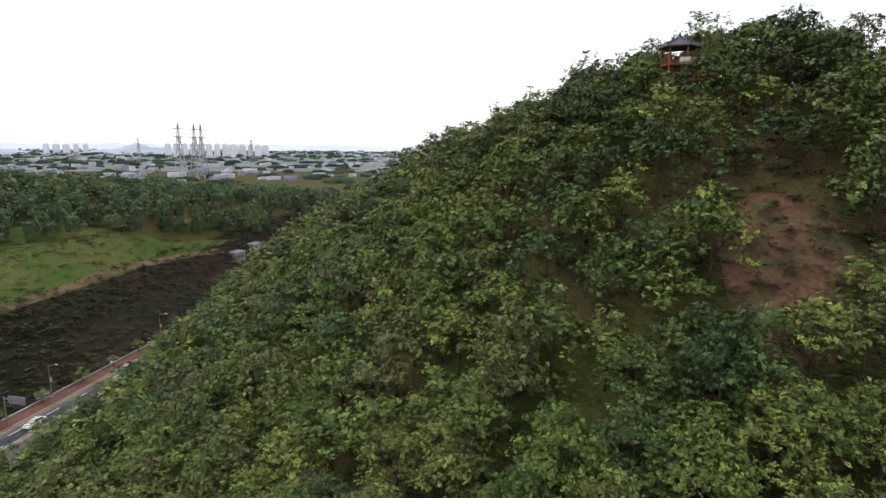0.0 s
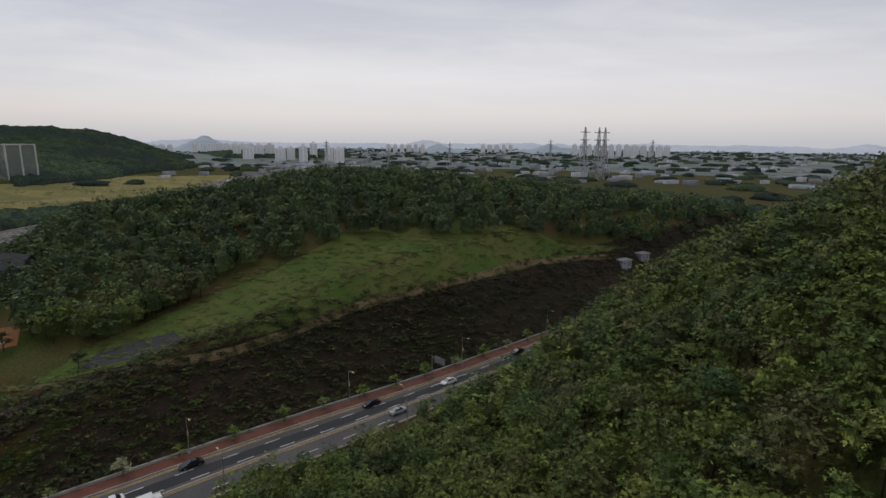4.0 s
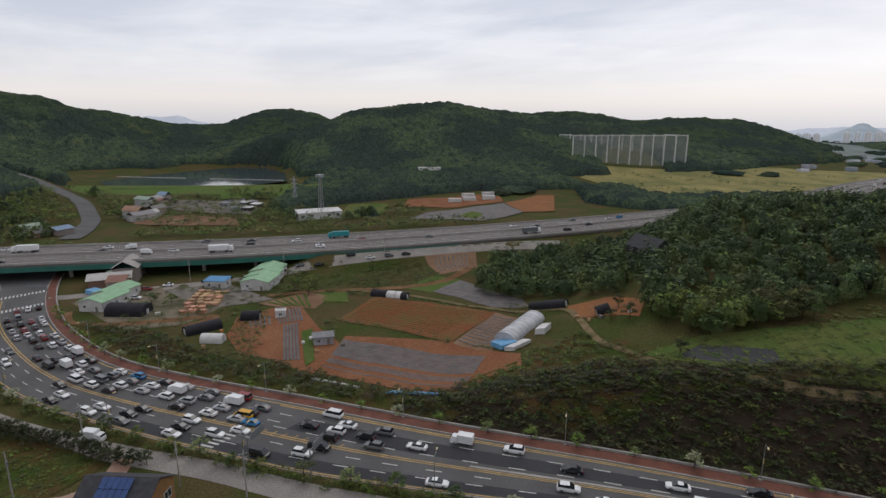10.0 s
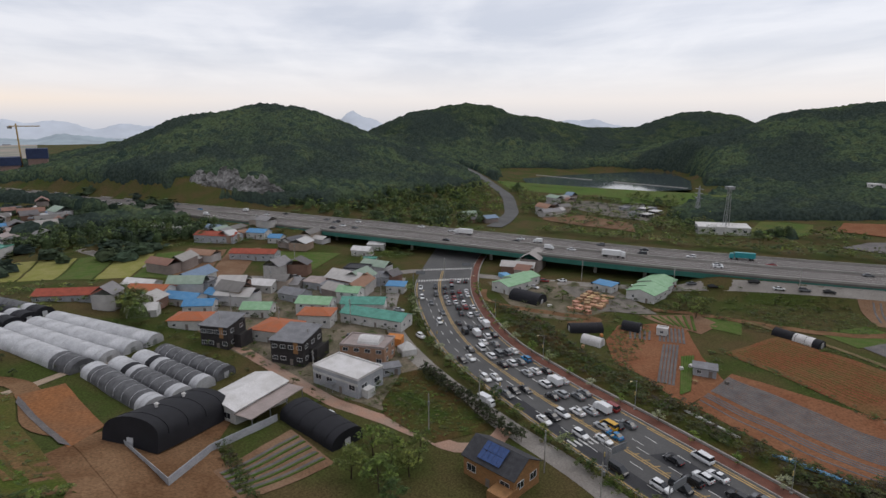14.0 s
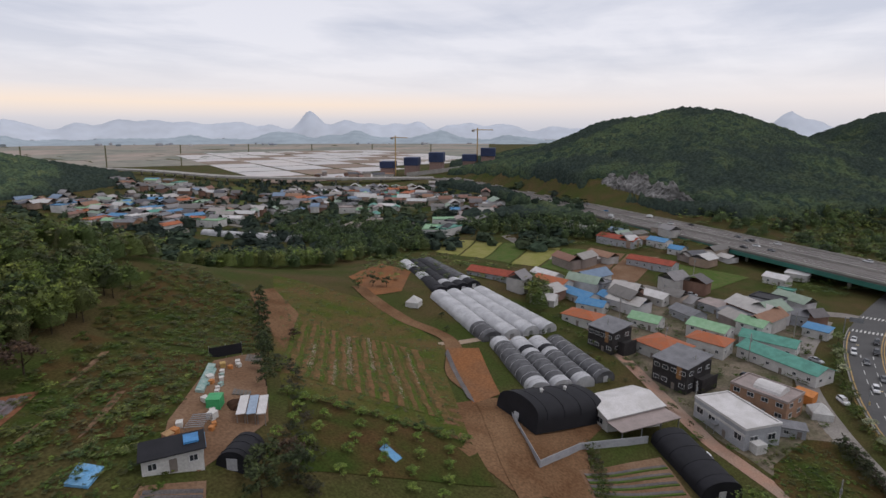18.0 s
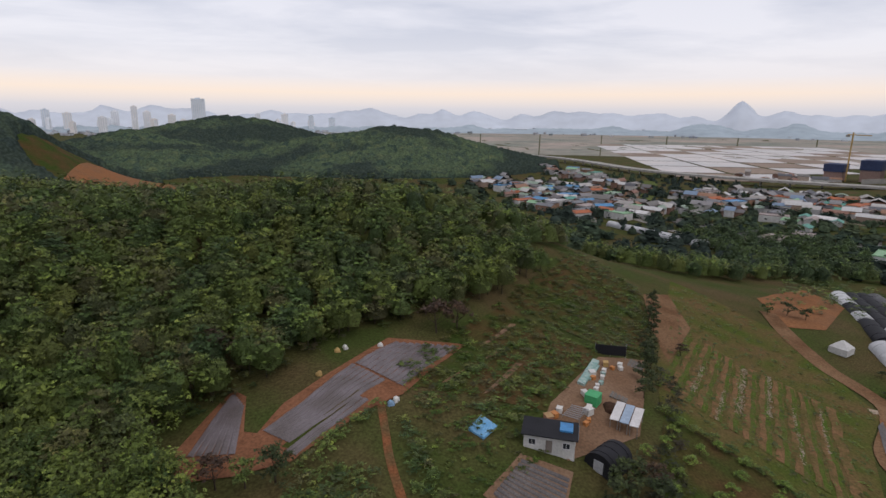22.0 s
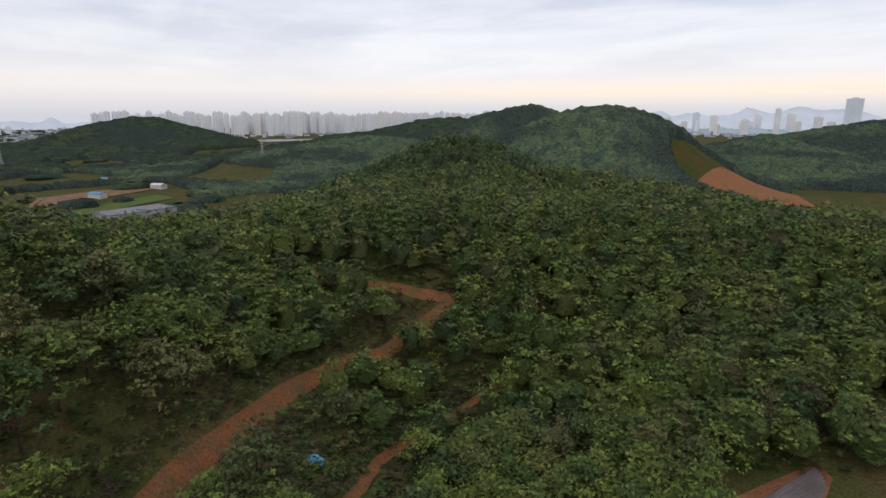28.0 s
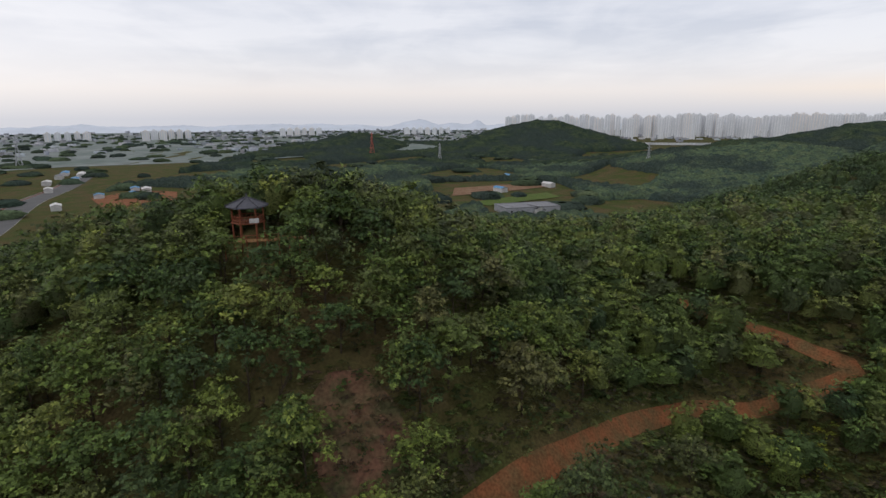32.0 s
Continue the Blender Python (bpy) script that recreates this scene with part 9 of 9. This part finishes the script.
# northern estates
for az, d, h, n in ((-3.5, 1600, 40, 2), (-1, 1620, 44, 2), (1.2, 1650, 36, 6), (5, 2700, 46, 8), (-12, 2900, 44, 6), (-33, 2400, 52, 9), (-36, 2500, 48, 6), (-21, 3000, 44, 5), (12, 2600, 40, 6), (-62, 2700, 36, 5), (-70, 2600, 42, 6), (-82, 2900, 40, 6), (-95, 3000, 38, 7), (34, 2400, 40, 2)):
    for k in range(n):
        x, y = polar(az + k * (1.0 if d < 2000 else 0.7), d + ct.uniform(-80, 80))
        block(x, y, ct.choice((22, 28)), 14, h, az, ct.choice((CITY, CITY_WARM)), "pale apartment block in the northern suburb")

# low-contrast grey-blue roofs, with distance haze mixed into their colour
TOWN = mat("hazed_roofs", (0.33, 0.325, 0.33), 0.8, 0.3, 0.01, 0.08, (0.26, 0.29, 0.33), rnd=1.0, tint="tint", coord="Position")


def sprawl(name, sectors, seed, label):
    """A carpet of far low buildings, too small to pick apart."""
    g = np.random.default_rng(seed)
    vs, fs, tn, off = [], [], [], 0
    q = np.array([(-1, -1, 0), (1, -1, 0), (1, 1, 0), (-1, 1, 0), (-1, -1, 1), (1, -1, 1), (1, 1, 1), (-1, 1, 1)], float)
    fc = np.array([(4, 5, 6, 7), (0, 1, 5, 4), (1, 2, 6, 5), (2, 3, 7, 6), (3, 0, 4, 7)])
    for a0, a1, r0, r1, n in sectors:
        for _ in range(n):
            r = math.sqrt(g.uniform(r0 * r0, r1 * r1))
            x, y = polar(g.uniform(a0, a1), r)
            if float(land(x, y)) > 9:
                continue
            s = (g.uniform(4, 15), g.uniform(3, 7), g.uniform(3, 7) * (1 + r / 4000))
            a = g.uniform(0, 3.14)
            p = q * s
            p = np.stack([p[:, 0] * math.cos(a) - p[:, 1] * math.sin(a) + x, p[:, 0] * math.sin(a) + p[:, 1] * math.cos(a) + y, p[:, 2] + float(ground(x, y)) - 0.5], 1)
            vs.append(p), fs.append(fc + off), tn.append(np.full(8, g.uniform()))
            off += 8
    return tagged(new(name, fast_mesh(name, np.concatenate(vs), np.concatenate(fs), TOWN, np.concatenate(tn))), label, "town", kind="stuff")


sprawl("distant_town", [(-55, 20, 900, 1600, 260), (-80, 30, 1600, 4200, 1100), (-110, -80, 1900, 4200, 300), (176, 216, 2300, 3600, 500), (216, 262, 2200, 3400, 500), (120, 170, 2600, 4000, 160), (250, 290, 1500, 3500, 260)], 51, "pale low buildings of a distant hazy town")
gq = np.random.default_rng(52)
ax_, rr = gq.uniform(-112, 40, 2600), np.sqrt(gq.uniform(500 ** 2, 3800 ** 2, 2600))
tx, ty = -np.sin(np.radians(ax_)) * rr, np.cos(np.radians(ax_)) * rr
ok = (land(tx, ty) < 9) & (polydist(tx, ty, BRIDGE)[0] > 40)
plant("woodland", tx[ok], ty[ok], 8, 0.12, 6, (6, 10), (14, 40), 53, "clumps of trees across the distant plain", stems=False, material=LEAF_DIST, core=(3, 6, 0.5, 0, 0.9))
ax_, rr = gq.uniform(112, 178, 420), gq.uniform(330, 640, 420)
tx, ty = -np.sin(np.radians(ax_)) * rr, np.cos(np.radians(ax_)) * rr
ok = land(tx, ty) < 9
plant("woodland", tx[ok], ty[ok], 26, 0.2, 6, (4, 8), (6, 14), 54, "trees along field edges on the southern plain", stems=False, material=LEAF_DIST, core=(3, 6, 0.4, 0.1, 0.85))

# rice fields; the sky's reflection is put into the flooded ones' pale colour
PADDY = mat("sky_pale_paddy", (0.46, 0.40, 0.37), 0.35, 0.15, 0.01, 0.05, (0.38, 0.36, 0.35), coord="Position")
PADDY_DRY = mat("dry_paddy", (0.27, 0.20, 0.15), 0.9, 0.2, 0.01, 0.1, coord="Position")
o0 = np.array((-470.0, -640.0))
eu, ev = np.array((-0.35, -0.94)), np.array((-0.94, 0.35))
for i in range(9):
    for j in range(7):
        a = o0 + eu * i * 120 + ev * j * 95
        mm = PADDY if (i * 3 + j) % 4 else PADDY_DRY
        poly = [tuple(a), tuple(a + eu * 112), tuple(a + eu * 112 + ev * 88), tuple(a + ev * 88)]
        if max(float(land(*p)) for p in poly) < 8:
            patch("paddy", poly, mm, "flooded pale rice paddy" if mm is PADDY else "dry brown rice paddy", 0.5, "field", 60)
# far fields: haze put into a pale, washed-out base colour
for k in range(10):
    a, b = polar(122 + k * 6, 1250), polar(122 + k * 6 + 5.9, 1250)
    c_, d_ = polar(122 + k * 6 + 5.9, 4000), polar(122 + k * 6, 4000)
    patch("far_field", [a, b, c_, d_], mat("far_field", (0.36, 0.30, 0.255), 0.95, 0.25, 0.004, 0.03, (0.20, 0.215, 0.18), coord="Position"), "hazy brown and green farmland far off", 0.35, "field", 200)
# greyed green of the plain stands in for distance haze
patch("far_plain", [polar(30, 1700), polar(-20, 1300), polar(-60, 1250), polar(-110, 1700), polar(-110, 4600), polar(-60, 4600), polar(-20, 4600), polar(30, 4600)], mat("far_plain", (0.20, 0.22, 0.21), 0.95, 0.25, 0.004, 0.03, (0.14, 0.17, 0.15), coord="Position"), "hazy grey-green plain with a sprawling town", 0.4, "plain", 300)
patch("river", [polar(246, 1900), polar(228, 2100), polar(214, 2300), polar(214, 2420), polar(228, 2250), polar(246, 2080), polar(262, 2000), polar(262, 1820)], WATER, "pale river before the high-rise city", 0.8, "river", 150)

# mountains that close the view; distance haze is put into their pale blue-grey
def range_of_hills(name, dist, base, peaks, material, label, seed):
    g = np.random.default_rng(seed)
    n = 1080
    waves = [(g.uniform(0.25, 2.6), g.uniform(0, 6.28)) for _ in range(14)]
    v = []
    for i in range(n + 1):
        a = 360.0 * i / n
        h = base(a)
        for pa, ph, pw in peaks:
            dd = (a - pa + 180) % 360 - 180
            h = max(h, ph * math.exp(-abs(dd / pw) ** 1.35))
        w = sum(math.sin(a * f + p) / (0.6 + f) for f, p in waves)
        h += h * 0.09 * w * min(1, (n - i) / 40, i / 40) + 2 * math.sin(a * 11.0)
        for r, f in ((dist - 260, 0.0), (dist - 110, 0.62), (dist, 1.0), (dist + 150, 0.0)):
            x, y = polar(a, r)
            v.append((x, y, -6 + max(h, 4) * f))
    return tagged(new(name, mesh_from(name, v, grid_faces(n + 1, 4), material, True)), label, "mountains", kind="structure")


def southern(a, lo, hi):
    """Higher ground all along the south."""
    return lo + (hi - lo) * float(sm(105, 122, a) * sm(226, 205, a))


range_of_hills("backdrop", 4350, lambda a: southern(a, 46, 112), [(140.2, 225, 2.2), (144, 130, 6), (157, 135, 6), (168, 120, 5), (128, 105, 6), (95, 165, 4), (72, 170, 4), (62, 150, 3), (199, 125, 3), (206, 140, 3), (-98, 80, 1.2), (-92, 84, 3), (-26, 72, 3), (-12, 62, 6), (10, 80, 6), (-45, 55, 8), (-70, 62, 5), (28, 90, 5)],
               mat("hazed_mountain", (0.56, 0.60, 0.66), 0.95, 0.08, 0.002, 0.01, coord="Position"), "mountain range on the horizon, haze in its blue-grey colour", 61)
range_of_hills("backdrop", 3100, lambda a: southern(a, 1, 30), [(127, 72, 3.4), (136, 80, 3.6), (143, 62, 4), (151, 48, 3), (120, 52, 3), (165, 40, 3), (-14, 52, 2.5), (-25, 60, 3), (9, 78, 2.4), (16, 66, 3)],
               mat("hazed_hills", (0.36, 0.42, 0.46), 0.95, 0.12, 0.004, 0.02, coord="Position"), "hills across the plain, haze in their blue-green colour", 62)

# building site with cranes beyond the rice fields
SITE = mat("site_netting", (0.035, 0.05, 0.11), 0.8, 0.2, 0.05, 0.3)
for k, (x, y) in enumerate(((-660, -600), (-672, -560), (-690, -525), (-715, -480), (-728, -455))):
    r_ = new("building_site")
    h = 22 + (k % 3) * 5
    part("frame", boxes((-14, 14, -10, 10, 0, h * 0.55)), mat("raw_concrete", (0.30, 0.20, 0.17), 0.9, 0.3), r_)
    part("netting", boxes((-15, 15, -11, 11, h * 0.55, h)), SITE, r_, "dark blue safety netting")
    r_.matrix_world = place(x, y, 30)
    tagged(r_, "unfinished apartment block wrapped in dark blue netting", "building site", "building site")
for x, y, h in ((-655, -580, 62), (-720, -470, 60)):
    r_ = new("tower_crane")
    part("mast", rod(bmesh.new(), (0, 0, -1), (0, 0, h), 0.9, n=4), YELLOW, r_)
    part("jib", rod(bmesh.new(), (-12, 0, h - 3), (38, 0, h - 3), 0.6, n=4), YELLOW, r_)
    part("counterweight", boxes((-13, -9, -1.5, 1.5, h - 6, h - 3)), CONCRETE, r_)
    r_.matrix_world = place(x, y, 70)
    tagged(r_, "orange tower crane over the building site", "crane", "building site")
slab("site_hoarding", [(-640, -545), (-690, -440), (-689, -439), (-639, -544)], 0, 6, CONCRETE, "long pale hoarding before the building site", "fence")

# the far village: roofs and yards too small to pick apart
def hamlet(name, spots, seed, label):
    """Small pitched houses scattered round several centres, joined."""
    g = np.random.default_rng(seed)
    q = np.array([(-1, -1, 0), (1, -1, 0), (1, 1, 0), (-1, 1, 0), (-1, -1, 1), (1, -1, 1), (1, 1, 1), (-1, 1, 1)], float)
    rq = np.array([(-1.1, -1.15, 1), (1.1, -1.15, 1), (1.1, 0, 1.5), (-1.1, 0, 1.5), (1.1, 1.15, 1), (-1.1, 1.15, 1), (-1.1, -1.15, 0.96), (1.1, 1.15, 0.96)], float)
    wf = np.array([(0, 1, 5, 4), (1, 2, 6, 5), (2, 3, 7, 6), (3, 0, 4, 7)])
    rf = np.array([(0, 1, 2, 3), (3, 2, 4, 5)])
    kits = {"wall": ([], []), "roof": ([], [])}
    tints = {"wall": [], "roof": []}
    for cx_, cy_, sx, sy, turn, n in spots:
        for _ in range(n):
            u, v_ = g.uniform(-sx, sx), g.uniform(-sy, sy)
            c, sn = math.cos(radians(turn)), math.sin(radians(turn))
            x, y = cx_ + u * c - v_ * sn, cy_ + u * sn + v_ * c
            if float(land(x, y)) > 14:
                continue
            a = radians(turn + g.choice((0, 90)) + g.uniform(-12, 12))
            sc_ = np.array((g.uniform(3.5, 9), g.uniform(3, 5.5), g.uniform(2.8, 6.5)))
            tint = g.uniform()
            for key, base, fc in (("wall", q, wf), ("roof", rq, rf)):
                p = base * sc_
                p = np.stack([p[:, 0] * math.cos(a) - p[:, 1] * math.sin(a) + x, p[:, 0] * math.sin(a) + p[:, 1] * math.cos(a) + y, p[:, 2] + float(ground(x, y))], 1)
                kits[key][1].append(fc + 8 * len(kits[key][0]))
                kits[key][0].append(p)
                tints[key].append(np.full(8, tint))
    root = None
    for key, mm in (("wall", HAMLET_WALL), ("roof", HAMLET_ROOF)):
        me = fast_mesh(name if key == "wall" else "roofs", np.concatenate(kits[key][0]), np.concatenate(kits[key][1]), mm, np.concatenate(tints[key]))
        ob = new(name if root is None else "roofs", me)
        if root is None:
            root = tagged(ob, label, "village", kind="stuff")
        else:
            ob.parent = root
    return root


def ramp_mat(name, cols, rough):
    """Each small building takes its own colour from a list."""
    m = bpy.data.materials.new(name)
    MATS[name] = m
    m.use_nodes = True
    n, l = m.node_tree.nodes, m.node_tree.links
    b = n["Principled BSDF"]
    b.inputs["Roughness"].default_value = rough
    b.inputs["Specular IOR Level"].default_value = 0.15
    at = n.new("ShaderNodeAttribute")
    at.attribute_name = "tint"
    cr = n.new("ShaderNodeValToRGB")
    cr.color_ramp.interpolation = "CONSTANT"
    e = cr.color_ramp.elements
    e[0].color, e[1].color = (*cols[0], 1), (*cols[1], 1)
    e[1].position = 1 / len(cols)
    for k in range(2, len(cols)):
        e.new(k / len(cols)).color = (*cols[k], 1)
    l.new(at.outputs["Fac"], cr.inputs[0])
    ns = n.new("ShaderNodeTexNoise")
    ns.inputs["Scale"].default_value = 0.6
    mr = n.new("ShaderNodeMapRange")
    mr.inputs[3].default_value, mr.inputs[4].default_value = 0.75, 1.2
    l.new(n.new("ShaderNodeNewGeometry").outputs["Position"], ns.inputs["Vector"]), l.new(ns.outputs[0], mr.inputs[0])
    mx = n.new("ShaderNodeMixRGB")
    mx.blend_type = "MULTIPLY"
    mx.inputs[0].default_value = 1.0
    l.new(cr.outputs[0], mx.inputs[1]), l.new(mr.outputs[0], mx.inputs[2]), l.new(mx.outputs[0], b.inputs["Base Color"])
    return m


HAMLET_WALL = ramp_mat("hamlet_walls", [(0.42, 0.40, 0.38), (0.30, 0.22, 0.17), (0.50, 0.49, 0.47), (0.24, 0.20, 0.18), (0.36, 0.30, 0.25), (0.46, 0.45, 0.45), (0.20, 0.12, 0.09)], 0.85)
HAMLET_ROOF = ramp_mat("hamlet_roofs", [(0.22, 0.21, 0.21), (0.26, 0.15, 0.10), (0.46, 0.45, 0.44), (0.10, 0.10, 0.11), (0.17, 0.23, 0.31), (0.30, 0.28, 0.26), (0.22, 0.12, 0.09), (0.16, 0.15, 0.14), (0.24, 0.30, 0.24), (0.40, 0.38, 0.36), (0.13, 0.12, 0.12)], 0.7)
hamlet("far_village", [(-205, -545, 26, 70, 20, 42), (-262, -545, 30, 60, 28, 25), (-310, -640, 26, 60, 28, 27), (-262, -430, 40, 36, 30, 24), (-330, -420, 36, 40, 30, 14), (-420, -470, 46, 60, 35, 38), (-425, -385, 36, 40, 40, 24), (-405, -290, 40, 40, 40, 20), (-480, -420, 36, 60, 40, 18), (-375, -235, 26, 20, 40, 6),
                       (-345, -560, 24, 50, 30, 9), (-600, -620, 50, 60, 40, 15)], 91, "dense far village of grey, brown and white houses")
hamlet("far_village", [(-255, -20, 16, 28, 60, 8), (-238, -62, 10, 34, 75, 7), (-224, -100, 8, 24, 75, 4), (-276, -120, 6, 30, 70, 4), (-268, 60, 6, 16, 60, 4), (-356, -110, 14, 30, 60, 10), (-336, -60, 10, 20, 60, 5), (-425, 60, 10, 10, 30, 3), (-440, 130, 18, 22, 30, 7), (-505, 155, 14, 30, 30, 6)], 92, "small sheds and lean-tos crowded between the village houses")
# larger trees between the far houses
gv = np.random.default_rng(93)
tx, ty = gv.uniform(-500, -170, 760), gv.uniform(-700, -230, 760)
ok = land(tx, ty) < 10
plant("woodland", tx[ok], ty[ok], 24, 0.14, 6, (3, 7), (3, 8), 94, "scattered trees and hedges between the far houses", stems=False, material=LEAF_DIST, core=(2, 6, 0.4, 0.1, 0.8), per=3)

# far village houses
vr = random.Random(8)
protos = {}
SPOTS = [(-206, -560, 14, 45, 9), (-250, -480, 22, 50, 12), (-405, -440, 30, 50, 12), (-435, -360, 22, 40, 8), (-380, -255, 30, 22, 7), (-215, -520, 45, 60, 16), (-262, -545, 30, 45, 9), (-232, -420, 25, 25, 6), (-392, -470, 40, 50, 12), (-360, -360, 30, 35, 9), (-430, -400, 35, 30, 8), (-330, -250, 22, 18, 5), (-300, -290, 30, 25, 5), (-345, -660, 30, 40, 7), (-190, -470, 20, 25, 5)]
for cx_, cy_, sx, sy, n in SPOTS:
    for k in range(n):
        x, y = cx_ + vr.uniform(-sx, sx), cy_ + vr.uniform(-sy, sy)
        if float(ground(x, y)) > 16:
            continue
        rc = vr.choice("oybmwdygmtoy")
        w, d_, h = vr.choice(((12, 8, 3.6), (16, 9, 5.0), (20, 11, 5.5)))
        key = (rc, w)
        if key not in protos:
            protos[key] = house((x, y), (x + w, y), d_, h, "gable" if w < 20 else "flat", R[rc], WALL_WHITE if rc != "y" else WALL_TAN, 1.6, wins=2, sides=False, label=TXT[rc] + " house in the far village", wkind="m", group="far village houses")
        else:
            copy_thing(protos[key], place(x, y, vr.choice((20, 35, 110, 125)) + vr.uniform(-8, 8)))
# houses beyond the meadow and along the road to the east
for x, y, rc in ((650, -130, "b"), (800, -170, "b"), (690, -200, "w"), (505, -110, "y"), (500, -135, "d"), (560, 330, "w"), (700, 420, "w")):
    key = (rc, 16)
    if key in protos:
        copy_thing(protos[key], place(x, y, 30))
    else:
        protos[key] = house((x, y), (x + 16, y + 6), 9, 5, "gable", R[rc], WALL_WHITE, 1.6, wins=2, sides=False, label=TXT[rc] + " house in the far village", wkind="m", group="far village houses")
patch("bare_lot", [(540, 246), (575, 300), (640, 345), (706, 330), (690, 270), (610, 240)], SOIL_RED, "bare red earth beside the road", 0.8, "field", 30)
patch("soil_field", [(620, -60), (650, -120), (700, -205), (740, -190), (690, -70)], SOIL_BROWN, "brown field in the eastern valley", 0.8, "field", 30)
patch("crop_field", [(570, -70), (640, -175), (600, -180), (545, -90)], CROP, "green field in the eastern valley", 0.8, "field", 30)
for x, y in ((136, 212), (152, 222)):
    house((x, y), (x + 6, y + 2), 3.5, 2.5, "shed", ROOF_GREY, WALL_GREY, 0.4, wins=2, sides=False, label="low grey hut at the end of the meadow", name="cabin", category="cabin", wkind="s")
